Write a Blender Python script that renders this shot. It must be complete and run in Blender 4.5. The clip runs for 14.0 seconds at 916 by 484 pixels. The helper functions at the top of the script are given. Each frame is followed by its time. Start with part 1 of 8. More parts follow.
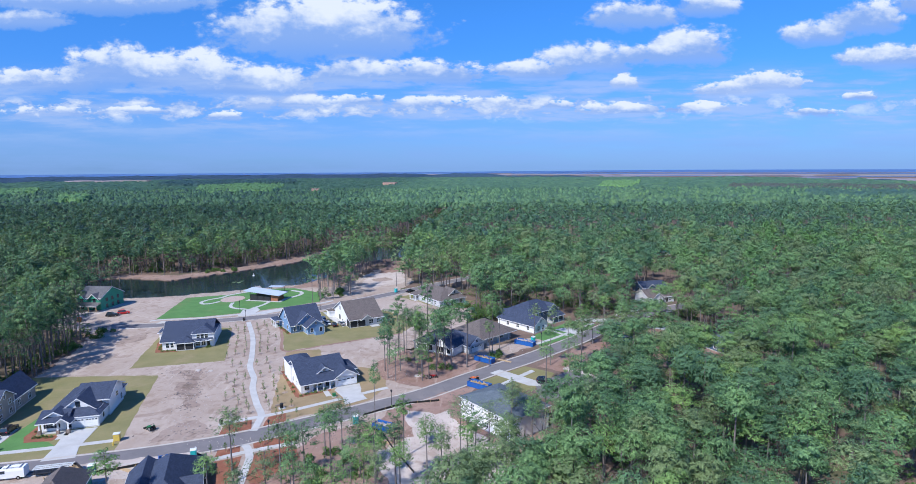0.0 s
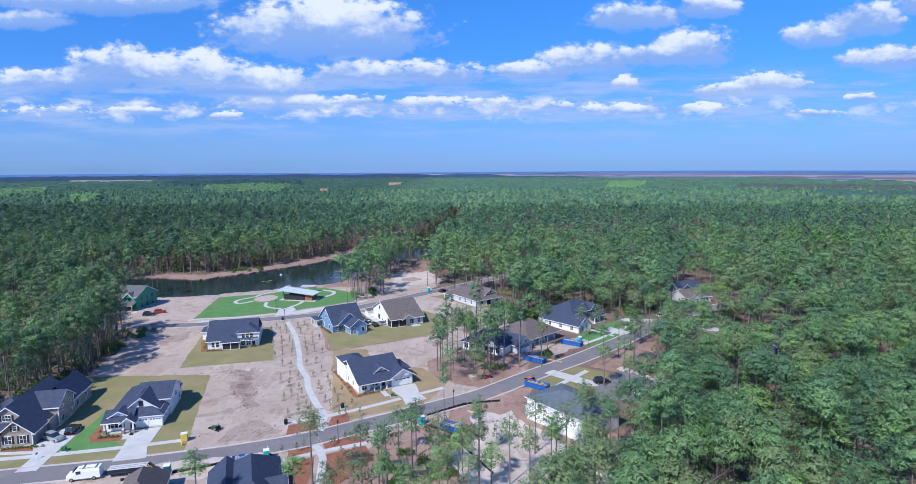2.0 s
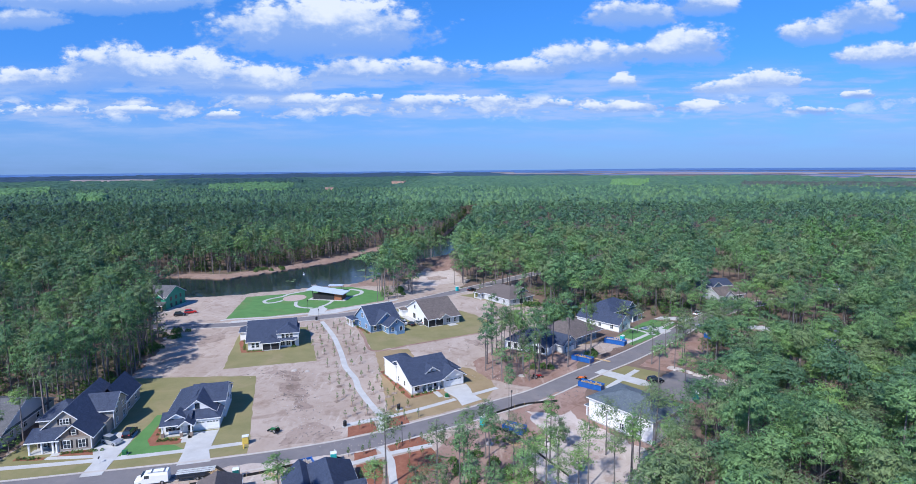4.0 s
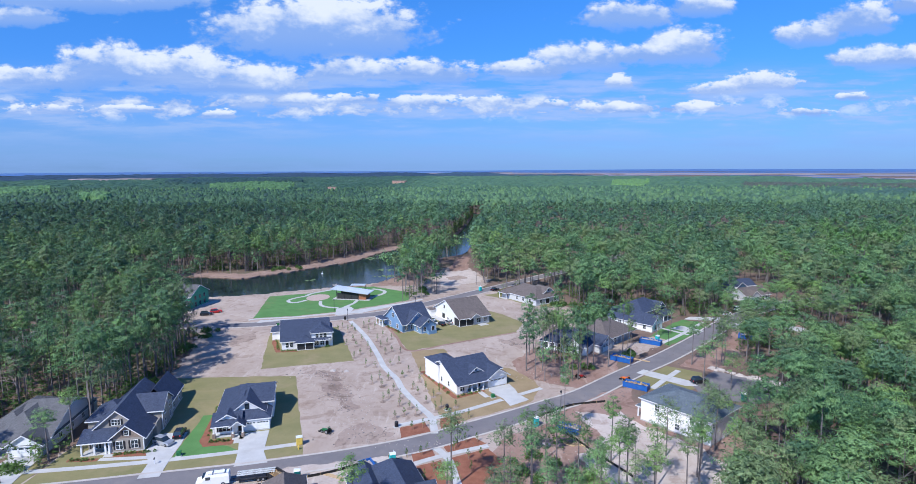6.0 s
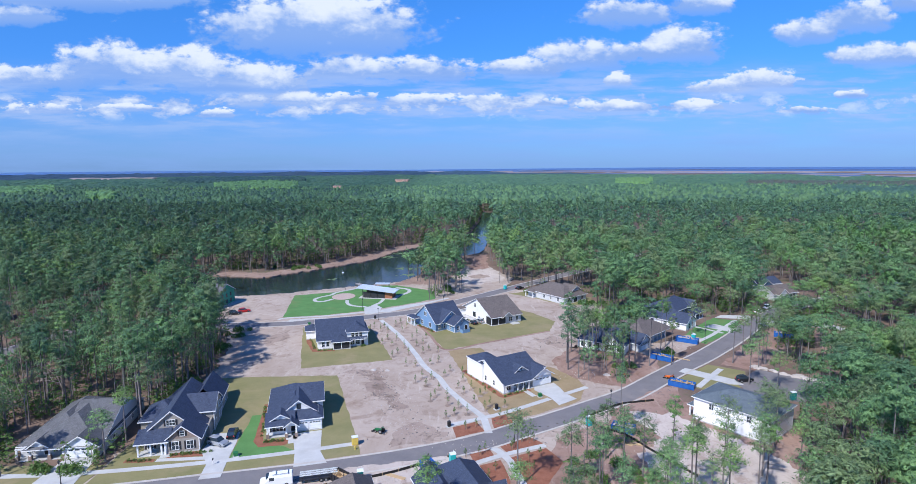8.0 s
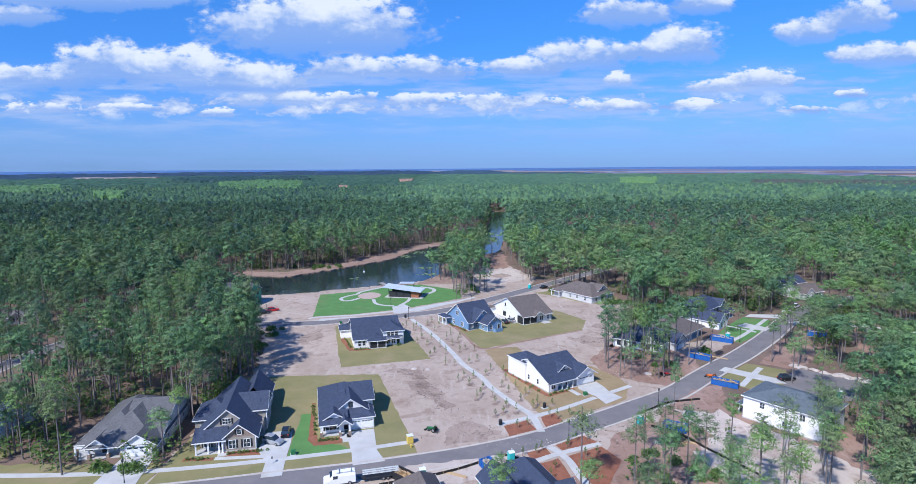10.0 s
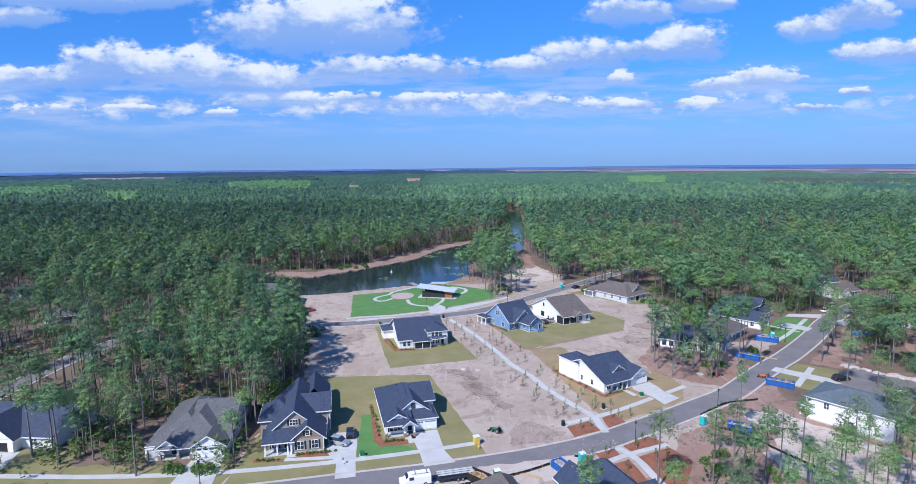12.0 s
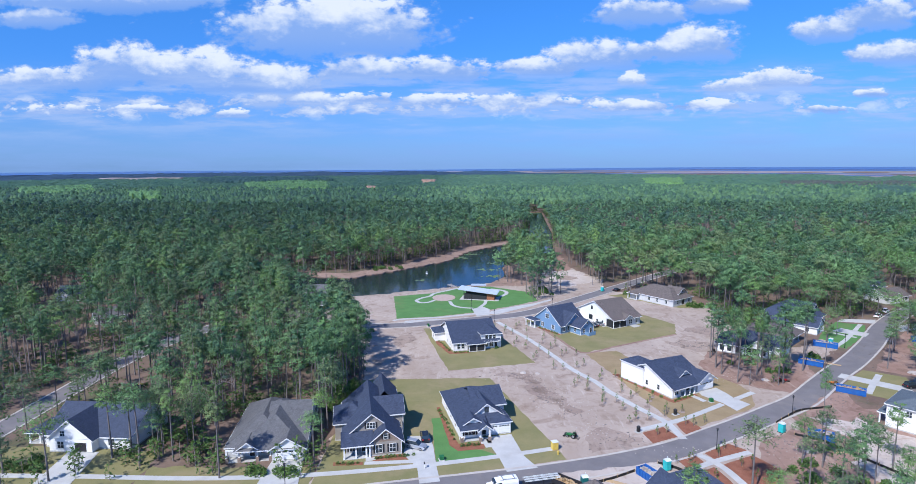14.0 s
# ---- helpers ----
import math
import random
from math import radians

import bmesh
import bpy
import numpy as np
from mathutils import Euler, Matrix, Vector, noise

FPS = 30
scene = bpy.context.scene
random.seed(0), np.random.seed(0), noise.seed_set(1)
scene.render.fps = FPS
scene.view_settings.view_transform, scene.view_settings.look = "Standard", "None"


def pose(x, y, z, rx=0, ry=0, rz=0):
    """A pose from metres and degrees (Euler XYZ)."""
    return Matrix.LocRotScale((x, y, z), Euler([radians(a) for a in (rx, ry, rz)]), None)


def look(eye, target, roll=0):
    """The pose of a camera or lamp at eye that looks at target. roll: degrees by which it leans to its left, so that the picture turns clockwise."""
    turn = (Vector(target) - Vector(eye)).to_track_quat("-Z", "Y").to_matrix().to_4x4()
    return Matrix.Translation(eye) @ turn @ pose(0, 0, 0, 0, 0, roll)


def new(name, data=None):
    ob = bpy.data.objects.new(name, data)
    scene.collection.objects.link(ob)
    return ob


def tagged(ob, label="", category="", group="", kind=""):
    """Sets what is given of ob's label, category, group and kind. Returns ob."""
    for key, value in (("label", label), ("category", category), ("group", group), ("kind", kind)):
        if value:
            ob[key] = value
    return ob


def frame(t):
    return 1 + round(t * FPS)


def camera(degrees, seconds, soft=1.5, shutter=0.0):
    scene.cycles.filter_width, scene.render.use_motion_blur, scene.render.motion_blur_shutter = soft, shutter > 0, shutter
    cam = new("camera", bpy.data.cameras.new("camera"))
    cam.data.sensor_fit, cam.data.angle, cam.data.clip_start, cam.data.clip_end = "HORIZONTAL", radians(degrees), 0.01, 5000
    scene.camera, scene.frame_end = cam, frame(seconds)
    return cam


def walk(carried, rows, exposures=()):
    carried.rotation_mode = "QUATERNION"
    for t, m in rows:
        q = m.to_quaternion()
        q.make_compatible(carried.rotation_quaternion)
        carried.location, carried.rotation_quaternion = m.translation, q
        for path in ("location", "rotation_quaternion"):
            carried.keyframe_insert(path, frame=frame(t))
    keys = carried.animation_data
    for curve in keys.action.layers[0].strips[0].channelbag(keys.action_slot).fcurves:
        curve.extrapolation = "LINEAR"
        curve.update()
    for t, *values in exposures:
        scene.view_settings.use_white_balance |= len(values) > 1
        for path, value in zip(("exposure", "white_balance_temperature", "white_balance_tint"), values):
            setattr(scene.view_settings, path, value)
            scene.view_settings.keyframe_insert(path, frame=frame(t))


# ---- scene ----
# ---------------------------------------------------------------- camera
cam = camera(78.0, 14.0, soft=0.75)
PATH = [
    (0, (-0.202, -1.519, 60.881), (-0.204, 0.464, 60.618), -0.3),
    (0.5, (-3.921, -1.237, 60.807), (-3.928, 0.746, 60.543), -0.4),
    (1, (-7.547, -0.792, 60.735), (-7.556, 1.19, 60.471), -0.3),
    (1.5, (-11.613, -0.572, 60.554), (-11.621, 1.411, 60.291), -0.3),
    (2, (-15.995, -0.262, 60.305), (-15.999, 1.721, 60.044), -0.2),
    (2.5, (-20.128, 0.273, 60.117), (-20.13, 2.256, 59.855), -0.2),
    (3, (-23.857, 0.92, 60.086), (-23.859, 2.903, 59.822), -0.3),
    (5.5, (-40.526, 2.875, 59.81), (-40.514, 4.857, 59.543), -0.3),
    (6, (-43.844, 3.097, 59.71), (-43.828, 5.079, 59.444), -0.2),
    (6.5, (-46.945, 3.329, 59.678), (-46.928, 5.311, 59.411), -0.3),
    (7, (-49.985, 3.6, 59.646), (-49.971, 5.582, 59.378), -0.2),
    (7.5, (-53.184, 3.833, 59.56), (-53.166, 5.814, 59.291), -0.2),
    (8, (-56.12, 4.033, 59.632), (-56.101, 6.014, 59.361), -0.3),
    (10.5, (-70.913, 3.856, 59.642), (-70.894, 5.837, 59.369), -0.3),
    (11, (-74.0, 3.855, 59.676), (-73.985, 5.837, 59.403), -0.4),
    (11.5, (-77.569, 4.112, 59.851), (-77.559, 6.093, 59.577), -0.4),
    (12, (-81.412, 4.18, 59.994), (-81.405, 6.161, 59.719), -0.5),
    (12.5, (-85.28, 4.235, 60.032), (-85.278, 6.216, 59.759), -0.5),
    (13, (-89.041, 4.676, 60.392), (-89.047, 6.657, 60.117), -0.5),
    (13.5, (-92.729, 5.026, 60.499), (-92.745, 7.007, 60.225), -0.5),
    (14, (-96.265, 5.319, 60.27), (-96.291, 7.3, 59.999), -0.3),
]
walk(cam, [(t, look(eye, target, roll)) for t, eye, target, roll in PATH], exposures=((0.0, 0.32, 5980.0, 10.0), (14.0, 0.32, 5980.0, 10.0)))

# ---------------------------------------------------------------- world, sun
SUN_ELEV, SHADOW_WAY = 47.0, (0.60, 0.80)      # shadows fall along SHADOW_WAY on the ground
SUN_STRENGTH, SKY_STRENGTH = 4.3, 0.108
_n = math.hypot(*SHADOW_WAY)
TO_SUN = Vector((-SHADOW_WAY[0] / _n * math.cos(radians(SUN_ELEV)), -SHADOW_WAY[1] / _n * math.cos(radians(SUN_ELEV)), math.sin(radians(SUN_ELEV))))
sun_data = bpy.data.lights.new("sun", "SUN")
sun_data.energy, sun_data.angle, sun_data.color = SUN_STRENGTH, radians(0.6), (1.0, 0.94, 0.86)
sun = new("sun", sun_data)
sun.matrix_world = look((0, 0, 200), tuple(Vector((0, 0, 200)) - TO_SUN))


class Tree:
    """Small helper that writes node trees."""

    def __init__(self, nt):
        self.nt = nt
        nt.nodes.clear()

    def node(self, kind):
        return self.nt.nodes.new(kind)

    def put(self, n, **ins):
        for k, v in ins.items():
            s = n.inputs[int(k[1:])] if k[0] == "i" and k[1:].isdigit() else n.inputs[k.replace("_", " ")]
            if isinstance(v, bpy.types.NodeSocket):
                self.nt.links.new(v, s)
            else:
                s.default_value = v
        return n

    def math(self, op, a, b=0.0, c=0.0, clamp=False):
        n = self.node("ShaderNodeMath")
        n.operation, n.use_clamp = op, clamp
        return self.put(n, i0=a, i1=b, i2=c).outputs[0]

    def mix(self, fac, a, b, blend="MIX"):
        n = self.node("ShaderNodeMix")
        n.data_type, n.blend_type = "RGBA", blend
        return self.put(n, i0=fac, i6=a, i7=b).outputs[2]

    def mixf(self, fac, a, b):
        n = self.node("ShaderNodeMix")
        n.data_type = "FLOAT"
        return self.put(n, i0=fac, i2=a, i3=b).outputs[0]

    def noise(self, vec, scale, detail=4.0, rough=0.55, dist=0.0):
        n = self.node("ShaderNodeTexNoise")
        return self.put(n, Vector=vec, Scale=scale, Detail=detail, Roughness=rough, Distortion=dist).outputs[0]

    def range(self, v, a, b, c=0.0, d=1.0, smooth=False):
        n = self.node("ShaderNodeMapRange")
        n.interpolation_type = "SMOOTHSTEP" if smooth else "LINEAR"
        return self.put(n, i0=v, i1=a, i2=b, i3=c, i4=d).outputs[0]


def rgb(r, g, b):
    return (r, g, b, 1.0)


world = bpy.data.worlds.new("world")
scene.world = world
world.use_nodes = True
w = Tree(world.node_tree)
sky = w.node("ShaderNodeTexSky")
sky.sky_type, sky.sun_disc = "NISHITA", False
sky.sun_elevation, sky.sun_rotation = radians(SUN_ELEV), math.atan2(TO_SUN.x, TO_SUN.y)
sky.altitude, sky.air_density, sky.dust_density, sky.ozone_density = 0, 1.0, 0.3, 2.0
way = w.node("ShaderNodeTexCoord").outputs["Generated"]
sep = w.put(w.node("ShaderNodeSeparateXYZ"), Vector=way)
X, Y, Z = sep.outputs
YY = w.math("MAXIMUM", w.math("ABSOLUTE", Y), 0.12)
U = w.math("DIVIDE", X, YY)
V = w.math("DIVIDE", Z, YY)
plane = w.put(w.node("ShaderNodeCombineXYZ"), X=U, Y=w.math("MULTIPLY", V, 1.6), Z=0.0).outputs[0]
heap = w.noise(plane, 8.0, 3.0, 0.5)
puff = w.noise(plane, 20.0, 5.0, 0.6, 0.15)
lump = w.noise(plane, 60.0, 4.0, 0.6)
# cumulus heaps: centre across, centre up, half width, half height, in the plane ahead
CLOUDS = [(-0.229, 0.243, 0.172, 0.056), (-0.591, 0.178, 0.082, 0.040), (-0.470, 0.166, 0.112, 0.042), (-0.718, 0.154, 0.092, 0.026), (-0.350, 0.150, 0.100, 0.034),
          (-0.190, 0.164, 0.066, 0.028), (-0.051, 0.163, 0.094, 0.026), (-0.620, 0.290, 0.210, 0.028), (-0.728, 0.256, 0.070, 0.020), (0.126, 0.165, 0.070, 0.020),
          (0.224, 0.187, 0.075, 0.029), (0.395, 0.205, 0.072, 0.034), (0.320, 0.190, 0.068, 0.020), (0.287, 0.143, 0.026, 0.015), (0.470, 0.130, 0.060, 0.017),
          (0.538, 0.143, 0.060, 0.024), (0.300, 0.258, 0.072, 0.028), (0.420, 0.272, 0.050, 0.020), (0.615, 0.226, 0.058, 0.022), (0.690, 0.252, 0.060, 0.034),
          (0.790, 0.276, 0.050, 0.022), (0.750, 0.186, 0.092, 0.024), (-0.345, 0.112, 0.036, 0.015), (-0.402, 0.090, 0.030, 0.010), (-0.268, 0.112, 0.046, 0.016),
          (-0.165, 0.114, 0.050, 0.015), (-0.060, 0.110, 0.070, 0.016), (0.062, 0.110, 0.066, 0.015), (0.150, 0.106, 0.050, 0.010), (0.290, 0.098, 0.086, 0.014),
          (0.420, 0.100, 0.070, 0.012), (0.610, 0.092, 0.046, 0.010), (0.700, 0.118, 0.028, 0.009), (-0.560, 0.100, 0.060, 0.008), (-0.700, 0.098, 0.070, 0.012)]
best = total = heights = None
for cu, cv, hu, hv in CLOUDS:
    a = w.math("DIVIDE", w.math("SUBTRACT", U, cu), hu)
    b = w.math("DIVIDE", w.math("SUBTRACT", V, cv - 0.25 * hv), hv)
    # flat base: the lower half falls off faster
    bb = w.math("MAXIMUM", b, w.math("MULTIPLY", b, -1.3))
    q = w.math("SUBTRACT", 1.0, w.math("ADD", w.math("MULTIPLY", a, a), w.math("MULTIPLY", bb, bb)))
    share = w.math("POWER", w.math("MAXIMUM", w.math("ADD", q, 1.2), 0.02), 3.0)
    part_of = w.math("MULTIPLY", share, w.math("MAXIMUM", w.math("MINIMUM", b, 1.6), -1.6))
    best = q if best is None else w.math("MAXIMUM", best, q)
    total = share if total is None else w.math("ADD", total, share)
    heights = part_of if heights is None else w.math("ADD", heights, part_of)
level = w.math("DIVIDE", heights, total)
best = w.math("MAXIMUM", best, -1.3)
rough_edge = w.math("ADD", w.math("MULTIPLY", w.math("SUBTRACT", heap, 0.5), 1.1), w.math("ADD", w.math("MULTIPLY", w.math("SUBTRACT", puff, 0.5), 1.5), w.math("MULTIPLY", w.math("SUBTRACT", lump, 0.5), 0.6)))
finep = w.put(w.node("ShaderNodeCombineXYZ"), X=w.math("MULTIPLY", U, 38.0), Y=w.math("MULTIPLY", V, 95.0), Z=1.1).outputs[0]
low = w.math("MULTIPLY", w.math("SUBTRACT", w.noise(finep, 1.0, 5.0, 0.62), 0.5), w.range(V, 0.20, 0.10, 0.2, 2.6))
rough_edge = w.math("ADD", rough_edge, low)
field = w.math("ADD", w.math("MULTIPLY", best, 0.50), w.math("ADD", rough_edge, 0.12))
# thin low rows far away
rowp = w.put(w.node("ShaderNodeCombineXYZ"), X=w.math("MULTIPLY", U, 7.0), Y=w.math("MULTIPLY", V, 52.0), Z=3.3).outputs[0]
rows = w.noise(rowp, 1.0, 5.0, 0.6)
belt = w.math("MULTIPLY", w.range(V, 0.03, 0.08, smooth=True), w.range(V, 0.19, 0.13, smooth=True))
thin = w.math("MULTIPLY", w.range(rows, 0.34, 0.62, smooth=True), w.math("MULTIPLY", belt, 0.8))
body = w.range(field, -0.20, 0.26, smooth=True)
# small cumulus in the low rows
smallp = w.put(w.node("ShaderNodeCombineXYZ"), X=w.math("MULTIPLY", U, 17.0), Y=w.math("MULTIPLY", V, 36.0), Z=7.7).outputs[0]
small = w.noise(smallp, 1.0, 6.0, 0.62, 0.2)
strip = w.math("MULTIPLY", w.range(V, 0.065, 0.095, smooth=True), w.range(V, 0.135, 0.112, smooth=True))
strip = w.math("MULTIPLY", strip, w.range(U, 0.75, 0.1, 0.72, 1.0))
puffs = w.range(w.math("ADD", small, w.math("MULTIPLY", strip, 0.16)), 0.575, 0.70, smooth=True)
puffs = w.math("MULTIPLY", puffs, strip)
veil = w.math("MULTIPLY", w.range(V, 0.20, 0.04, smooth=True), w.range(rows, 0.25, 0.75, 0.30, 0.72))
body = w.math("MULTIPLY", body, w.range(level, -1.1, 0.0, 0.40, 1.0, True))
cover = w.math("MAXIMUM", w.math("MAXIMUM", body, puffs), w.math("MAXIMUM", thin, veil))
cover = w.math("MULTIPLY", cover, w.range(Z, -0.06, -0.02, smooth=True))
bright = w.math("ADD", w.math("MULTIPLY", level, 1.35), w.math("ADD", w.math("MULTIPLY", w.math("SUBTRACT", heap, 0.5), 1.6), w.math("MULTIPLY", w.math("SUBTRACT", puff, 0.5), 2.4)))
bright = w.math("ADD", bright, w.math("MULTIPLY", w.math("SUBTRACT", lump, 0.5), 0.8))
lit = w.math("MULTIPLY", w.range(bright, -0.25, 1.15, smooth=True), body)
lit = w.math("MAXIMUM", lit, w.math("MULTIPLY", puffs, w.range(small, 0.48, 0.68, 0.0, 0.9)))
lit = w.math("MAXIMUM", lit, w.math("MULTIPLY", w.math("MULTIPLY", thin, rows), 0.45))
cloud_col = w.mix(lit, rgb(0.295, 0.475, 0.90), rgb(0.90, 0.95, 1.02))
tint = w.mix(w.range(Z, 0.0, 0.26), rgb(0.235, 0.455, 1.03), rgb(0.285, 0.69, 1.25))
blue = w.mix(1.0, sky.outputs[0], tint, "MULTIPLY")
air = w.node("ShaderNodeBackground")
w.put(air, Color=blue, Strength=SKY_STRENGTH)
fluff = w.node("ShaderNodeBackground")
w.put(fluff, Color=cloud_col, Strength=0.74)
both = w.node("ShaderNodeMixShader")
w.put(both, i0=cover, i1=air.outputs[0], i2=fluff.outputs[0])
w.put(w.node("ShaderNodeOutputWorld"), Surface=both.outputs[0])


# ---------------------------------------------------------------- materials
def material(name, build):
    m = bpy.data.materials.new(name)
    m.use_nodes = True
    t = Tree(m.node_tree)
    out = t.node("ShaderNodeOutputMaterial")
    bsdf = t.node("ShaderNodeBsdfPrincipled")
    t.put(out, Surface=bsdf.outputs[0])
    build(t, bsdf, out)
    return m


def surface(name, a, b, scale=1.0, fine=20.0, rough=0.8, bump=0.3, metal=0.0, spec=0.3, stain=None, amount=0.0, each=0.0):
    """Two tones mixed by coarse and fine noise, an optional stain, and fine relief. Scales are per metre."""
    def build(t, bsdf, out):
        p = t.node("ShaderNodeNewGeometry").outputs["Position"]
        n1 = t.noise(p, scale, 5.0, 0.6)
        n2 = t.noise(p, fine, 3.0, 0.6)
        m = t.math("ADD", t.math("MULTIPLY", n1, 0.7), t.math("MULTIPLY", n2, 0.3))
        col = t.mix(t.range(m, 0.32, 0.68), rgb(*a), rgb(*b))
        if stain:
            n3 = t.noise(p, scale * 0.37, 6.0, 0.65, 0.4)
            col = t.mix(t.range(n3, 0.5, 0.72, 0.0, amount, True), col, rgb(*stain))
        if each:
            r = t.node("ShaderNodeObjectInfo").outputs["Random"]
            hsv = t.node("ShaderNodeHueSaturation")
            t.put(hsv, Value=t.range(r, 0, 1, 1 - each, 1 + each), Color=col)
            col = hsv.outputs[0]
        t.put(bsdf, Base_Color=col, Roughness=rough, Metallic=metal)
        bsdf.inputs["Specular IOR Level"].default_value = spec
        if bump:
            bn = t.node("ShaderNodeBump")
            t.put(bn, Strength=bump, Distance=0.03, Height=m)
            t.put(bsdf, Normal=bn.outputs[0])
    return material(name, build)


def soil(name, a, b, dark, pale):
    """Graded building soil: broad tones, scraped darker patches, pale dusty streaks and fine litter."""
    def build(t, bsdf, out):
        p = t.node("ShaderNodeNewGeometry").outputs["Position"]
        broad = t.noise(p, 0.05, 5.0, 0.62, 0.6)
        mid = t.noise(p, 0.28, 6.0, 0.68, 0.5)
        fine = t.noise(p, 2.2, 4.0, 0.65)
        col = t.mix(t.range(t.math("ADD", t.math("MULTIPLY", broad, 0.6), t.math("MULTIPLY", mid, 0.4)), 0.36, 0.64), rgb(*a), rgb(*b))
        col = t.mix(t.range(mid, 0.50, 0.70, 0.0, 0.75, True), col, rgb(*dark))
        swirl = t.noise(p, 0.11, 6.0, 0.7, 1.6)
        col = t.mix(t.range(swirl, 0.52, 0.66, 0.0, 0.55, True), col, rgb(*dark))
        stretch = t.put(t.node("ShaderNodeMapping"), Vector=p)
        stretch.inputs["Rotation"].default_value = (0, 0, radians(-25))
        stretch.inputs["Scale"].default_value = (0.55, 0.09, 1.0)
        streak = t.noise(stretch.outputs[0], 1.0, 5.0, 0.65)
        col = t.mix(t.range(streak, 0.55, 0.72, 0.0, 0.5, True), col, rgb(*pale))
        col = t.mix(t.range(fine, 0.60, 0.72, 0.0, 0.5, True), col, rgb(*dark))
        t.put(bsdf, Base_Color=col, Roughness=0.95)
        bsdf.inputs["Specular IOR Level"].default_value = 0.2
        bn = t.node("ShaderNodeBump")
        t.put(bn, Strength=0.7, Distance=0.06, Height=t.math("ADD", mid, t.math("MULTIPLY", fine, 0.5)))
        t.put(bsdf, Normal=bn.outputs[0])
    return material(name, build)


def lapped(name, a, b, pitch=0.18, rough=0.6, board=False, dirt=0.12):
    """Painted boards: lap lines by height, or upright battens."""
    def build(t, bsdf, out):
        tc = t.node("ShaderNodeTexCoord").outputs["Object"]
        s = t.put(t.node("ShaderNodeSeparateXYZ"), Vector=tc)
        if board:
            h = t.math("ADD", s.outputs[0], s.outputs[1])
        else:
            h = s.outputs[2]
        ph = t.math("FRACT", t.math("DIVIDE", h, pitch))
        n = t.noise(tc, 0.8, 4.0, 0.6)
        n2 = t.noise(tc, 9.0, 3.0, 0.6)
        col = t.mix(t.range(t.math("ADD", t.math("MULTIPLY", n, 0.6), t.math("MULTIPLY", n2, 0.4)), 0.3, 0.7), rgb(*a), rgb(*b))
        col = t.mix(t.range(t.noise(tc, 0.35, 5.0, 0.6), 0.55, 0.75, 0.0, dirt), col, rgb(0.35, 0.31, 0.27))
        t.put(bsdf, Base_Color=col, Roughness=rough)
        bn = t.node("ShaderNodeBump")
        t.put(bn, Strength=0.5, Distance=0.02, Height=ph)
        t.put(bsdf, Normal=bn.outputs[0])
    return material(name, build)


def shingled(name, a, b, streak=0.25):
    """Asphalt shingles: courses, tabs, weather streaks."""
    def build(t, bsdf, out):
        tc = t.node("ShaderNodeTexCoord").outputs["Object"]
        s = t.put(t.node("ShaderNodeSeparateXYZ"), Vector=tc)
        bricks = t.node("ShaderNodeTexBrick")
        v = t.put(t.node("ShaderNodeCombineXYZ"), X=t.math("ADD", s.outputs[0], s.outputs[1]), Y=t.math("MULTIPLY", s.outputs[2], 1.5), Z=0.0).outputs[0]
        t.put(bricks, Vector=v, Color1=rgb(*a), Color2=rgb(*b), Mortar=rgb(*[c * 0.55 for c in a]), Scale=1.0)
        bricks.inputs["Mortar Size"].default_value = 0.012
        bricks.inputs["Brick Width"].default_value = 0.32
        bricks.inputs["Row Height"].default_value = 0.15
        n = t.noise(tc, 0.9, 5.0, 0.65)
        col = t.mix(t.range(n, 0.35, 0.7, 0.0, streak), bricks.outputs[0], rgb(*[min(1, c * 1.7 + 0.02) for c in b]))
        g = t.noise(tc, 60.0, 2.0, 0.7)
        col = t.mix(t.range(g, 0.4, 0.7, 0.0, 0.3), col, rgb(*[c * 0.5 for c in a]))
        t.put(bsdf, Base_Color=col, Roughness=0.75)
        bsdf.inputs["Specular IOR Level"].default_value = 0.35
        bn = t.node("ShaderNodeBump")
        t.put(bn, Strength=0.4, Distance=0.015, Height=bricks.outputs[1])
        t.put(bsdf, Normal=bn.outputs[0])
    return material(name, build)


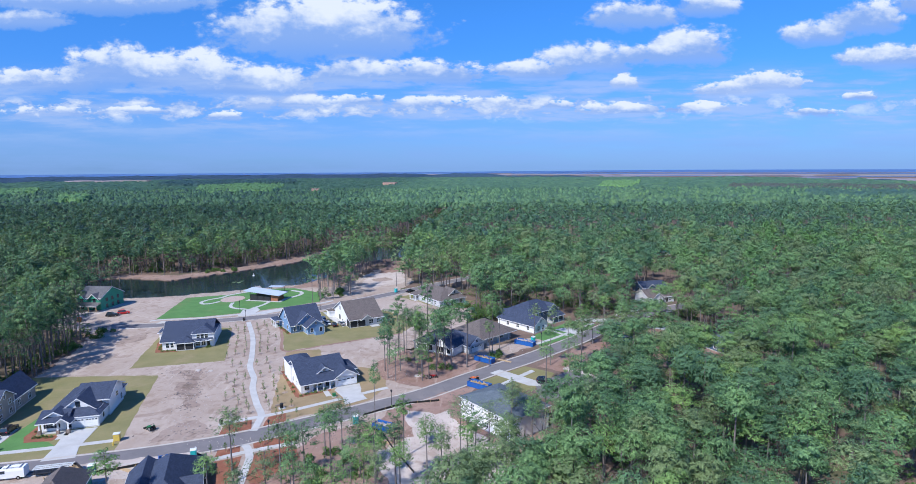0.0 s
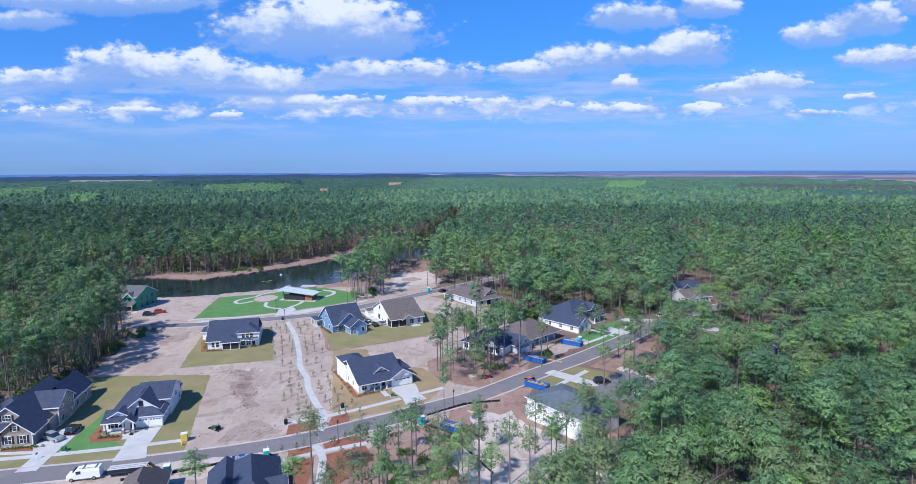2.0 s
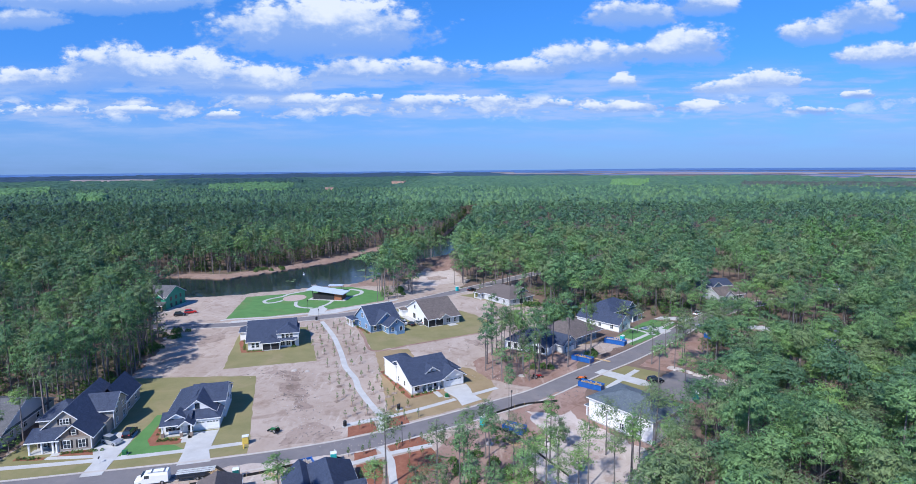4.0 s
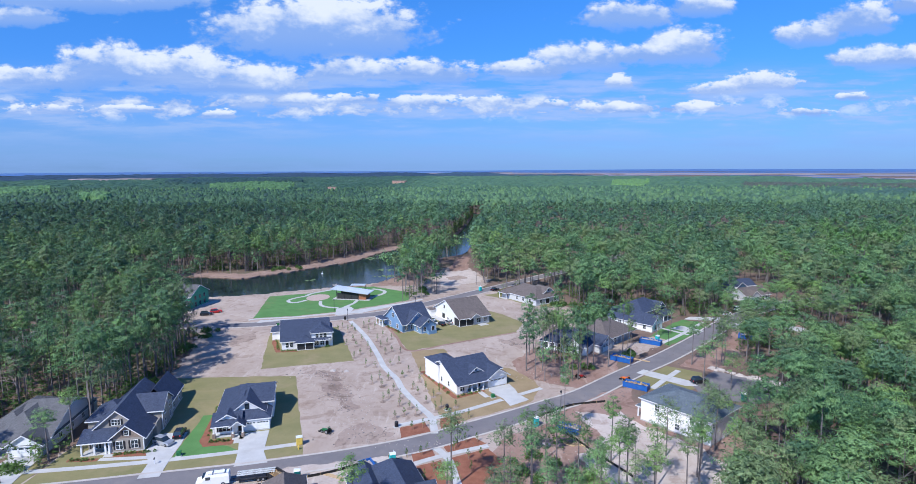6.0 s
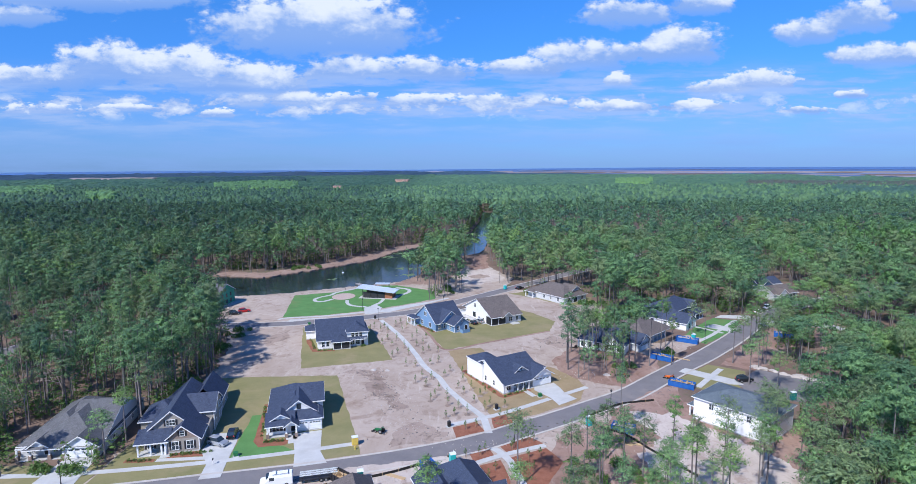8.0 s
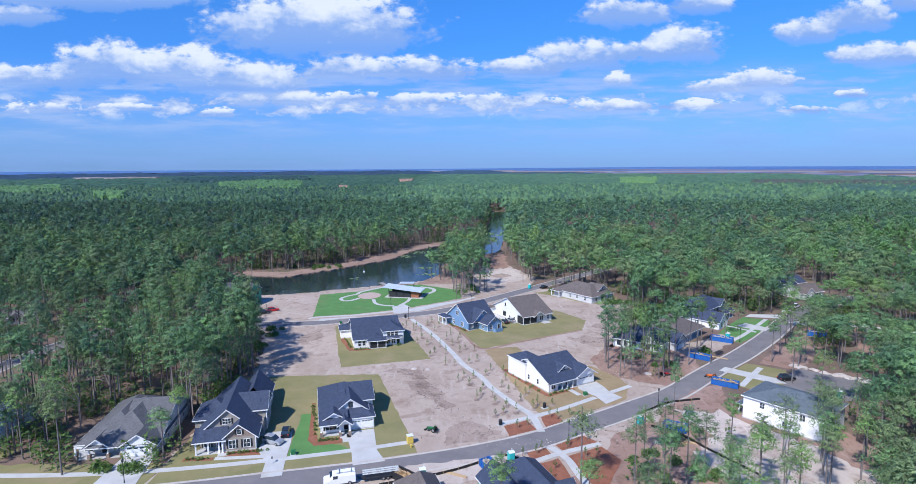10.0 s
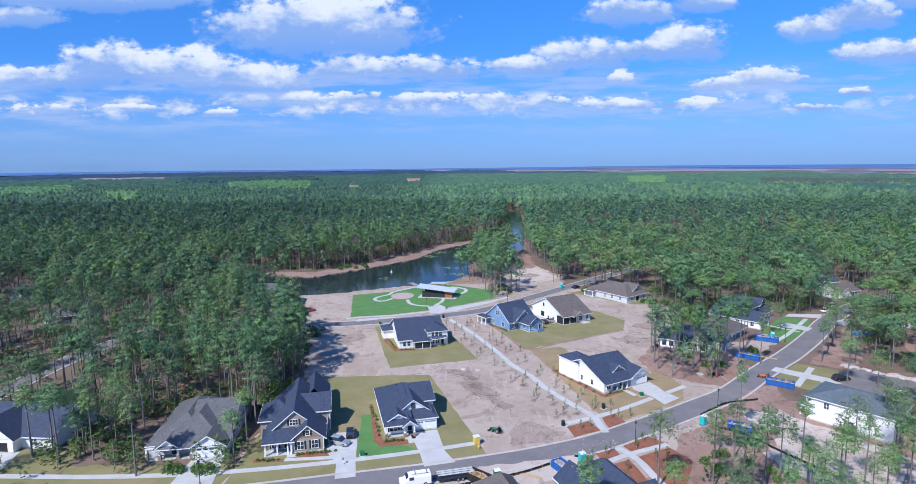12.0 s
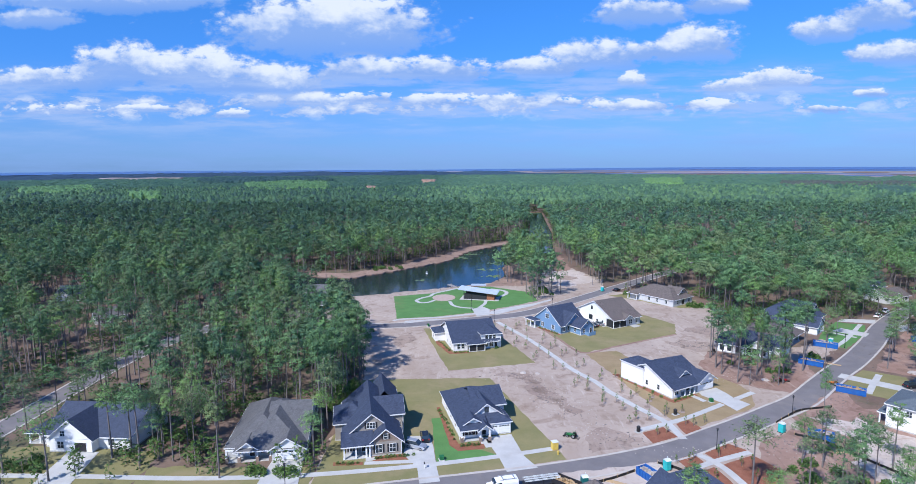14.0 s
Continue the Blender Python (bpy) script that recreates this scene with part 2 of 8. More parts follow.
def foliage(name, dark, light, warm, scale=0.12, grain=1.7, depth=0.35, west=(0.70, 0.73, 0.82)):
    """Needles and leaves: tone by stand, by tree and by tuft; light also passes through."""
    def build(t, bsdf, out):
        g = t.node("ShaderNodeNewGeometry")
        p = g.outputs["Position"]
        stand = t.noise(p, 0.018, 4.0, 0.6)
        tree = t.noise(p, scale, 2.0, 0.5)
        isl = g.outputs["Random Per Island"]
        m = t.math("ADD", t.math("MULTIPLY", tree, 0.66), t.math("MULTIPLY", isl, 0.34))
        col = t.mix(t.range(m, 0.38, 0.62), rgb(*dark), rgb(*light))
        col = t.mix(t.range(stand, 0.46, 0.68, 0.0, 0.75), col, rgb(*warm))
        if grain:
            fine = t.noise(p, grain, 3.0, 0.7)
            # low spots of the relief are coloured darker, as shaded holes between tufts
            col = t.mix(t.range(fine, 0.36, 0.56, 0.45, 0.0, True), col, rgb(*[c * 0.45 for c in dark]))
            relief = t.node("ShaderNodeBump")
            t.put(relief, Strength=1.0, Distance=depth, Height=fine)
            t.put(bsdf, Normal=relief.outputs[0])
        # colour is multiplied by the west tint, fading out from x -250 to -70
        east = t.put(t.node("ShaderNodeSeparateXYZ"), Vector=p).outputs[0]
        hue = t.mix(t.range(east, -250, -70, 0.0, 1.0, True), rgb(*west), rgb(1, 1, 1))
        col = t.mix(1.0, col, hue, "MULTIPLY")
        t.put(bsdf, Base_Color=col, Roughness=0.55)
        bsdf.inputs["Specular IOR Level"].default_value = 0.25
        tr = t.node("ShaderNodeBsdfTranslucent")
        t.put(tr, Color=t.mix(0.25, col, rgb(0.30, 0.42, 0.12)))
        mx = t.node("ShaderNodeMixShader")
        t.put(mx, i0=0.30, i1=bsdf.outputs[0], i2=tr.outputs[0])
        t.put(out, Surface=mx.outputs[0])
    return material(name, build)


M = {}
# needle blues are raised so the colours carry some of the haze
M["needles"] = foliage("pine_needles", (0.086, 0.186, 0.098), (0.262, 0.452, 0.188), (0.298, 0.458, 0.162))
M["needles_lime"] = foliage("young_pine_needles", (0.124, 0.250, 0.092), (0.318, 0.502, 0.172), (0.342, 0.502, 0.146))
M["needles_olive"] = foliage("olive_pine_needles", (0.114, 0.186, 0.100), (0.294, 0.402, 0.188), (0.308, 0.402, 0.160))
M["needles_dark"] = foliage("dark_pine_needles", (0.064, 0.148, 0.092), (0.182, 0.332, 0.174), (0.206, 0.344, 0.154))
# far crowns have no gaps: shade between them and haze are put into these tones
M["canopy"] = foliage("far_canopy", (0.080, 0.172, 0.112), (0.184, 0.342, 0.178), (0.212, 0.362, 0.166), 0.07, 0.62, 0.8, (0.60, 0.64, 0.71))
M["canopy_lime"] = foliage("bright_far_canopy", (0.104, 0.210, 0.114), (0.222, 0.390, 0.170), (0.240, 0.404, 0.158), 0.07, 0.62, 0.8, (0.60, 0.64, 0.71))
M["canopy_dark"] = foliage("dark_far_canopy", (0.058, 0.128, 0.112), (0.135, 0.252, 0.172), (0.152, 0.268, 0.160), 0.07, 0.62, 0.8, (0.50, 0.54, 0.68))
# the blue of the distant air is painted into this canopy's colours
M["hazecanopy"] = foliage("farthest_canopy_haze_blue", (0.055, 0.095, 0.140), (0.092, 0.150, 0.205), (0.100, 0.158, 0.190), 0.02, 0.2, 1.0)
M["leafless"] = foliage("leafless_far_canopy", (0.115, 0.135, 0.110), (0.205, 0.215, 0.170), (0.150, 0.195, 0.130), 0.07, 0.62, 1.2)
M["spring"] = foliage("spring_leaves", (0.145, 0.300, 0.105), (0.250, 0.450, 0.160), (0.235, 0.440, 0.145))
M["redbud"] = foliage("red_leaves", (0.28, 0.09, 0.07), (0.36, 0.13, 0.10), (0.3, 0.1, 0.08))
M["shrub"] = foliage("shrub_leaves", (0.08, 0.16, 0.045), (0.17, 0.29, 0.08), (0.19, 0.30, 0.08), 0.8)
M["bark"] = surface("pine_bark", (0.125, 0.108, 0.105), (0.245, 0.220, 0.215), 1.5, 12.0, 0.9, 0.5)
M["greybark"] = surface("grey_twigs", (0.20, 0.17, 0.16), (0.34, 0.30, 0.29), 1.5, 12.0, 0.9, 0.3)
M["forest_floor"] = surface("forest_floor", (0.135, 0.090, 0.072), (0.225, 0.160, 0.125), 0.12, 1.4, 0.95, 0.5, stain=(0.065, 0.095, 0.035), amount=0.8)
M["dirt"] = soil("bare_sandy_soil", (0.35, 0.275, 0.225), (0.48, 0.40, 0.345), (0.245, 0.175, 0.135), (0.57, 0.50, 0.45))
M["sand"] = soil("white_sand", (0.44, 0.37, 0.325), (0.60, 0.53, 0.485), (0.30, 0.22, 0.18), (0.68, 0.63, 0.59))
M["redsoil"] = soil("red_brown_soil", (0.25, 0.15, 0.115), (0.37, 0.26, 0.215), (0.17, 0.10, 0.075), (0.46, 0.37, 0.32))
M["debris"] = soil("scraped_soil", (0.27, 0.20, 0.165), (0.40, 0.32, 0.27), (0.12, 0.085, 0.065), (0.52, 0.45, 0.40))
M["straw"] = surface("pine_straw_mulch", (0.20, 0.075, 0.045), (0.31, 0.135, 0.085), 0.6, 5.0, 0.95, 0.7)
M["lawn"] = surface("green_lawn", (0.080, 0.185, 0.055), (0.120, 0.255, 0.080), 0.22, 4.0, 0.9, 0.4, stain=(0.17, 0.20, 0.08), amount=0.6)
M["drygrass"] = surface("dormant_turf", (0.185, 0.180, 0.075), (0.265, 0.232, 0.112), 0.16, 3.0, 0.9, 0.4, stain=(0.32, 0.25, 0.15), amount=0.65)
M["tangrass"] = surface("tan_turf", (0.26, 0.19, 0.105), (0.35, 0.265, 0.155), 0.2, 3.0, 0.9, 0.4, stain=(0.18, 0.17, 0.06), amount=0.5)
M["asphalt"] = surface("asphalt", (0.155, 0.145, 0.150), (0.215, 0.20, 0.205), 0.25, 6.0, 0.85, 0.3, stain=(0.27, 0.235, 0.215), amount=0.55)
M["concrete"] = surface("pale_concrete", (0.43, 0.425, 0.415), (0.55, 0.545, 0.53), 0.35, 6.0, 0.8, 0.2, stain=(0.40, 0.37, 0.34), amount=0.5)
M["kerb"] = surface("kerb_concrete", (0.42, 0.38, 0.35), (0.55, 0.51, 0.47), 0.5, 6.0, 0.85, 0.2, stain=(0.33, 0.27, 0.22), amount=0.5)
M["bank"] = soil("reddish_bank_soil", (0.25, 0.165, 0.13), (0.37, 0.265, 0.215), (0.15, 0.105, 0.075), (0.44, 0.34, 0.29))
M["white"] = lapped("white_siding", (0.80, 0.80, 0.80), (0.86, 0.86, 0.85))
M["whiteboard"] = lapped("white_batten_siding", (0.80, 0.80, 0.80), (0.86, 0.86, 0.85), 0.4, board=True)
M["blue"] = lapped("blue_siding", (0.15, 0.27, 0.44), (0.18, 0.31, 0.49))
M["taupe"] = lapped("taupe_siding", (0.30, 0.27, 0.235), (0.36, 0.325, 0.285))
M["greysiding"] = lapped("pale_grey_siding", (0.52, 0.53, 0.54), (0.60, 0.61, 0.62))
M["slate"] = lapped("slate_blue_siding", (0.06, 0.11, 0.18), (0.08, 0.14, 0.22))
M["wrap"] = lapped("green_sheathing", (0.03, 0.26, 0.16), (0.045, 0.32, 0.20), 1.2, dirt=0.05)
M["trim"] = surface("white_trim_paint", (0.78, 0.78, 0.78), (0.86, 0.86, 0.86), 2.0, 20.0, 0.5, 0.05)
M["darkroof"] = shingled("charcoal_shingles", (0.034, 0.046, 0.084), (0.056, 0.074, 0.124))
M["brownroof"] = shingled("weathered_brown_shingles", (0.115, 0.095, 0.088), (0.165, 0.14, 0.13))
M["greyroof"] = shingled("grey_shingles", (0.100, 0.100, 0.108), (0.144, 0.144, 0.152))
M["slateroof"] = shingled("blue_grey_shingles", (0.095, 0.12, 0.145), (0.14, 0.17, 0.195))
M["metalroof"] = surface("pale_metal_roof", (0.44, 0.50, 0.60), (0.52, 0.58, 0.67), 0.3, 4.0, 0.5, 0.1, metal=0.1)
M["brick"] = surface("red_brick", (0.20, 0.085, 0.06), (0.30, 0.14, 0.10), 2.0, 14.0, 0.9, 0.4)
M["stone"] = surface("brown_stone_veneer", (0.20, 0.15, 0.12), (0.34, 0.27, 0.22), 2.5, 9.0, 0.9, 0.6)
M["dark"] = surface("dark_bronze_metal", (0.02, 0.02, 0.024), (0.035, 0.035, 0.04), 3.0, 20.0, 0.5, 0.05)
M["screen"] = surface("dark_insect_screen", (0.025, 0.026, 0.03), (0.04, 0.042, 0.046), 3.0, 30.0, 0.7, 0.05)
M["wood"] = surface("raw_lumber", (0.42, 0.29, 0.16), (0.55, 0.40, 0.24), 1.0, 10.0, 0.8, 0.2)
M["cedar"] = surface("cedar_boards", (0.26, 0.10, 0.05), (0.36, 0.16, 0.09), 1.0, 10.0, 0.7, 0.2)
M["deckgrey"] = surface("grey_decking", (0.28, 0.26, 0.25), (0.38, 0.36, 0.34), 1.0, 10.0, 0.85, 0.3)
M["rubber"] = surface("black_rubber", (0.015, 0.015, 0.015), (0.03, 0.03, 0.03), 3.0, 20.0, 0.85, 0.2)
M["bluepaint"] = surface("blue_container_paint", (0.015, 0.09, 0.34), (0.03, 0.14, 0.45), 1.0, 8.0, 0.5, 0.2, stain=(0.10, 0.12, 0.16), amount=0.4)
M["teal"] = surface("turquoise_plastic", (0.03, 0.40, 0.42), (0.05, 0.50, 0.50), 2.0, 12.0, 0.45, 0.05)
M["tealdark"] = surface("dark_teal_plastic", (0.015, 0.13, 0.13), (0.02, 0.17, 0.17), 2.0, 12.0, 0.45, 0.05)
M["palegrey"] = surface("pale_plastic", (0.60, 0.64, 0.64), (0.72, 0.74, 0.74), 2.0, 12.0, 0.5, 0.05)
M["yellow"] = surface("yellow_paint", (0.62, 0.44, 0.08), (0.74, 0.55, 0.14), 2.0, 12.0, 0.5, 0.05)
M["orange"] = surface("orange_paint", (0.62, 0.12, 0.02), (0.72, 0.18, 0.04), 2.0, 12.0, 0.5, 0.05)
M["redpaint"] = surface("red_paint", (0.42, 0.02, 0.02), (0.52, 0.04, 0.04), 2.0, 12.0, 0.4, 0.05)
M["greenpaint"] = surface("tractor_green_paint", (0.02, 0.12, 0.04), (0.03, 0.17, 0.06), 2.0, 12.0, 0.45, 0.05)
M["silverpaint"] = surface("silver_car_paint", (0.42, 0.43, 0.45), (0.52, 0.53, 0.55), 2.0, 12.0, 0.3, 0.0, metal=0.5)
M["blackpaint"] = surface("black_car_paint", (0.012, 0.013, 0.016), (0.022, 0.023, 0.028), 2.0, 12.0, 0.25, 0.0, spec=0.6)
M["whitepaint"] = surface("white_car_paint", (0.78, 0.78, 0.79), (0.84, 0.84, 0.85), 2.0, 12.0, 0.3, 0.0, spec=0.5)
M["steel"] = surface("galvanised_steel", (0.38, 0.39, 0.41), (0.50, 0.51, 0.53), 2.0, 16.0, 0.45, 0.1, metal=0.8)
M["rubble"] = surface("broken_pale_rubble", (0.34, 0.29, 0.26), (0.56, 0.51, 0.48), 1.2, 8.0, 0.95, 0.6)
M["lily"] = surface("water_lily_leaves", (0.10, 0.17, 0.06), (0.20, 0.26, 0.12), 0.8, 6.0, 0.6, 0.1)
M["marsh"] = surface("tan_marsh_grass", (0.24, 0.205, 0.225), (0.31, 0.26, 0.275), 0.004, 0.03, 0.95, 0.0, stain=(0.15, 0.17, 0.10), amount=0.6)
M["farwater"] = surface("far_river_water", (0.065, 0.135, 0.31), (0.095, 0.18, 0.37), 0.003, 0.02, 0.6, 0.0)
M["paver"] = surface("pinkish_pavers", (0.40, 0.30, 0.26), (0.52, 0.41, 0.36), 1.2, 8.0, 0.85, 0.2)


def _glass(t, bsdf, out):
    t.put(bsdf, Base_Color=rgb(0.03, 0.045, 0.06), Roughness=0.08)
    bsdf.inputs["Specular IOR Level"].default_value = 0.8


M["glass"] = material("window_glass", _glass)


def _water(t, bsdf, out):
    p = t.node("ShaderNodeNewGeometry").outputs["Position"]
    n = t.noise(p, 0.9, 4.0, 0.6)
    n2 = t.noise(p, 0.03, 4.0, 0.6)
    col = t.mix(t.range(n2, 0.35, 0.65), rgb(0.012, 0.022, 0.026), rgb(0.022, 0.034, 0.034))
    t.put(bsdf, Base_Color=col, Roughness=0.12)
    bsdf.inputs["IOR"].default_value = 1.33
    bn = t.node("ShaderNodeBump")
    t.put(bn, Strength=0.25, Distance=0.05, Height=n)
    t.put(bsdf, Normal=bn.outputs[0])


M["water"] = material("pond_water", _water)


# ---------------------------------------------------------------- builders
def mesh_of(name, bm, mats):
    me = bpy.data.meshes.new(name)
    bm.to_mesh(me)
    bm.free()
    for m in mats if isinstance(mats, (list, tuple)) else [mats]:
        me.materials.append(M[m] if isinstance(m, str) else m)
    return me


def part(name, bm, mat, parent, label="", at=None):
    """One mesh object under a thing or a part."""
    ob = new(name, mesh_of(name, bm, mat))
    ob.parent = parent
    if at is not None:
        ob.matrix_basis = at
    if label:
        tagged(ob, label)
    return ob


def thing(name, label, category, group="", kind="", at=None):
    ob = new(name)
    ob.empty_display_size = 0.5
    if at is not None:
        ob.matrix_basis = at
    return tagged(ob, label, category, group, kind)


def solid(name, bm, mat, label, category, group="", kind="", at=None):
    ob = new(name, mesh_of(name, bm, mat))
    if at is not None:
        ob.matrix_basis = at
    return tagged(ob, label, category, group, kind)


def box(bm, x0, x1, y0, y1, z0, z1, m=None, bevel=0.0):
    vs = [bm.verts.new((x, y, z)) for x in (x0, x1) for y in (y0, y1) for z in (z0, z1)]
    fs = [bm.faces.new([vs[i] for i in q]) for q in ((0, 1, 3, 2), (4, 6, 7, 5), (0, 4, 5, 1), (2, 3, 7, 6), (0, 2, 6, 4), (1, 5, 7, 3))]
    if bevel:
        es = {e for fc in fs for e in fc.edges}
        r = bmesh.ops.bevel(bm, geom=list(es), offset=bevel, segments=1, affect="EDGES")
        vs = list({v for fc in r["faces"] for v in fc.verts} | {v for v in vs if v.is_valid})
    if m is not None:
        bmesh.ops.transform(bm, matrix=m, verts=vs)
    return bm


def boxes(*dims, bevel=0.0):
    bm = bmesh.new()
    for d in dims:
        box(bm, *d, bevel=bevel)
    return bm


def tube(bm, p0, p1, r0, r1=None, sides=8, caps=True):
    p0, p1 = Vector(p0), Vector(p1)
    r1 = r0 if r1 is None else r1
    q = (p1 - p0).to_track_quat("Z", "Y")
    rings = []
    for p, r in ((p0, r0), (p1, r1)):
        rings.append([bm.verts.new(p + q @ Vector((r * math.cos(2 * math.pi * i / sides), r * math.sin(2 * math.pi * i / sides), 0))) for i in range(sides)])
    for i in range(sides):
        j = (i + 1) % sides
        bm.faces.new((rings[0][i], rings[0][j], rings[1][j], rings[1][i]))
    if caps:
        bm.faces.new(rings[0][::-1])
        bm.faces.new(rings[1])
    return bm


def prism(bm, outline, z0, z1):
    """A flat outline raised from z0 to z1."""
    area = sum(a[0] * b[1] - b[0] * a[1] for a, b in zip(outline, outline[1:] + outline[:1]))
    pts = outline if area > 0 else outline[::-1]
    lo = [bm.verts.new((x, y, z0)) for x, y in pts]
    hi = [bm.verts.new((x, y, z1)) for x, y in pts]
    bm.faces.new(hi)
    bm.faces.new(lo[::-1])
    n = len(pts)
    for i in range(n):
        j = (i + 1) % n
        bm.faces.new((lo[i], lo[j], hi[j], hi[i]))
    return bm


def smooth_line(pts, step=2.0):
    """Points along a soft curve through pts."""
    out = []
    n = len(pts)
    for i in range(n - 1):
        p0, p1, p2, p3 = (Vector(pts[max(0, min(n - 1, k))]) for k in (i - 1, i, i + 1, i + 2))
        m = max(1, int((p2 - p1).length / step))
        for k in range(m):
            u = k / m
            out.append(0.5 * ((2 * p1) + (p2 - p0) * u + (2 * p0 - 5 * p1 + 4 * p2 - p3) * u * u + (3 * p1 - p0 - 3 * p2 + p3) * u ** 3))
    out.append(Vector(pts[-1]))
    return out


def ribbon(bm, line, half, z0, z1, offset=0.0):
    """A band along a line, with thickness."""
    rows = []
    n = len(line)
    for i, p in enumerate(line):
        d = (line[min(n - 1, i + 1)] - line[max(0, i - 1)]).normalized()
        side = Vector((-d.y, d.x))
        a, b = p + side * (offset - half), p + side * (offset + half)
        rows.append([bm.verts.new((q.x, q.y, z)) for q in (a, b) for z in (z0, z1)])
    for r, s in zip(rows, rows[1:]):
        bm.faces.new((r[1], s[1], s[3], r[3]))
        bm.faces.new((r[0], s[0], s[1], r[1]))
        bm.faces.new((r[2], r[3], s[3], s[2]))
    bm.faces.new((rows[0][0], rows[0][1], rows[0][3], rows[0][2]))
    bm.faces.new((rows[-1][0], rows[-1][2], rows[-1][3], rows[-1][1]))
    return bm


def ragged(outline, step=1.5, wild=0.5):
    """An outline with an uneven natural edge."""
    out = []
    for a, b in zip(outline, outline[1:] + outline[:1]):
        a, b = Vector(a), Vector(b)
        m = max(1, int((b - a).length / step))
        d = (b - a).normalized()
        for k in range(m):
            p = a + (b - a) * (k / m)
            s = wild * noise.noise((p.x * 0.35, p.y * 0.35, 1.7)) * 1.6
            out.append((p.x - d.y * s, p.y + d.x * s))
    return out


def inside(x, y, poly):
    hit = False
    for (ax, ay), (bx, by) in zip(poly, poly[1:] + poly[:1]):
        if (ay > y) != (by > y) and x < (bx - ax) * (y - ay) / (by - ay) + ax:
            hit = not hit
    return hit


def near_line(x, y, line, far):
    for a, b in zip(line, line[1:]):
        ax, ay, bx, by = a[0], a[1], b[0], b[1]
        dx, dy = bx - ax, by - ay
        u = max(0.0, min(1.0, ((x - ax) * dx + (y - ay) * dy) / (dx * dx + dy * dy + 1e-9)))
        if (x - ax - u * dx) ** 2 + (y - ay - u * dy) ** 2 < far * far:
            return True
    return False


def sheet(name, outline, mat, top, label, category, parent=None, thick=0.3, wild=0.0, step=1.5):
    """A patch of ground cover as a thin slab."""
    bm = bmesh.new()
    prism(bm, ragged(outline, step, wild) if wild else outline, top - thick, top)
    bm.normal_update()
    bmesh.ops.triangulate(bm, faces=[fc for fc in bm.faces if len(fc.verts) > 4], ngon_method="EAR_CLIP")
    return solid(name, bm, mat, label, category, kind="structure")


# ---------------------------------------------------------------- ground, water, roads
FRONT_ROAD = smooth_line([(-330, 102), (-260, 100), (-204, 99.5), (-160, 98.5), (-130, 99.5), (-103.3, 104.4), (-87.2, 107.7), (-75.2, 110.7), (-63.6, 114.2), (-50.9, 119.2), (-41.8, 124.5),
                          (-32.2, 130.1), (-22, 136.6), (-10.3, 144.3), (1.2, 154.8), (11.2, 163.9), (22.3, 173.4), (39.8, 190.5), (60, 212), (84, 232), (115, 248), (160, 258)])
PARK_ROAD = smooth_line([(-150, 212.2), (-137, 212.2), (-124, 212.8), (-110, 216), (-97, 220), (-84, 224.6), (-68, 233), (-42.5, 257.5), (1, 302), (40, 342), (70, 380)])
WEST_ROAD = smooth_line([(-204, 99.5), (-204, 120), (-204, 145), (-203.5, 170), (-200, 190), (-190, 215)])
CANAL_N = [(-205, 300), (-190, 314), (-158, 306), (-130, 334), (-108, 360), (-95, 396), (-75, 424), (-52, 446), (-40, 500), (-28, 600), (-18, 720)]
POND = CANAL_N + [(0, 720), (-11, 600), (-20, 500), (-29, 440), (-34, 400), (-39, 384), (-48, 376), (-58, 364), (-70, 352), (-75, 335), (-74, 312), (-80, 297), (-88, 284), (-100, 281),
                  (-112, 268), (-130, 261), (-149, 259.5), (-162, 264), (-185, 270), (-206, 280)]
BANK = [(-204, 306), (-190, 312), (-158, 304), (-130, 332), (-108, 358), (-95, 394), (-75, 422), (-54, 444), (-59, 450), (-79, 433), (-99, 414), (-113, 378), (-134, 347), (-161, 318), (-191, 320), (-204, 313)]
CLEARING = [(-127, 96), (-124, 157), (-131, 184), (-138, 205), (-158, 208), (-172, 232), (-158, 262), (-149, 260), (-100, 282), (-80, 292), (-66, 284), (-48, 320), (-36, 300), (-30, 272), (-10, 264), (4, 248),
            (6, 228), (2, 208), (-6, 190), (-18, 180), (-25, 168), (-22, 156), (-8, 150), (-20, 130), (-50, 100)]
SITE_SOUTH = [(-84, 62), (-84, 108), (-60, 112), (-38, 122), (-22, 132), (-8, 142), (6, 138), (18, 128), (22, 112), (10, 98), (-6, 84), (-30, 72), (-50, 60)]


def rise(x, y):
    """The far land climbs softly towards the sky line."""
    d = math.hypot(x + 48, y)
    u = max(0.0, min(1.0, (d - 3200) / 1650))
    east = max(0.0, min(1.0, (math.degrees(math.atan2(x + 48, y)) + 5) / 25))
    return (15.0 + 9.0 * east) * u * u * (3 - 2 * u)


def grown(a, b, step, far, k=1.22):
    mid = list(np.arange(a, b, step))
    lo, hi, s = [], [], step
    while (lo[-1] if lo else a) > -far:
        s *= k
        lo.append((lo[-1] if lo else a) - s)
    s = step
    hi.append(b)
    while hi[-1] < far:
        s *= k
        hi.append(hi[-1] + s)
    return lo[::-1] + mid + hi


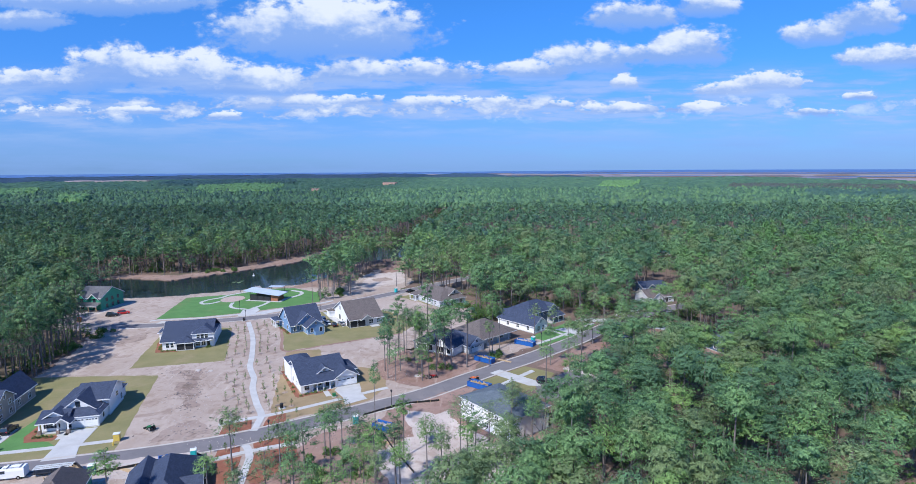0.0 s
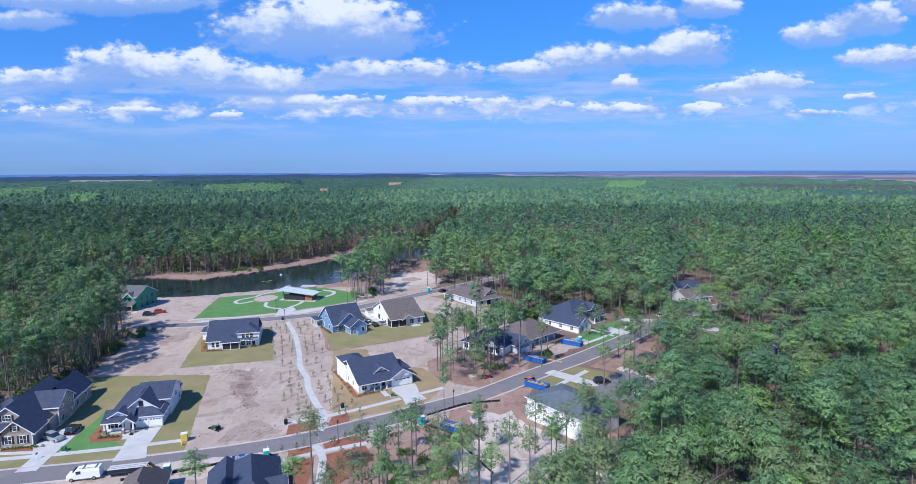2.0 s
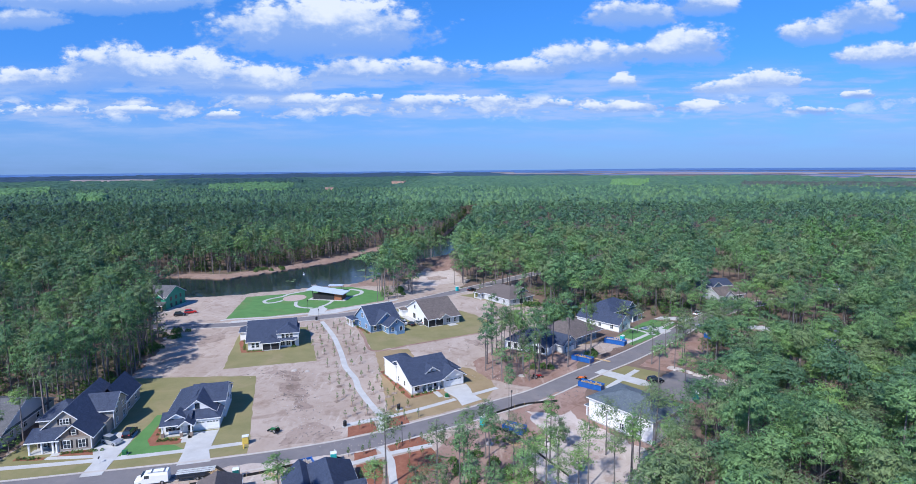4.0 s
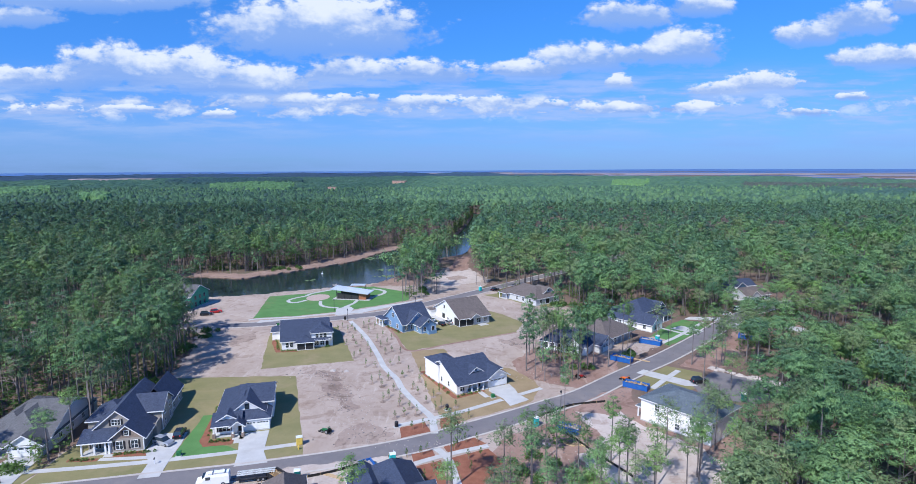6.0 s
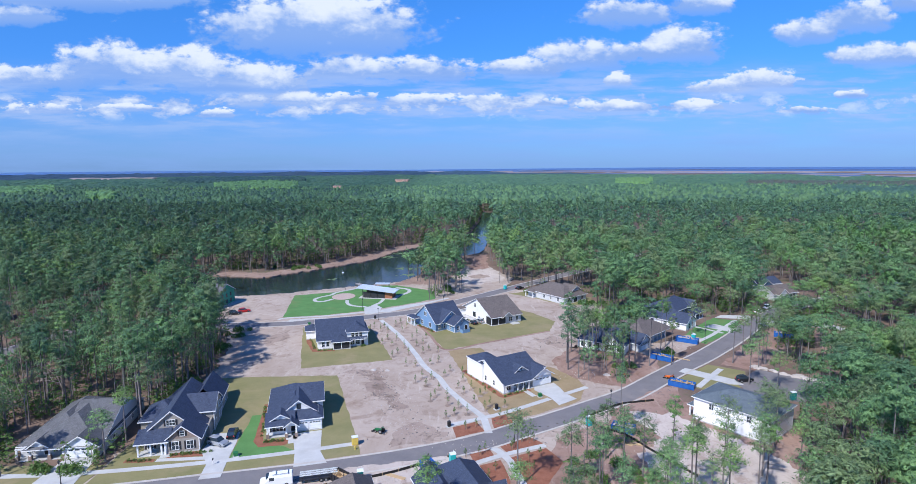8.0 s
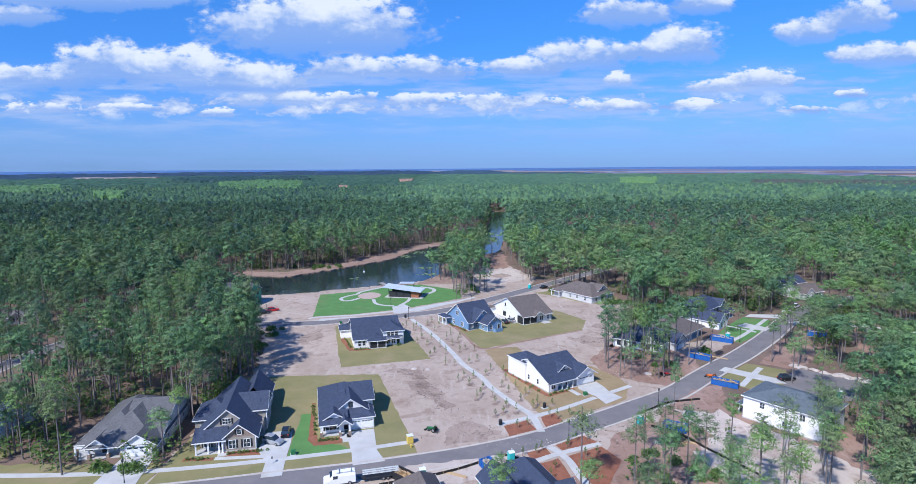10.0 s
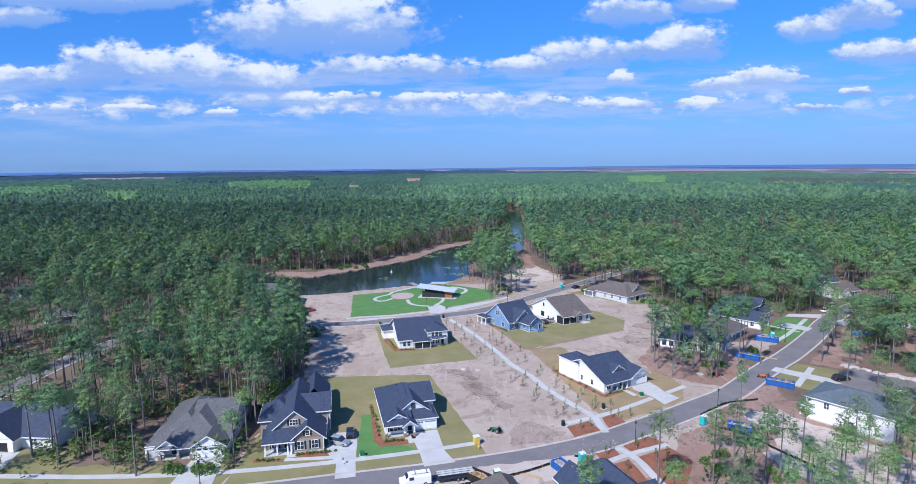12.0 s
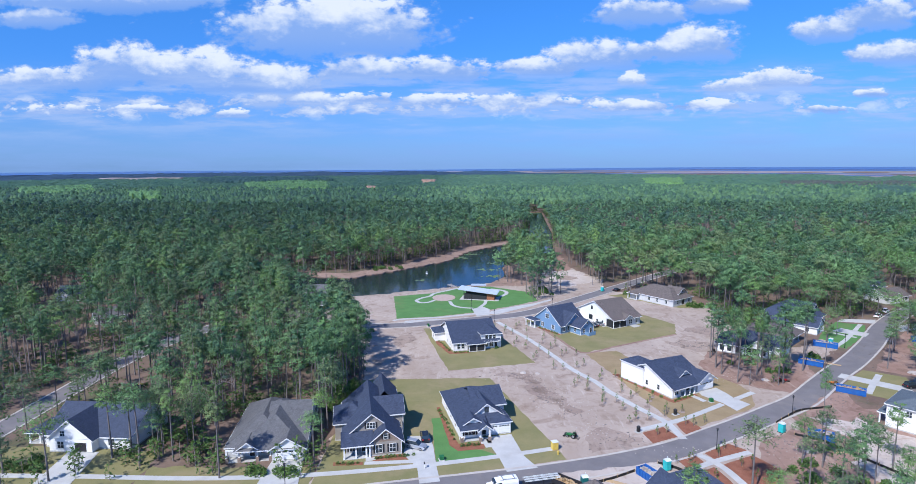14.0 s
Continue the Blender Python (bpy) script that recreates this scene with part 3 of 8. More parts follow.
xs, ys = grown(-260, 150, 4.0, 4900), grown(50, 740, 4.0, 4900)
verts = []
for y in ys:
    for x in xs:
        z = rise(x, y) if math.hypot(x + 48, y) > 3000 else 0.0
        if math.hypot(x + 48, y) > 4350:
            z -= 14.0
        if -215 < x < 0 and 250 < y < 730 and inside(x, y, POND):
            z = -2.6
        verts.append((x, y, z))
n = len(xs)
faces = [(j * n + i, j * n + i + 1, (j + 1) * n + i + 1, (j + 1) * n + i) for j in range(len(ys) - 1) for i in range(n - 1)]
me = bpy.data.meshes.new("ground")
me.from_pydata(verts, [], faces)
me.materials.append(M["forest_floor"])
tagged(new("ground", me), "brown pine-straw covered forest ground", "ground", kind="structure")

bm = bmesh.new()
big = [bm.verts.new((x, y, -0.45)) for x, y in POND]
bm.faces.new(big)
bm.normal_update()
bmesh.ops.triangulate(bm, faces=bm.faces[:], ngon_method="EAR_CLIP")
bmesh.ops.recalc_face_normals(bm, faces=bm.faces[:])
bm.faces.ensure_lookup_table()
if bm.faces[0].normal.z < 0:
    bmesh.ops.reverse_faces(bm, faces=bm.faces[:])
solid("water", bm, "water", "calm dark blue-green pond with a narrow canal", "pond", kind="structure")
sheet("bank", BANK, "bank", 0.05, "bare reddish soil bank along the pond", "bank", thick=0.8, wild=1.6)
sheet("bank", [(-96, 281), (-86, 284), (-79, 297), (-73, 312), (-74, 335), (-68, 350), (-57, 360), (-52, 350), (-56, 330), (-57, 300), (-62, 284), (-78, 283)], "bank", 0.06, "sandy soil spit beside the pond", "bank", thick=0.8, wild=1.2)

sheet("dirt_lot", CLEARING, "dirt", 0.02, "bare graded sandy soil of the building lots", "soil", wild=1.5)
sheet("dirt_lot", SITE_SOUTH, "redsoil", 0.015, "reddish bare soil of building sites", "soil", wild=1.5)


def road(name, line, half, label):
    bm = bmesh.new()
    ribbon(bm, line, half, -0.25, 0.04)
    r = solid(name, bm, "asphalt", label, "road", kind="structure")
    for s in (-1, 1):
        bm = bmesh.new()
        ribbon(bm, line, 0.28, -0.25, 0.12, s * (half + 0.27))
        solid("kerb", bm, "kerb", "pale concrete kerb along the road", "kerb", kind="structure")
    return r


road("road", FRONT_ROAD, 3.15, "grey asphalt street through the building lots")
road("road", PARK_ROAD, 3.0, "grey asphalt street past the park")
road("road", WEST_ROAD, 3.2, "grey asphalt street among the pines")


def polar(name, r0, r1, a0, a1, mat, lift, label, category, cols=60, rws=24, wave=0.0):
    vs, fs = [], []
    for j in range(rws + 1):
        for i in range(cols + 1):
            a = radians(a0 + (a1 - a0) * i / cols)
            wob = wave * noise.noise((a * 9.0, j * 0.01 + r0 * 0.01, 2.0)) * (1 if j in (0, rws) else 0)
            r = r0 + (r1 - r0) * j / rws + wob
            x, y = -48 + r * math.sin(a), r * math.cos(a)
            vs.append((x, y, rise(x, y) + lift))
    for j in range(rws):
        for i in range(cols):
            k = j * (cols + 1) + i
            fs.append((k, k + 1, k + cols + 2, k + cols + 1))
    m = bpy.data.meshes.new(name)
    m.from_pydata(vs, [], fs)
    m.materials.append(M[mat])
    return tagged(new(name, m), label, category, kind="structure")


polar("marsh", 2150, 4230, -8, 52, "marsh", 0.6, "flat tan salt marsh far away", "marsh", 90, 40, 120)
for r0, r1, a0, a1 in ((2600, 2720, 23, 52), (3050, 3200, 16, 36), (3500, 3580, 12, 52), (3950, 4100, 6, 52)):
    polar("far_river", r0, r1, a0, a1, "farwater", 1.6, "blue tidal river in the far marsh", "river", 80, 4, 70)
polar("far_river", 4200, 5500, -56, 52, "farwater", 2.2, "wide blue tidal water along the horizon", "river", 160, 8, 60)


# ---------------------------------------------------------------- lawns, paths, beds
def path_(name, pts, half, mat, top, label, category="path", step=1.5):
    bm = bmesh.new()
    ribbon(bm, smooth_line(pts, step), half, top - 0.25, top)
    return solid(name, bm, mat, label, category, kind="structure")


sheet("lawn", [(-126, 158), (-107, 159.3), (-89.5, 159.6), (-77.2, 121), (-75.6, 114.8), (-87.6, 111.7), (-103.6, 108.3), (-126, 103.6)], "drygrass", 0.04, "olive dormant turf round two houses", "lawn", wild=0.25)
sheet("lawn", [(-104.5, 133.6), (-101.6, 134.2), (-98.9, 119.3), (-92.5, 118.2), (-89.3, 116.3), (-102.3, 113.2)], "lawn", 0.06, "fresh green turf beside a driveway", "lawn", wild=0.3)
sheet("lawn", [(-101.5, 165.5), (-74.8, 172.3), (-87.5, 210), (-112, 209)], "drygrass", 0.045, "olive turf round the two-storey white house", "lawn", wild=0.3)
sheet("lawn", [(-73, 219.5), (-58.3, 181.3), (-36.4, 193), (-21.5, 201), (-17, 214), (-26, 229), (-42, 244), (-56, 236)], "drygrass", 0.045, "olive turf behind the blue house", "lawn", wild=0.5)
sheet("lawn", [(-58, 180.5), (-47, 183.5), (-43, 169), (-27, 165), (-21.5, 155), (-20.5, 149), (-24.2, 140.6), (-33.8, 134.4), (-44, 129), (-47.5, 133)], "tangrass", 0.05, "tan dormant turf round the white house", "lawn", wild=0.4)
sheet("lawn", [(-123.5, 222.5), (-129.3, 260.6), (-112, 267), (-99, 280), (-84, 281.5), (-65, 268), (-64, 252), (-78, 241.5), (-93, 231.5), (-107, 226)], "lawn", 0.05, "bright green park lawn beside the pond", "lawn", wild=0.3)
sheet("lawn", [(28, 185), (44, 200), (53, 212), (45, 217), (31, 203), (24, 194)], "lawn", 0.03, "green front gardens along the street", "lawn", wild=0.4)
sheet("lawn", [(4, 152), (10, 157.5), (20, 166), (28, 160), (24, 150), (14, 144)], "drygrass", 0.035, "olive front turf", "lawn", wild=0.4)
sheet("lawn", [(-160, 103.5), (-126.5, 103.8), (-126.5, 112), (-160, 112)], "drygrass", 0.035, "patchy turf verge under pines", "lawn", wild=0.8)
sheet("lawn", [(-200, 103), (-160.5, 103.5), (-160.5, 118), (-196, 120)], "drygrass", 0.03, "patchy turf in front of a house", "lawn", wild=0.8)
sheet("lawn", [(-30, 262), (-6, 238), (4, 240), (6, 252), (-14, 268)], "drygrass", 0.03, "patchy turf round the long house", "lawn", wild=0.8)
sheet("sandy_ground", [(-66, 284), (-62, 262), (-46, 266), (-30, 276), (-24, 296), (-34, 330), (-40, 345), (-50, 330), (-56, 305)], "dirt", 0.05, "churned pale soil by the pines", "soil", wild=1.5)
sheet("sandy_ground", [(-54, 316), (-50, 283), (-44, 280), (-36, 288), (-29, 292), (-30, 308), (-33, 326), (-44, 322)], "sand", 0.075, "heap of bright white sand", "sand", wild=1.6)
sheet("debris_soil", [(-47, 304), (-41, 309), (-36, 304), (-40, 297), (-46, 298)], "debris", 0.085, "dark brush and scraped soil on the sand", "soil", wild=1.4, step=0.9)
sheet("sandy_ground", [(-47, 318), (-46, 334), (-42, 366), (-37, 376), (-33, 374), (-35, 350), (-35, 330), (-38, 320)], "redsoil", 0.07, "brown soil track into the wood", "soil", wild=1.0)
sheet("sandy_ground", [(-14, 134), (-6, 137), (0, 128), (8, 117), (14, 104), (4, 92), (-14, 100), (-18, 112), (-10, 122)], "sand", 0.05, "white sand of a cleared lot", "sand", wild=1.6)
sheet("sandy_ground", [(-80, 108.5), (-62, 113), (-56, 114.5), (-58, 106), (-82, 100)], "sand", 0.045, "pale trampled site sand", "sand", wild=0.8)
sheet("sandy_ground", [(2, 178), (8, 170), (30, 190), (26, 196), (14, 186), (6, 188)], "dirt", 0.045, "churned soil in front of new houses", "soil", wild=0.8)
sheet("parking_pad", [(22.6, 152.6), (32, 161), (38, 157.5), (45, 149.5), (44, 143), (32, 138.5), (20.8, 142), (21.2, 149.6)], "asphalt", 0.06, "grey gravel pad behind the new house", "gravel pad", wild=0.5)
sheet("sandy_ground", [(-40, 104), (-33.5, 121), (-22, 128.5), (-17, 122), (-22, 108), (-30, 98)], "redsoil", 0.05, "red-brown disturbed soil beside the street", "soil", wild=0.8)
sheet("sandy_ground", [(-12, 139), (-2, 147.5), (4, 150), (2, 140), (-6, 132.5), (-14, 134.5)], "redsoil", 0.055, "red-brown disturbed soil of a building site", "soil", wild=0.6)
sheet("sandy_ground", [(60, 166), (90, 172), (96, 200), (84, 212), (66, 200)], "redsoil", 0.025, "leafy brown soil among houses", "soil", wild=1.2)
sheet("driveway", [(58, 209), (70, 214), (84, 206), (88, 200), (84, 198), (72, 207), (60, 204)], "concrete", 0.09, "pale concrete drive among trees", "driveway", wild=0.3)
sheet("sandy_ground", [(24, 166), (32, 160), (60, 186), (62, 204), (46, 190)], "redsoil", 0.03, "red-brown cleared lot", "soil", wild=1.0)
sheet("sandy_ground", [(-170, 216), (-140, 216), (-136, 262), (-150, 262), (-172, 240)], "dirt", 0.035, "pale driven soil round the green house", "soil", wild=1.2)
sheet("sandy_ground", [(-168, 232), (-153, 232), (-149, 252), (-152, 254), (-156, 236), (-167, 236)], "sand", 0.05, "bright sand beside the green house", "sand", wild=0.8)

sheet("sandy_ground", [(-90.5, 161.5), (-86.6, 158.8), (-80.6, 137), (-76.6, 123), (-75.8, 124), (-78.4, 137), (-84, 156.5), (-84.5, 161)], "dirt", 0.035, "pale dusty soil strip beside a lawn", "soil", wild=0.5, step=1.0)
for pts in ([(-90, 160.5), (-84, 165), (-79, 163.5), (-75, 156), (-78, 155), (-83, 160)], [(-80, 154), (-76, 155), (-71.5, 147), (-67.5, 138), (-70, 136), (-74, 143), (-78.5, 148)], [(-69, 126), (-64, 130), (-57, 124), (-62, 119.5), (-70, 117.5)], [(-28, 190), (-22, 196), (-14, 192), (-12, 184), (-20, 182)], [(-18, 206), (-10, 212), (-4, 206), (-10, 200)],
            [(-122, 196), (-116, 204), (-113, 196), (-118, 186)]):
    sheet("debris_soil", pts, "debris", 0.03, "scraped dark soil with wood scraps", "soil", wild=1.1, step=0.9)

path_("soil_strip", [(-71.5, 217), (-64.5, 198), (-58.6, 181.6), (-47, 187.4), (-36.4, 193.2), (-21.5, 201.2)], 0.5, "redsoil", 0.06, "brown soil strip edging a lawn", "soil")
sheet("sandy_ground", [(-26, 170), (-24, 156), (-9, 149), (3, 159), (8, 172), (2, 185), (-8, 190), (-18, 183)], "redsoil", 0.03, "red-brown soil under tall pines", "soil", wild=1.2)
# beds
BED = "reddish pine-straw mulch bed"
for k, pts in enumerate((
        [(-102.8, 140.1), (-100.2, 128.2), (-97.9, 121.3), (-92.4, 122.1), (-92.2, 119.4), (-97.9, 118.2), (-99.8, 120.8), (-103.6, 140)],
        [(-116.1, 115.6), (-107.4, 117.3), (-106.4, 115.1), (-115.2, 114.1)], [(-123.4, 113.4), (-117.4, 113.7), (-117.2, 112.5), (-123.2, 112.2)],
        [(-56.4, 126.5), (-50.8, 129.4), (-49.2, 124.6), (-55.6, 121.7)], [(-47.2, 131.0), (-43.6, 133.0), (-42.2, 128.2), (-46.9, 125.6)],
        [(-52.9, 115.0), (-48.9, 116.9), (-47.5, 113.0), (-52.2, 110.7)], [(-46.4, 118.0), (-39.6, 121.8), (-36.8, 118.4), (-45.0, 114.8)],
        [(-44.4, 112.8), (-36.6, 116.6), (-34.0, 111.0), (-40.0, 100), (-42.9, 104)], [(-51.5, 109.6), (-46.6, 112.0), (-45.4, 104), (-46, 98), (-51, 98)],
        [(-54.0, 162.5), (-52.2, 163.0), (-43.2, 144.4), (-36.0, 148.8), (-35.4, 147.4), (-43.4, 142.6), (-44.4, 143.6)],
        [(-107.2, 196.5), (-104.6, 192.6), (-100.6, 182.0), (-94.8, 182.6), (-94.6, 181.2), (-101.6, 180.4), (-106.2, 191)],
        [(-72.2, 213.5), (-63.4, 200.8), (-62.0, 201.0), (-70.8, 214)])):
    sheet("mulch_bed", pts, "straw", 0.085, BED, "mulch bed", wild=0.12, step=0.8)

# paving
sheet("driveway", [(-92.2, 124.2), (-86.1, 125.8), (-84.2, 116.2), (-81.9, 111.6), (-88.2, 110.0), (-89.4, 115.4)], "concrete", 0.10, "pale concrete driveway to a double garage", "driveway")
sheet("driveway", [(-109.4, 124.6), (-104.4, 125.2), (-103.3, 120), (-102.3, 112.4), (-101.3, 106.6), (-105.2, 105.8), (-106.1, 111.7), (-109.4, 116.6)], "concrete", 0.10, "pale concrete driveway with two parked cars", "driveway")
sheet("driveway", [(-136.2, 114.8), (-130.0, 115.4), (-128.0, 103.4), (-136.2, 103.0)], "concrete", 0.10, "pale concrete driveway among pines", "driveway")
sheet("driveway", [(-181.0, 118.0), (-174.4, 117.6), (-171.5, 102.4), (-179.0, 102.4)], "concrete", 0.10, "pale concrete driveway in front of a gable", "driveway")
sheet("driveway", [(-34.4, 149.6), (-28.6, 152.6), (-27.4, 148.6), (-26.9, 145.4), (-24.6, 141.8), (-29.8, 138.0), (-31.2, 142.6), (-34.6, 147.6)], "concrete", 0.10, "wide pale concrete driveway", "driveway")
sheet("driveway", [(9.0, 160.2), (12.0, 163.0), (22.4, 153.4), (22.6, 150.0), (19.2, 150.4)], "concrete", 0.10, "new concrete driveway crossing a sidewalk", "driveway")
path_("sidewalk", [(9.6, 148.6), (15.4, 155.0), (22.0, 162.0)], 0.8, "concrete", 0.112, "pale concrete sidewalk crossing the driveway", "sidewalk")
sheet("driveway", [(36.0, 205.0), (41.5, 208.5), (47.0, 201.5), (43.2, 198.0)], "concrete", 0.10, "pale concrete driveway", "driveway")
sheet("driveway", [(46.0, 217.5), (50.0, 221.0), (62.0, 219.5), (58.0, 214.5)], "concrete", 0.10, "pale concrete driveway", "driveway")
sheet("driveway", [(-52.5, 222.0), (-45.0, 210.5), (-41.8, 212.6), (-46.6, 222.0), (-53.0, 230.5), (-58.0, 233.0)], "concrete", 0.09, "concrete parking court between houses", "driveway")
path_("sidewalk", [(-300, 108), (-188, 108.3), (-151, 107.5), (-128, 108.7), (-105.7, 112.3), (-88.9, 116.2), (-77.4, 119.4)], 0.75, "concrete", 0.09, "pale concrete sidewalk along the street", "sidewalk")
path_("sidewalk", [(-57.3, 127.6), (-48.5, 131.6), (-41.8, 135.2), (-31.5, 142.0)], 0.75, "concrete", 0.092, "pale concrete sidewalk beside mulch beds", "sidewalk")
path_("sidewalk", [(-27.8, 144.4), (-20.2, 149.4)], 0.75, "concrete", 0.09, "short pale concrete sidewalk", "sidewalk")
path_("sidewalk", [(-52.6, 110.3), (-45.8, 114.0), (-36.6, 117.9)], 0.7, "concrete", 0.092, "pale concrete sidewalk across the beds", "sidewalk")
path_("sidewalk", [(26, 187.4), (35, 195.5), (52, 213.5)], 0.7, "concrete", 0.09, "pale concrete sidewalk by the gardens", "sidewalk")
path_("sidewalk", [(32, 206.5), (36, 201.5), (39.4, 197)], 0.6, "concrete", 0.094, "pale concrete garden path", "path")
path_("garden_path", [(-117, 113.2), (-106.2, 114.0)], 0.6, "concrete", 0.094, "pale concrete path to the porch", "path")
path_("garden_path", [(-92.3, 120.8), (-89.6, 121.6)], 1.2, "concrete", 0.094, "pale concrete path to the porch", "path")
path_("garden_path", [(-37.0, 147.2), (-35.2, 143.6)], 0.7, "concrete", 0.094, "pale concrete path to the porch", "path")
path_("walkway", [(-48.3, 123.6), (-48.6, 127), (-49.4, 132.1), (-53.0, 139), (-57.8, 149.4), (-60.2, 157), (-64.7, 166.3), (-68.0, 177), (-72.9, 191.6), (-77.0, 202), (-84.0, 217.4)], 0.85, "concrete", 0.10, "winding pale concrete walk through the sapling avenue", "path")
path_("walkway", [(-47.9, 116.9), (-46.7, 115.4), (-44.8, 111.5), (-43.8, 106), (-42.8, 100), (-42, 90)], 0.8, "concrete", 0.10, "pale concrete walk across the street", "path")
path_("park_path", [(-124.5, 219.6), (-121, 221.8), (-107.2, 224.2), (-93.2, 229.4), (-88, 232)], 0.7, "concrete", 0.09, "pale concrete sidewalk along the park", "sidewalk")
sheet("park_path", [(-119.8, 219.2), (-108.0, 221.6), (-104.5, 221.4), (-111.6, 218.6), (-120.0, 215.6)], "concrete", 0.088, "pale concrete lay-by at the park", "path")
sheet("park_path", [(-87.5, 229.0), (-85.6, 233.6), (-75.5, 241.4), (-66.1, 247.0), (-58.6, 254.2), (-57.6, 252.8), (-68.4, 241.8), (-76.0, 235.4), (-82.5, 229.5)], "concrete", 0.088, "wide pale concrete lay-by at the park", "path")
sheet("park_path", [(-91.8, 226.4), (-93.6, 237.0), (-89.0, 241.5), (-86.2, 237.0), (-86.6, 228.0)], "concrete", 0.096, "pale concrete park entrance", "path")
path_("park_path", [(-93.0, 238.6), (-98.0, 240.0), (-101.6, 243.6), (-103.3, 250.6)], 0.75, "concrete", 0.09, "curved pale concrete park path", "path")
path_("park_path", [(-90.5, 240.0), (-88.0, 246.0), (-87.2, 252.0)], 0.75, "concrete", 0.092, "curved pale concrete park path", "path")
path_("park_path", [(-110.2, 252.9), (-113, 249.0), (-116.2, 248.6), (-118.2, 252.4), (-116.4, 257), (-112.6, 261.2), (-111.2, 266), (-106, 271.6), (-99.5, 277.4), (-92, 276.5)], 0.8, "concrete", 0.09, "looping pale concrete park path", "path", 1.0)
path_("park_path", [(-80.5, 259.5), (-77, 266), (-78, 272), (-84, 276)], 0.9, "concrete", 0.09, "curved pale concrete park path", "path", 1.0)
bm = bmesh.new()
prism(bm, [(-106.2 + 5.2 * math.cos(2 * math.pi * i / 32), 258.0 + 6.4 * math.sin(2 * math.pi * i / 32)) for i in range(32)], -0.2, 0.098)
solid("plaza", bm, "paver", "round pinkish paved plaza in the park", "plaza", kind="structure")


# ---------------------------------------------------------------- woods
rng = np.random.default_rng(11)


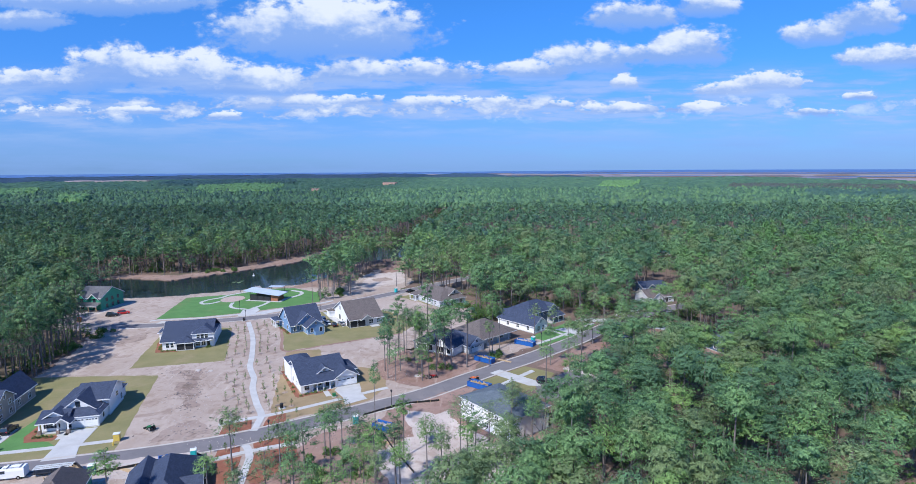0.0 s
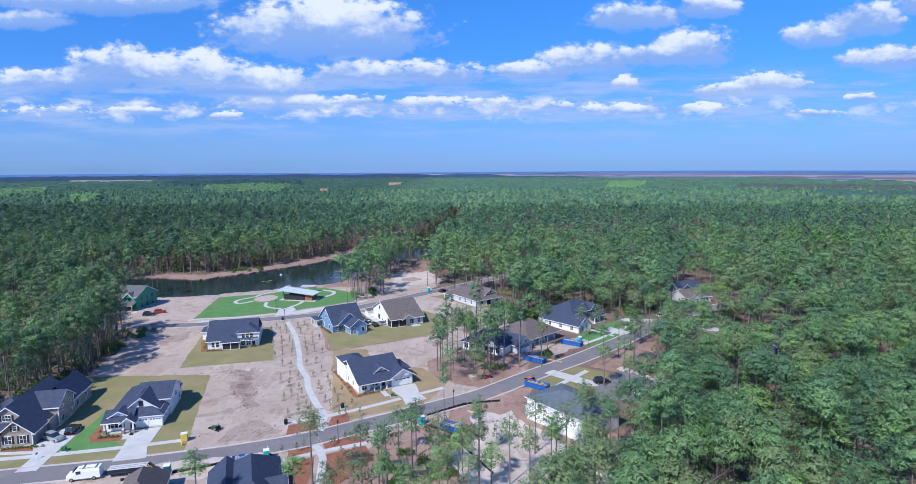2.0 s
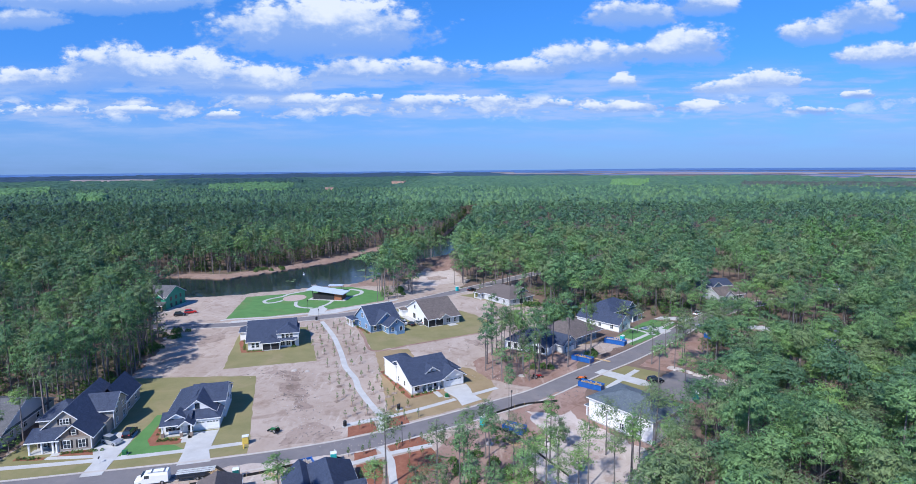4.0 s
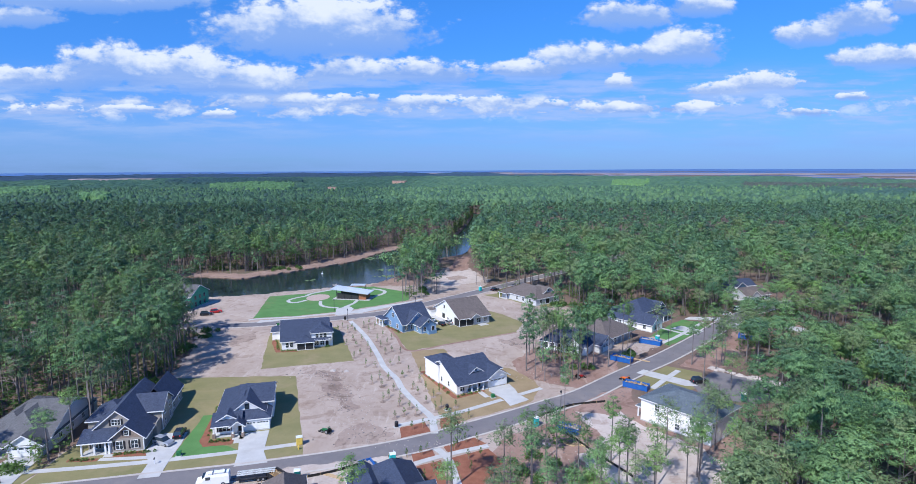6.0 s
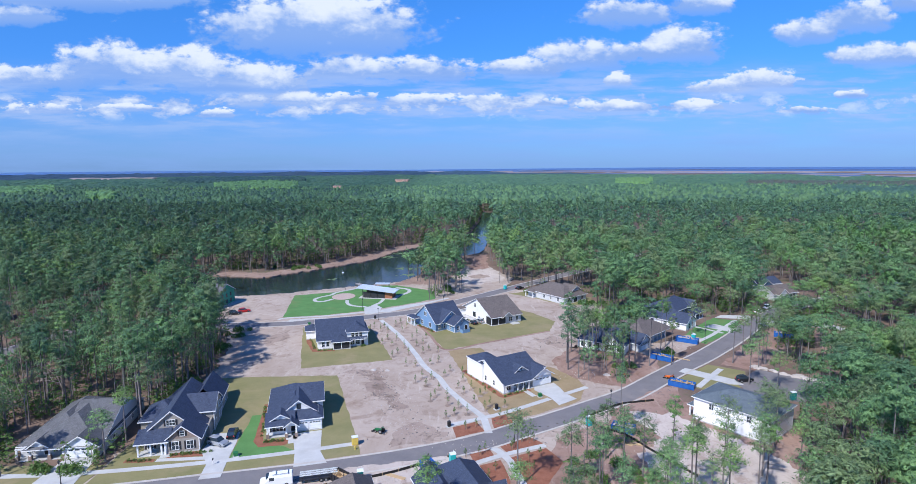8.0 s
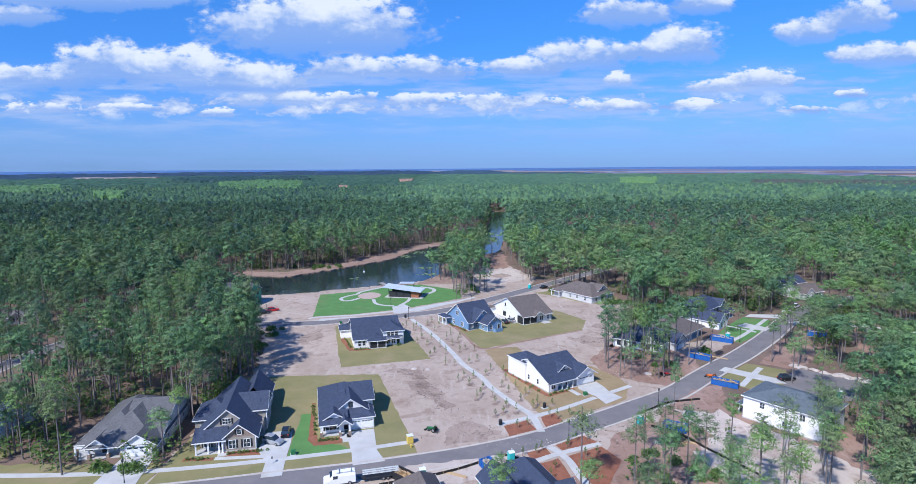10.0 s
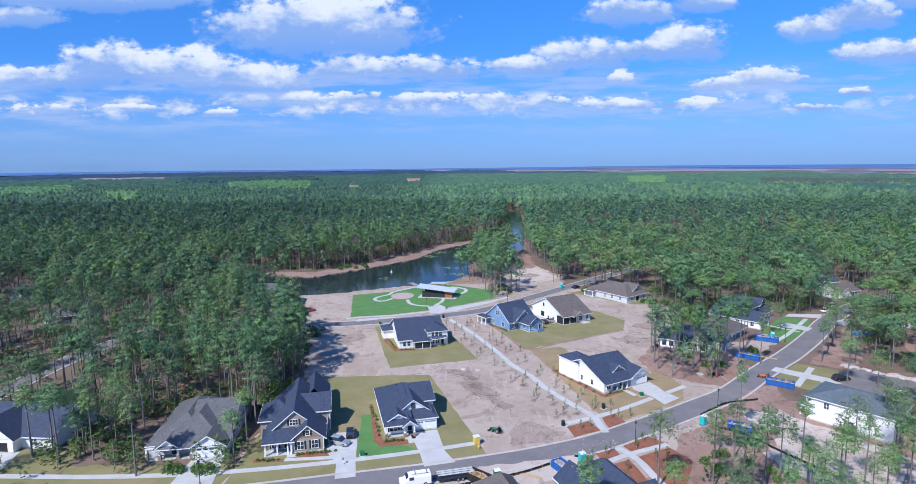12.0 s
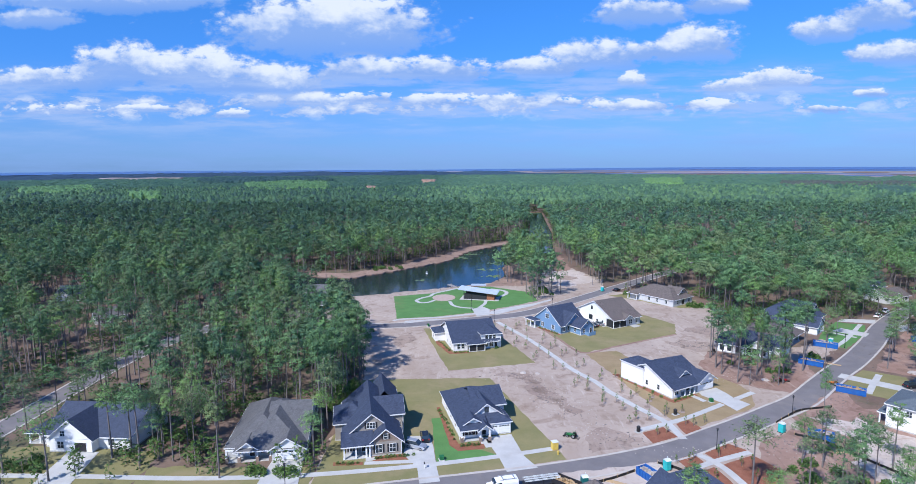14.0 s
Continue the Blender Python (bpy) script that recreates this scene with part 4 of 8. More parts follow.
def pine_shape(seed, h, crown, base, clumps, tufts, size, clump, sides, limbs):
    """Trunk and crown of one pine as arrays: (verts, faces) twice. Needle tufts are small blades round the limb ends."""
    g = np.random.default_rng(seed)
    lean = g.normal(0, 0.012, 2) * h
    levels = 6 if sides > 4 else 3
    tv, tf = [], []
    r0 = 0.0066 * h + 0.035
    for k in range(levels):
        u = k / (levels - 1)
        r = r0 * (1 - u) ** 0.8 + 0.03 + (0.12 * r0 if k == 0 else 0)
        c = lean * u * u
        for i in range(sides):
            a = 2 * np.pi * i / sides
            tv.append((c[0] + r * np.cos(a), c[1] + r * np.sin(a), u * h * 0.97 - (0.3 if k == 0 else 0)))
    for k in range(levels - 1):
        for i in range(sides):
            j = (i + 1) % sides
            a, b, c, d = k * sides + i, k * sides + j, (k + 1) * sides + j, (k + 1) * sides + i
            tf += [(a, b, c), (a, c, d)]
    cv, cf, cn = [], [], []
    heart = np.array([0, 0, h * (base * 0.6 + 0.4)])
    for k in range(clumps):
        u = (k + g.random()) / clumps
        z = h * (base + (1.0 - base) * (0.04 + 0.96 * u))
        wide = crown * (np.sin(np.pi * min(1.0, 0.16 + 0.80 * u)) ** 0.8) * (0.9 + 0.25 * np.sin(seed + 9 * u))
        a = k * 2.4 + g.random() * 2.0
        rr = wide * (0.25 + 0.75 * np.sqrt(g.random())) if u < 0.95 else 0.1 * crown
        uu = z / h
        c = np.array([lean[0] * uu * uu + rr * np.cos(a), lean[1] * uu * uu + rr * np.sin(a), z + 0.12 * rr])
        if limbs and u < 0.9 and k % 2 == 0:
            p0 = np.array([lean[0] * uu * uu, lean[1] * uu * uu, z - 0.30 * rr])
            w = 0.035 + 0.01 * rr
            q = len(tv)
            side = np.array([-np.sin(a), np.cos(a), 0]) * w
            tv += [tuple(p0 + side), tuple(p0 - side), tuple(p0 + (0, 0, 2 * w)), tuple(c)]
            tf += [(q, q + 1, q + 3), (q + 1, q + 2, q + 3), (q + 2, q, q + 3)]
        rad = clump * (0.7 + 0.6 * g.random())
        for i in range(tufts):
            d = g.normal(0, 1, 3)
            d /= np.linalg.norm(d) + 1e-9
            p = c + d * rad * (0.35 + 0.7 * g.random()) * np.array([1, 1, 0.75])
            s = size * (0.65 + 0.7 * g.random())
            e1 = g.normal(0, 1, 3) + d * 0.6
            e1 /= np.linalg.norm(e1)
            e2 = np.cross(e1, g.normal(0, 1, 3))
            e2 /= np.linalg.norm(e2) + 1e-9
            out_ = (p - heart) * np.array([1, 1, 0.8])
            out_ = 0.7 * out_ / (np.linalg.norm(out_) + 1e-9) + 0.45 * d + np.array([0, 0, 0.2]) + g.normal(0, 0.15, 3)
            out_ /= np.linalg.norm(out_) + 1e-9
            e1 = e1 - 0.6 * np.dot(e1, out_) * out_
            e2 = e2 - 0.6 * np.dot(e2, out_) * out_
            e1, e2 = e1 / (np.linalg.norm(e1) + 1e-9), e2 / (np.linalg.norm(e2) + 1e-9)
            if np.dot(np.cross(e1, e2), out_) < 0:
                e2 = -e2
            q = len(cv)
            cn += [out_] * (4 if limbs else 3)
            if limbs:
                cv += [p - e1 * s * 0.55 - e2 * s * 0.11, p + e1 * s * 0.5 - e2 * s * 0.16, p + e1 * s * 0.55 + e2 * s * 0.16, p - e1 * s * 0.5 + e2 * s * 0.11]
                cf += [(q, q + 1, q + 2), (q, q + 2, q + 3)]
            else:
                cv += [p - e1 * s * 0.7, p + e1 * s * 0.5 - e2 * s * 0.36, p + e1 * s * 0.5 + e2 * s * 0.36]
                cf += [(q, q + 1, q + 2)]
    return (np.array(tv, float), np.array(tf, int)), (np.array(cv, float), np.array(cf, int), np.array(cn, float))


def plume_shape(seed, h, crown, base, clumps, per, size, sides, open_=0.35, spread=1.0):
    """A feathery pine crown: small blades gathered in soft clumps over an uneven dome, thinner below and inside."""
    g = np.random.default_rng(seed)
    (tv, tf), _ = pine_shape(seed, h, crown, base, 1, 1, 0.1, 0.1, sides, False)
    tall = h * (1 - base)
    axes = np.array([crown, crown, tall * 0.5])
    heart = np.array([0, 0, h - tall * 0.5])
    vs, ns = [], []
    for i in range(clumps):
        zc = 1 - 1.55 * (i + 0.5) / clumps
        a = i * 2.39996 + g.random() * 0.8
        rr = np.sqrt(max(0.0, 1 - zc * zc))
        way_ = np.array([rr * np.cos(a), rr * np.sin(a), zc])
        reach = g.uniform(0.42, 0.98) if i else 0.8
        c = heart + way_ * axes * reach
        rad = crown * g.uniform(0.26, 0.48) * spread
        n_ = max(3, int(per * g.uniform(0.75, 1.25)))
        d = g.normal(0, 1, (n_, 3))
        d /= np.linalg.norm(d, axis=1)[:, None]
        d[:, 2] = np.where((d[:, 2] < 0) & (g.random(n_) < 0.5), -d[:, 2], d[:, 2])
        p = c + d * np.array([1.12, 1.12, 0.72]) * rad * g.uniform(open_, 1.1, (n_, 1))
        out_ = 0.90 * (p - heart) / axes + 0.46 * d + np.array([0, 0, 0.22]) + g.normal(0, 0.13, (n_, 3))
        out_ /= np.linalg.norm(out_, axis=1)[:, None]
        e1 = g.normal(0, 1, (n_, 3))
        e1 -= 0.75 * np.sum(e1 * out_, 1)[:, None] * out_
        e1 /= np.linalg.norm(e1, axis=1)[:, None]
        e2 = np.cross(out_, e1)
        e2 /= np.linalg.norm(e2, axis=1)[:, None]
        sz = size * g.uniform(0.65, 1.65, (n_, 1))
        k = g.uniform(0.13, 0.27, (n_, 1))
        vs.append(np.stack([p - e1 * sz * 0.7, p + e1 * sz * 0.5 - e2 * sz * k, p + e1 * sz * 0.5 + e2 * sz * k], 1).reshape(-1, 3))
        ns.append(np.repeat(out_, 3, 0))
    v = np.concatenate(vs)
    return (tv, tf), (v, np.arange(len(v)).reshape(-1, 3), np.concatenate(ns))


def raw_mesh(name, v, tri, mats, index=None, normals=None):
    me = bpy.data.meshes.new(name)
    me.vertices.add(len(v))
    me.vertices.foreach_set("co", np.asarray(v, np.float32).ravel())
    me.loops.add(len(tri) * 3)
    me.loops.foreach_set("vertex_index", np.asarray(tri, np.int32).ravel())
    me.polygons.add(len(tri))
    me.polygons.foreach_set("loop_start", np.arange(0, len(tri) * 3, 3, dtype=np.int32))
    for m in mats:
        me.materials.append(M[m])
    if index is not None:
        me.polygons.foreach_set("material_index", np.asarray(index, np.int32))
    me.update(calc_edges=True)
    if normals is not None:
        me.polygons.foreach_set("use_smooth", np.ones(len(tri), bool))
        me.normals_split_custom_set_from_vertices(np.asarray(normals, np.float32))
    return me


TONES = {1: (1.0,), 4: (0.44, 0.10, 0.24, 0.22)}
PINES = ["bark", "needles", "needles_lime", "needles_olive", "needles_dark"]


def stand(name, sites, shapes, mats, label, category):
    """Many trees of a stand joined into one mesh. sites: x, y, height scale, width scale."""
    vs, fs, ix, ns, off = [], [], [], [], 0
    for x, y, sh, sw in sites:
        (tv, tf), (cv, cf, cn) = shapes[int(rng.integers(len(shapes)))]
        a = rng.random() * 2 * np.pi
        c, s = np.cos(a), np.sin(a)
        tone = 1 + int(rng.choice(len(mats) - 1, p=TONES[len(mats) - 1]))
        for (v, fc), k in (((tv, tf), 0), ((cv, cf), 1)):
            if not len(v):
                continue
            q = np.empty_like(v)
            q[:, 0] = (c * v[:, 0] - s * v[:, 1]) * sw + x
            q[:, 1] = (s * v[:, 0] + c * v[:, 1]) * sw + y
            q[:, 2] = v[:, 2] * sh
            m = np.zeros_like(v)
            if k:
                m[:, 0] = c * cn[:, 0] - s * cn[:, 1]
                m[:, 1] = s * cn[:, 0] + c * cn[:, 1]
                m[:, 2] = cn[:, 2]
            else:
                m[:, 0], m[:, 1], m[:, 2] = q[:, 0] - x, q[:, 1] - y, 0.01
                m /= np.linalg.norm(m, axis=1)[:, None]
            ns.append(m)
            vs.append(q)
            fs.append(fc + off)
            ix.append(np.full(len(fc), tone if k else 0))
            off += len(v)
    me = raw_mesh(name, np.concatenate(vs), np.concatenate(fs), mats, np.concatenate(ix), np.concatenate(ns))
    return tagged(new(name, me), label, category, kind="stuff")


CANAL_E = [(-6, 760), (0, 720), (-11, 600), (-20, 500), (-29, 440), (-34, 400), (-38, 380)]
# plots with houses in the woods: x, y, radius kept free of trunks
PLOTS = [(84, 178, 9), (82, 204, 9), (83, 233, 10), (60, 214, 7), (72, 193, 7), (75, 163, 6), (74, 220, 6), (112, 313, 8), (-186, 153, 5), (-138.5, 125, 13), (-180, 126, 13), (-268, 238, 12), (-258, 220, 9), (-250, 206, 8), (-241, 204, 7), (-232, 191, 6), (-160, 246, 13), (-272, 262, 14), (10, 130, 15), (-1, 190, 9), (12, 196, 12), (31, 212, 11), (22, 206, 7), (90, 246, 11), (92, 182, 9), (140, 384, 12),
         (-118, 128, 11), (-8, 250, 16), (20, 178, 9), (55, 200, 8), (92, 268, 9), (30, 160, 8), (-265, 170, 10), (-235, 215, 8), (150, 255, 9)]
GROVE_A = [(-22, 160), (-12, 152), (-9, 157), (-12, 168), (-15, 176), (-19, 178)]          # tall pines beside the black-roofed house
GROVE_B = [(-70, 246), (-58, 250), (-50, 262), (-48, 292), (-64, 296), (-68, 270)]      # pines beside the pond
HOUSE_YARDS = [(-8, 176), (6, 166), (16, 170), (38, 194), (52, 214), (42, 228), (24, 232), (14, 217), (2, 210), (-8, 198)]   # open ground round the brown and slate houses
SAND_SPOT = [(-54, 270), (-34, 274), (-30, 300), (-32, 345), (-44, 374), (-49, 340), (-54, 300)]
SPIT = [(-71, 300), (-60, 300), (-50, 340), (-50, 368), (-62, 362), (-72, 345)]        # pines on the spit
SPARSE_S = [(-40, 62), (-36, 108), (-16, 126), (-4, 118), (8, 110), (2, 98), (-6, 84), (-10, 62)]   # thinned pines on the sandy lot
RIGHT_LOTS = [(0, 184), (14, 160), (30, 158), (66, 200), (110, 232), (110, 262), (60, 246), (34, 238), (6, 214)]
EAST_LOT = [(-8, 142), (6, 138), (20, 124), (32, 138), (46, 144), (50, 158), (40, 166), (52, 186), (62, 206), (44, 196), (22, 174), (0, 154)]   # cleared lots along the street
EAST_THIN = [(50, 144), (96, 160), (104, 216), (70, 222), (62, 206), (40, 166)]        # young thin trees round half hidden houses


def wood_here(x, y):
    """How thickly pines stand: 0 none, 1 closed wood."""
    if inside(x, y, POND) or inside(x, y, BANK) or (y > 360 and near_line(x, y, CANAL_N[7:], 3.0 if y < 470 else 1.5)) or (y > 376 and near_line(x, y, CANAL_E, 2.5 if y < 440 else 1.0)):
        return 0.0
    if 320 < y < 372 and near_line(x, y, [(-46, 320), (-33, 372)], 4.0):
        return 0.0
    for px_, py_, r in PLOTS:
        if (x - px_) ** 2 + (y - py_) ** 2 < r * r:
            return 0.0
    if y < 270 and near_line(x, y, FRONT_ROAD, 5.5 if x < 56 else 3.8):
        return 0.0
    if near_line(x, y, WEST_ROAD, 7.0):
        return 0.0
    if y > 200 and near_line(x, y, PARK_ROAD, 6.0):
        return 0.0
    if inside(x, y, GROVE_A):
        return 0.85
    if inside(x, y, HOUSE_YARDS):
        return 0.0
    if inside(x, y, SAND_SPOT):
        return 0.0
    if inside(x, y, GROVE_B):
        return 0.8
    if inside(x, y, SPIT):
        return 0.75
    if inside(x, y, CLEARING):
        return 0.0
    if inside(x, y, SPARSE_S):
        return 0.10
    if inside(x, y, SITE_SOUTH):
        return 0.0
    if -150 < x < -40 and y < 102:
        return 0.0
    if inside(x, y, EAST_LOT):
        return 0.03
    if inside(x, y, RIGHT_LOTS):
        back = 0.71 * (y - 173) - 0.70 * (x - 22)
        return 0.75 if x > 54 else 0.06 if back < 14 else 0.95
    if inside(x, y, EAST_THIN):
        return 0.68
    if ((x - 215) / 34) ** 2 + ((y - 350) / 46) ** 2 < 1 or ((x - 120) / 12) ** 2 + ((y - 285) / 16) ** 2 < 1:
        return 0.35
    if x < -126 and y < 126:
        return 0.18 if y < 112 else 0.6
    if -230 < x < -140 and y < 205:
        return 0.95 if x > -200 else 0.55
    if -12 < x < 22 and 100 < y < 140 and y > 96 + (x + 4) * 0.9:
        return 0.42 if y < 121 else 0.15
    if -52 < x < -34 and y < 112:
        return 0.0
    return 1.0


near_sites, mid_sites, far_sites, broad_sites = [], [], [], []
cell = 4.6
y = 58.0
while y < 700:
    c = cell * (1.06 if y < 240 else 1.12 if y < 420 else 1.25)
    half = 0.83 * y + 12
    x = -100 - half
    while x < 4 + half:
        jx, jy = x + rng.uniform(-0.48, 0.48) * c, y + rng.uniform(-0.48, 0.48) * c
        k = wood_here(jx, jy)
        x += c
        broad = k >= 1.0 and jx > -4
        if rng.random() > k * (0.60 if broad else 0.92) or jy > 640 + 60 * rng.random():
            continue
        size = (jx, jy, rng.normal(0.96, 0.13) * (0.78 if inside(jx, jy, EAST_THIN) else 0.72 if -45 < jx < -8 and jy < 127 else 1.0), rng.uniform(0.78, 1.25) * (1.08 if broad else 1.12 if k >= 1.0 and jy > 200 else 1.0))
        if broad and jy < 165:
            broad_sites.append(size)
        elif jy < 128 or inside(jx, jy, GROVE_A):
            near_sites.append(size)
        elif jy < 235:
            mid_sites.append(size)
        else:
            far_sites.append(size)
    y += c
near_sites += [(-44.4, 101.6, 0.86, 1.15), (-19.5, 121.5, 1.0, 0.62), (9, 166, 0.9, 0.8), (10.8, 179.5, 1.0, 0.85), (13.4, 182.6, 0.95, 0.8), (26.5, 193.0, 0.8, 0.8), (34, 199.4, 0.85, 0.8), (-60.4, 88.6, 0.80, 1.1), (-45.2, 92.5, 0.62, 0.95)]
for x, y in ((-34.5, 91.8), (-34.7, 100.7), (-29.7, 99.6), (-25.0, 100.9), (-19.6, 92.8), (-18.3, 98.2), (-28.8, 88.0), (-25.0, 85.6), (-21.0, 86.0), (-14.4, 88.8), (-12.4, 99.3), (-10.6, 90.7), (-3.4, 94.8), (1.3, 100.4), (3.2, 88.7), (8.1, 94.7),
             (-20.1, 104.6), (-30.5, 95.0), (-6.5, 101.0), (-15.5, 94.0), (-37.6, 86.0), (28, 167), (35, 175), (41, 182), (38, 169), (46, 188), (52, 197), (56, 189), (33, 162), (60, 201), (49, 180), (58, 195)):
    near_sites.append((x, y, rng.uniform(0.74, 0.92), rng.uniform(0.82, 1.08)))
for _ in range(60):
    x, y = rng.uniform(-72, -48), rng.uniform(262, 372)
    if (inside(x, y, SPIT) or (y > 270 and inside(x, y, GROVE_B))) and not inside(x, y, SAND_SPOT) and not inside(x, y, POND) and not near_line(x, y, PARK_ROAD, 5.0):
        far_sites.append((x, y, rng.uniform(0.9, 1.1), rng.uniform(0.9, 1.2)))
for k in range(16):
    far_sites.append((-31 + 10 * k / 15 + rng.uniform(0, 4), 384 + 6 * k + rng.uniform(-2, 2), rng.uniform(0.9, 1.1), rng.uniform(1.0, 1.2)))
for _ in range(16):
    x, y = rng.uniform(-23, -4), rng.uniform(151, 182)
    if inside(x, y, GROVE_A):
        near_sites.append((x, y, rng.uniform(0.85, 1.1), rng.uniform(0.6, 0.8)))
for x, y in ((0, 113), (6, 110), (15, 110), (3, 105), (12, 121), (11, 115), (24, 108), (27, 117), (31, 126), (20, 101), (17, 124), (9, 103), (-12, 111), (19, 118), (24, 150), (30, 147), (47, 165), (50, 172), (44, 160), (55, 180)):
    near_sites.append((x, y, rng.uniform(0.7, 0.9), rng.uniform(0.85, 1.1)))
for x, y in ((-160, 115), (-157, 121), (-164, 120), (-127.5, 121), (-155, 130)):
    near_sites.append((x, y, rng.uniform(0.6, 0.95), rng.uniform(0.9, 1.15)))
for (ax, ay), (bx, by), k in (((-127, 128), (-126, 160), 10), ((-126, 160), (-133, 186), 12), ((-133, 186), (-141, 206), 10), ((-160, 210), (-174, 232), 8)):
    for m in range(k):
        u = (m + rng.random()) / k
        far_sites.append((ax + (bx - ax) * u - rng.uniform(0.5, 6.0), ay + (by - ay) * u + rng.uniform(-2, 2), rng.uniform(1.0, 1.15), rng.uniform(0.95, 1.15)))
mid_sites += [q for q in far_sites if q[1] < 235]
far_sites = [q for q in far_sites if q[1] >= 235]
near_sites.sort(key=lambda s: s[1] + (0 if wood_here(s[0], s[1]) < 0.9 else 60))
things, spill = near_sites[:290], near_sites[290:]

KINDS = ((19, 2.7, 0.50), (20, 2.4, 0.56), (18, 3.0, 0.46), (21, 2.6, 0.58), (16.5, 3.3, 0.38), (19.5, 2.2, 0.62), (15.5, 3.7, 0.28))
SLIM = ((17.5, 2.8, 0.54), (18.5, 2.3, 0.60), (15.5, 3.1, 0.50), (19, 2.5, 0.62), (13.5, 3.1, 0.45), (18, 1.9, 0.62))
NEAR = [(pine_shape(40 + i, h, cr, base, 32, 1, 0.1, 0.8, 7, True)[0], plume_shape(40 + i, h, cr * 1.06, base - 0.10, 24, 44, 0.33, 7, 0.25)[1]) for i, (h, cr, base) in enumerate(SLIM)]
MID = [plume_shape(60 + i, h, cr * 0.98, base - 0.04, 14, 44, 0.45, 4) for i, (h, cr, base) in enumerate(KINDS)]
WIDE = ((17, 3.6, 0.52), (18, 3.2, 0.58), (16, 4.0, 0.48), (18.5, 3.3, 0.56), (15, 3.7, 0.42), (18, 2.9, 0.58), (13.5, 4.1, 0.36))
BROAD = [plume_shape(70 + i, h, cr, base, 34, 48, 0.42, 5, 0.45, 0.80) for i, (h, cr, base) in enumerate(WIDE)]
BROAD_MID = [plume_shape(77 + i, h, cr * 1.05, base, 20, 40, 0.52, 4, 0.45, 0.85) for i, (h, cr, base) in enumerate(WIDE)]
FAR = [plume_shape(80 + i, h, cr * 1.15, base - 0.04, 11, 17, 0.90, 3) for i, (h, cr, base) in enumerate(KINDS)]
FAR_BROAD = [plume_shape(87 + i, h, cr * 1.15, base - 0.02, 13, 20, 0.90, 3) for i, (h, cr, base) in enumerate(WIDE)]
FEATHER = [plume_shape(103 + i, h, cr * 1.15, base * 0.5 + 0.4, 7, 7, 1.5, 3) for i, (h, cr, base) in enumerate(KINDS)]


def mound_shape(seed, h, crown, base, k):
    """A far pine seen from above: an uneven rounded crown."""
    g = np.random.default_rng(seed)
    v, fc = [(0, 0, h)], []
    levels = ((0.55, 0.86), (1.0, 0.45), (0.6, 0.0)) if k > 4 else ((0.8, 0.6), (0.8, 0.05))
    z0 = base * h
    for rr, zz in levels:
        for i in range(k):
            a = 2 * np.pi * (i + 0.5 * g.random()) / k
            r = crown * rr * (0.75 + 0.5 * g.random())
            v.append((r * np.cos(a), r * np.sin(a), z0 + (h - z0) * (zz + 0.22 * (g.random() - 0.5))))
    for i in range(k):
        fc.append((0, 1 + i, 1 + (i + 1) % k))
        for L in range(len(levels) - 1):
            a, b = 1 + L * k + i, 1 + L * k + (i + 1) % k
            fc += [(a, a + k, b), (b, a + k, b + k)]
    v = np.array(v, float)
    heart = np.array([0, 0, z0 + (h - z0) * 0.35])
    nn = v - heart + g.normal(0, 0.14 * crown, v.shape) + np.array([0, 0, 1.0 * crown])
    nn /= np.linalg.norm(nn, axis=1)[:, None]
    return (np.zeros((0, 3)), np.zeros((0, 3), int)), (v, np.array(fc, int), nn)


FARTHEST = [mound_shape(110 + i, h - 1, cr * 1.35, base * 0.3 + 0.60, 4) for i, (h, cr, base) in enumerate(KINDS)]

LABELS = ["tall slender pine with a bare trunk and green crown", "tall pine with a high sparse crown", "broad-crowned young green pine", "tall straight pine with a tufted crown", "bushy green pine with low limbs", "thin pine with a small high crown"]
protos = []
for i, (tr, cr) in enumerate(NEAR):
    t_me = raw_mesh("trunk", *tr, ["bark"])
    protos.append([(t_me, raw_mesh("crown", cr[0], cr[1], [m], None, cr[2])) for m in ("needles", "needles_lime", "needles_olive")])
for k, (x, y, sh, sw) in enumerate(things):
    i = int(rng.integers(len(protos)))
    tree = thing("pine_tree", LABELS[i], "tree", "pines among the lots", at=pose(x, y, 0, 0, 0, rng.uniform(0, 360)) @ Matrix.Diagonal((sw, sw, sh, 1)))
    for nm, me in zip(("trunk", "crown"), protos[i][k % 3]):
        ob = new(nm, me)
        ob.parent = tree
mid_all = spill + mid_sites
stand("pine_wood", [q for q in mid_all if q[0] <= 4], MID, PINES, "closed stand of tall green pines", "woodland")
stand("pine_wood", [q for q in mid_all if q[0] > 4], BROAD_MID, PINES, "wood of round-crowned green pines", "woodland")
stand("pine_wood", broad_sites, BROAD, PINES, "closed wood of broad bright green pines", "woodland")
haze_sites = []
y = 640.0
while y < 1180:
    c = 6.1 + (y - 700) * 0.004
    half = 0.86 * y + 10
    x = -100 - half
    while x < 4 + half:
        if y > 700 or rng.random() < (y - 640) / 60:
            haze_sites.append((x + rng.uniform(-0.5, 0.5) * c, y + rng.uniform(-0.5, 0.5) * c, rng.normal(0.98, 0.08), rng.uniform(0.70, 1.15)))
        x += c
    y += c
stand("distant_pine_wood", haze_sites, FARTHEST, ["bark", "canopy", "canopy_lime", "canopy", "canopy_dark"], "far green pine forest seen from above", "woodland")
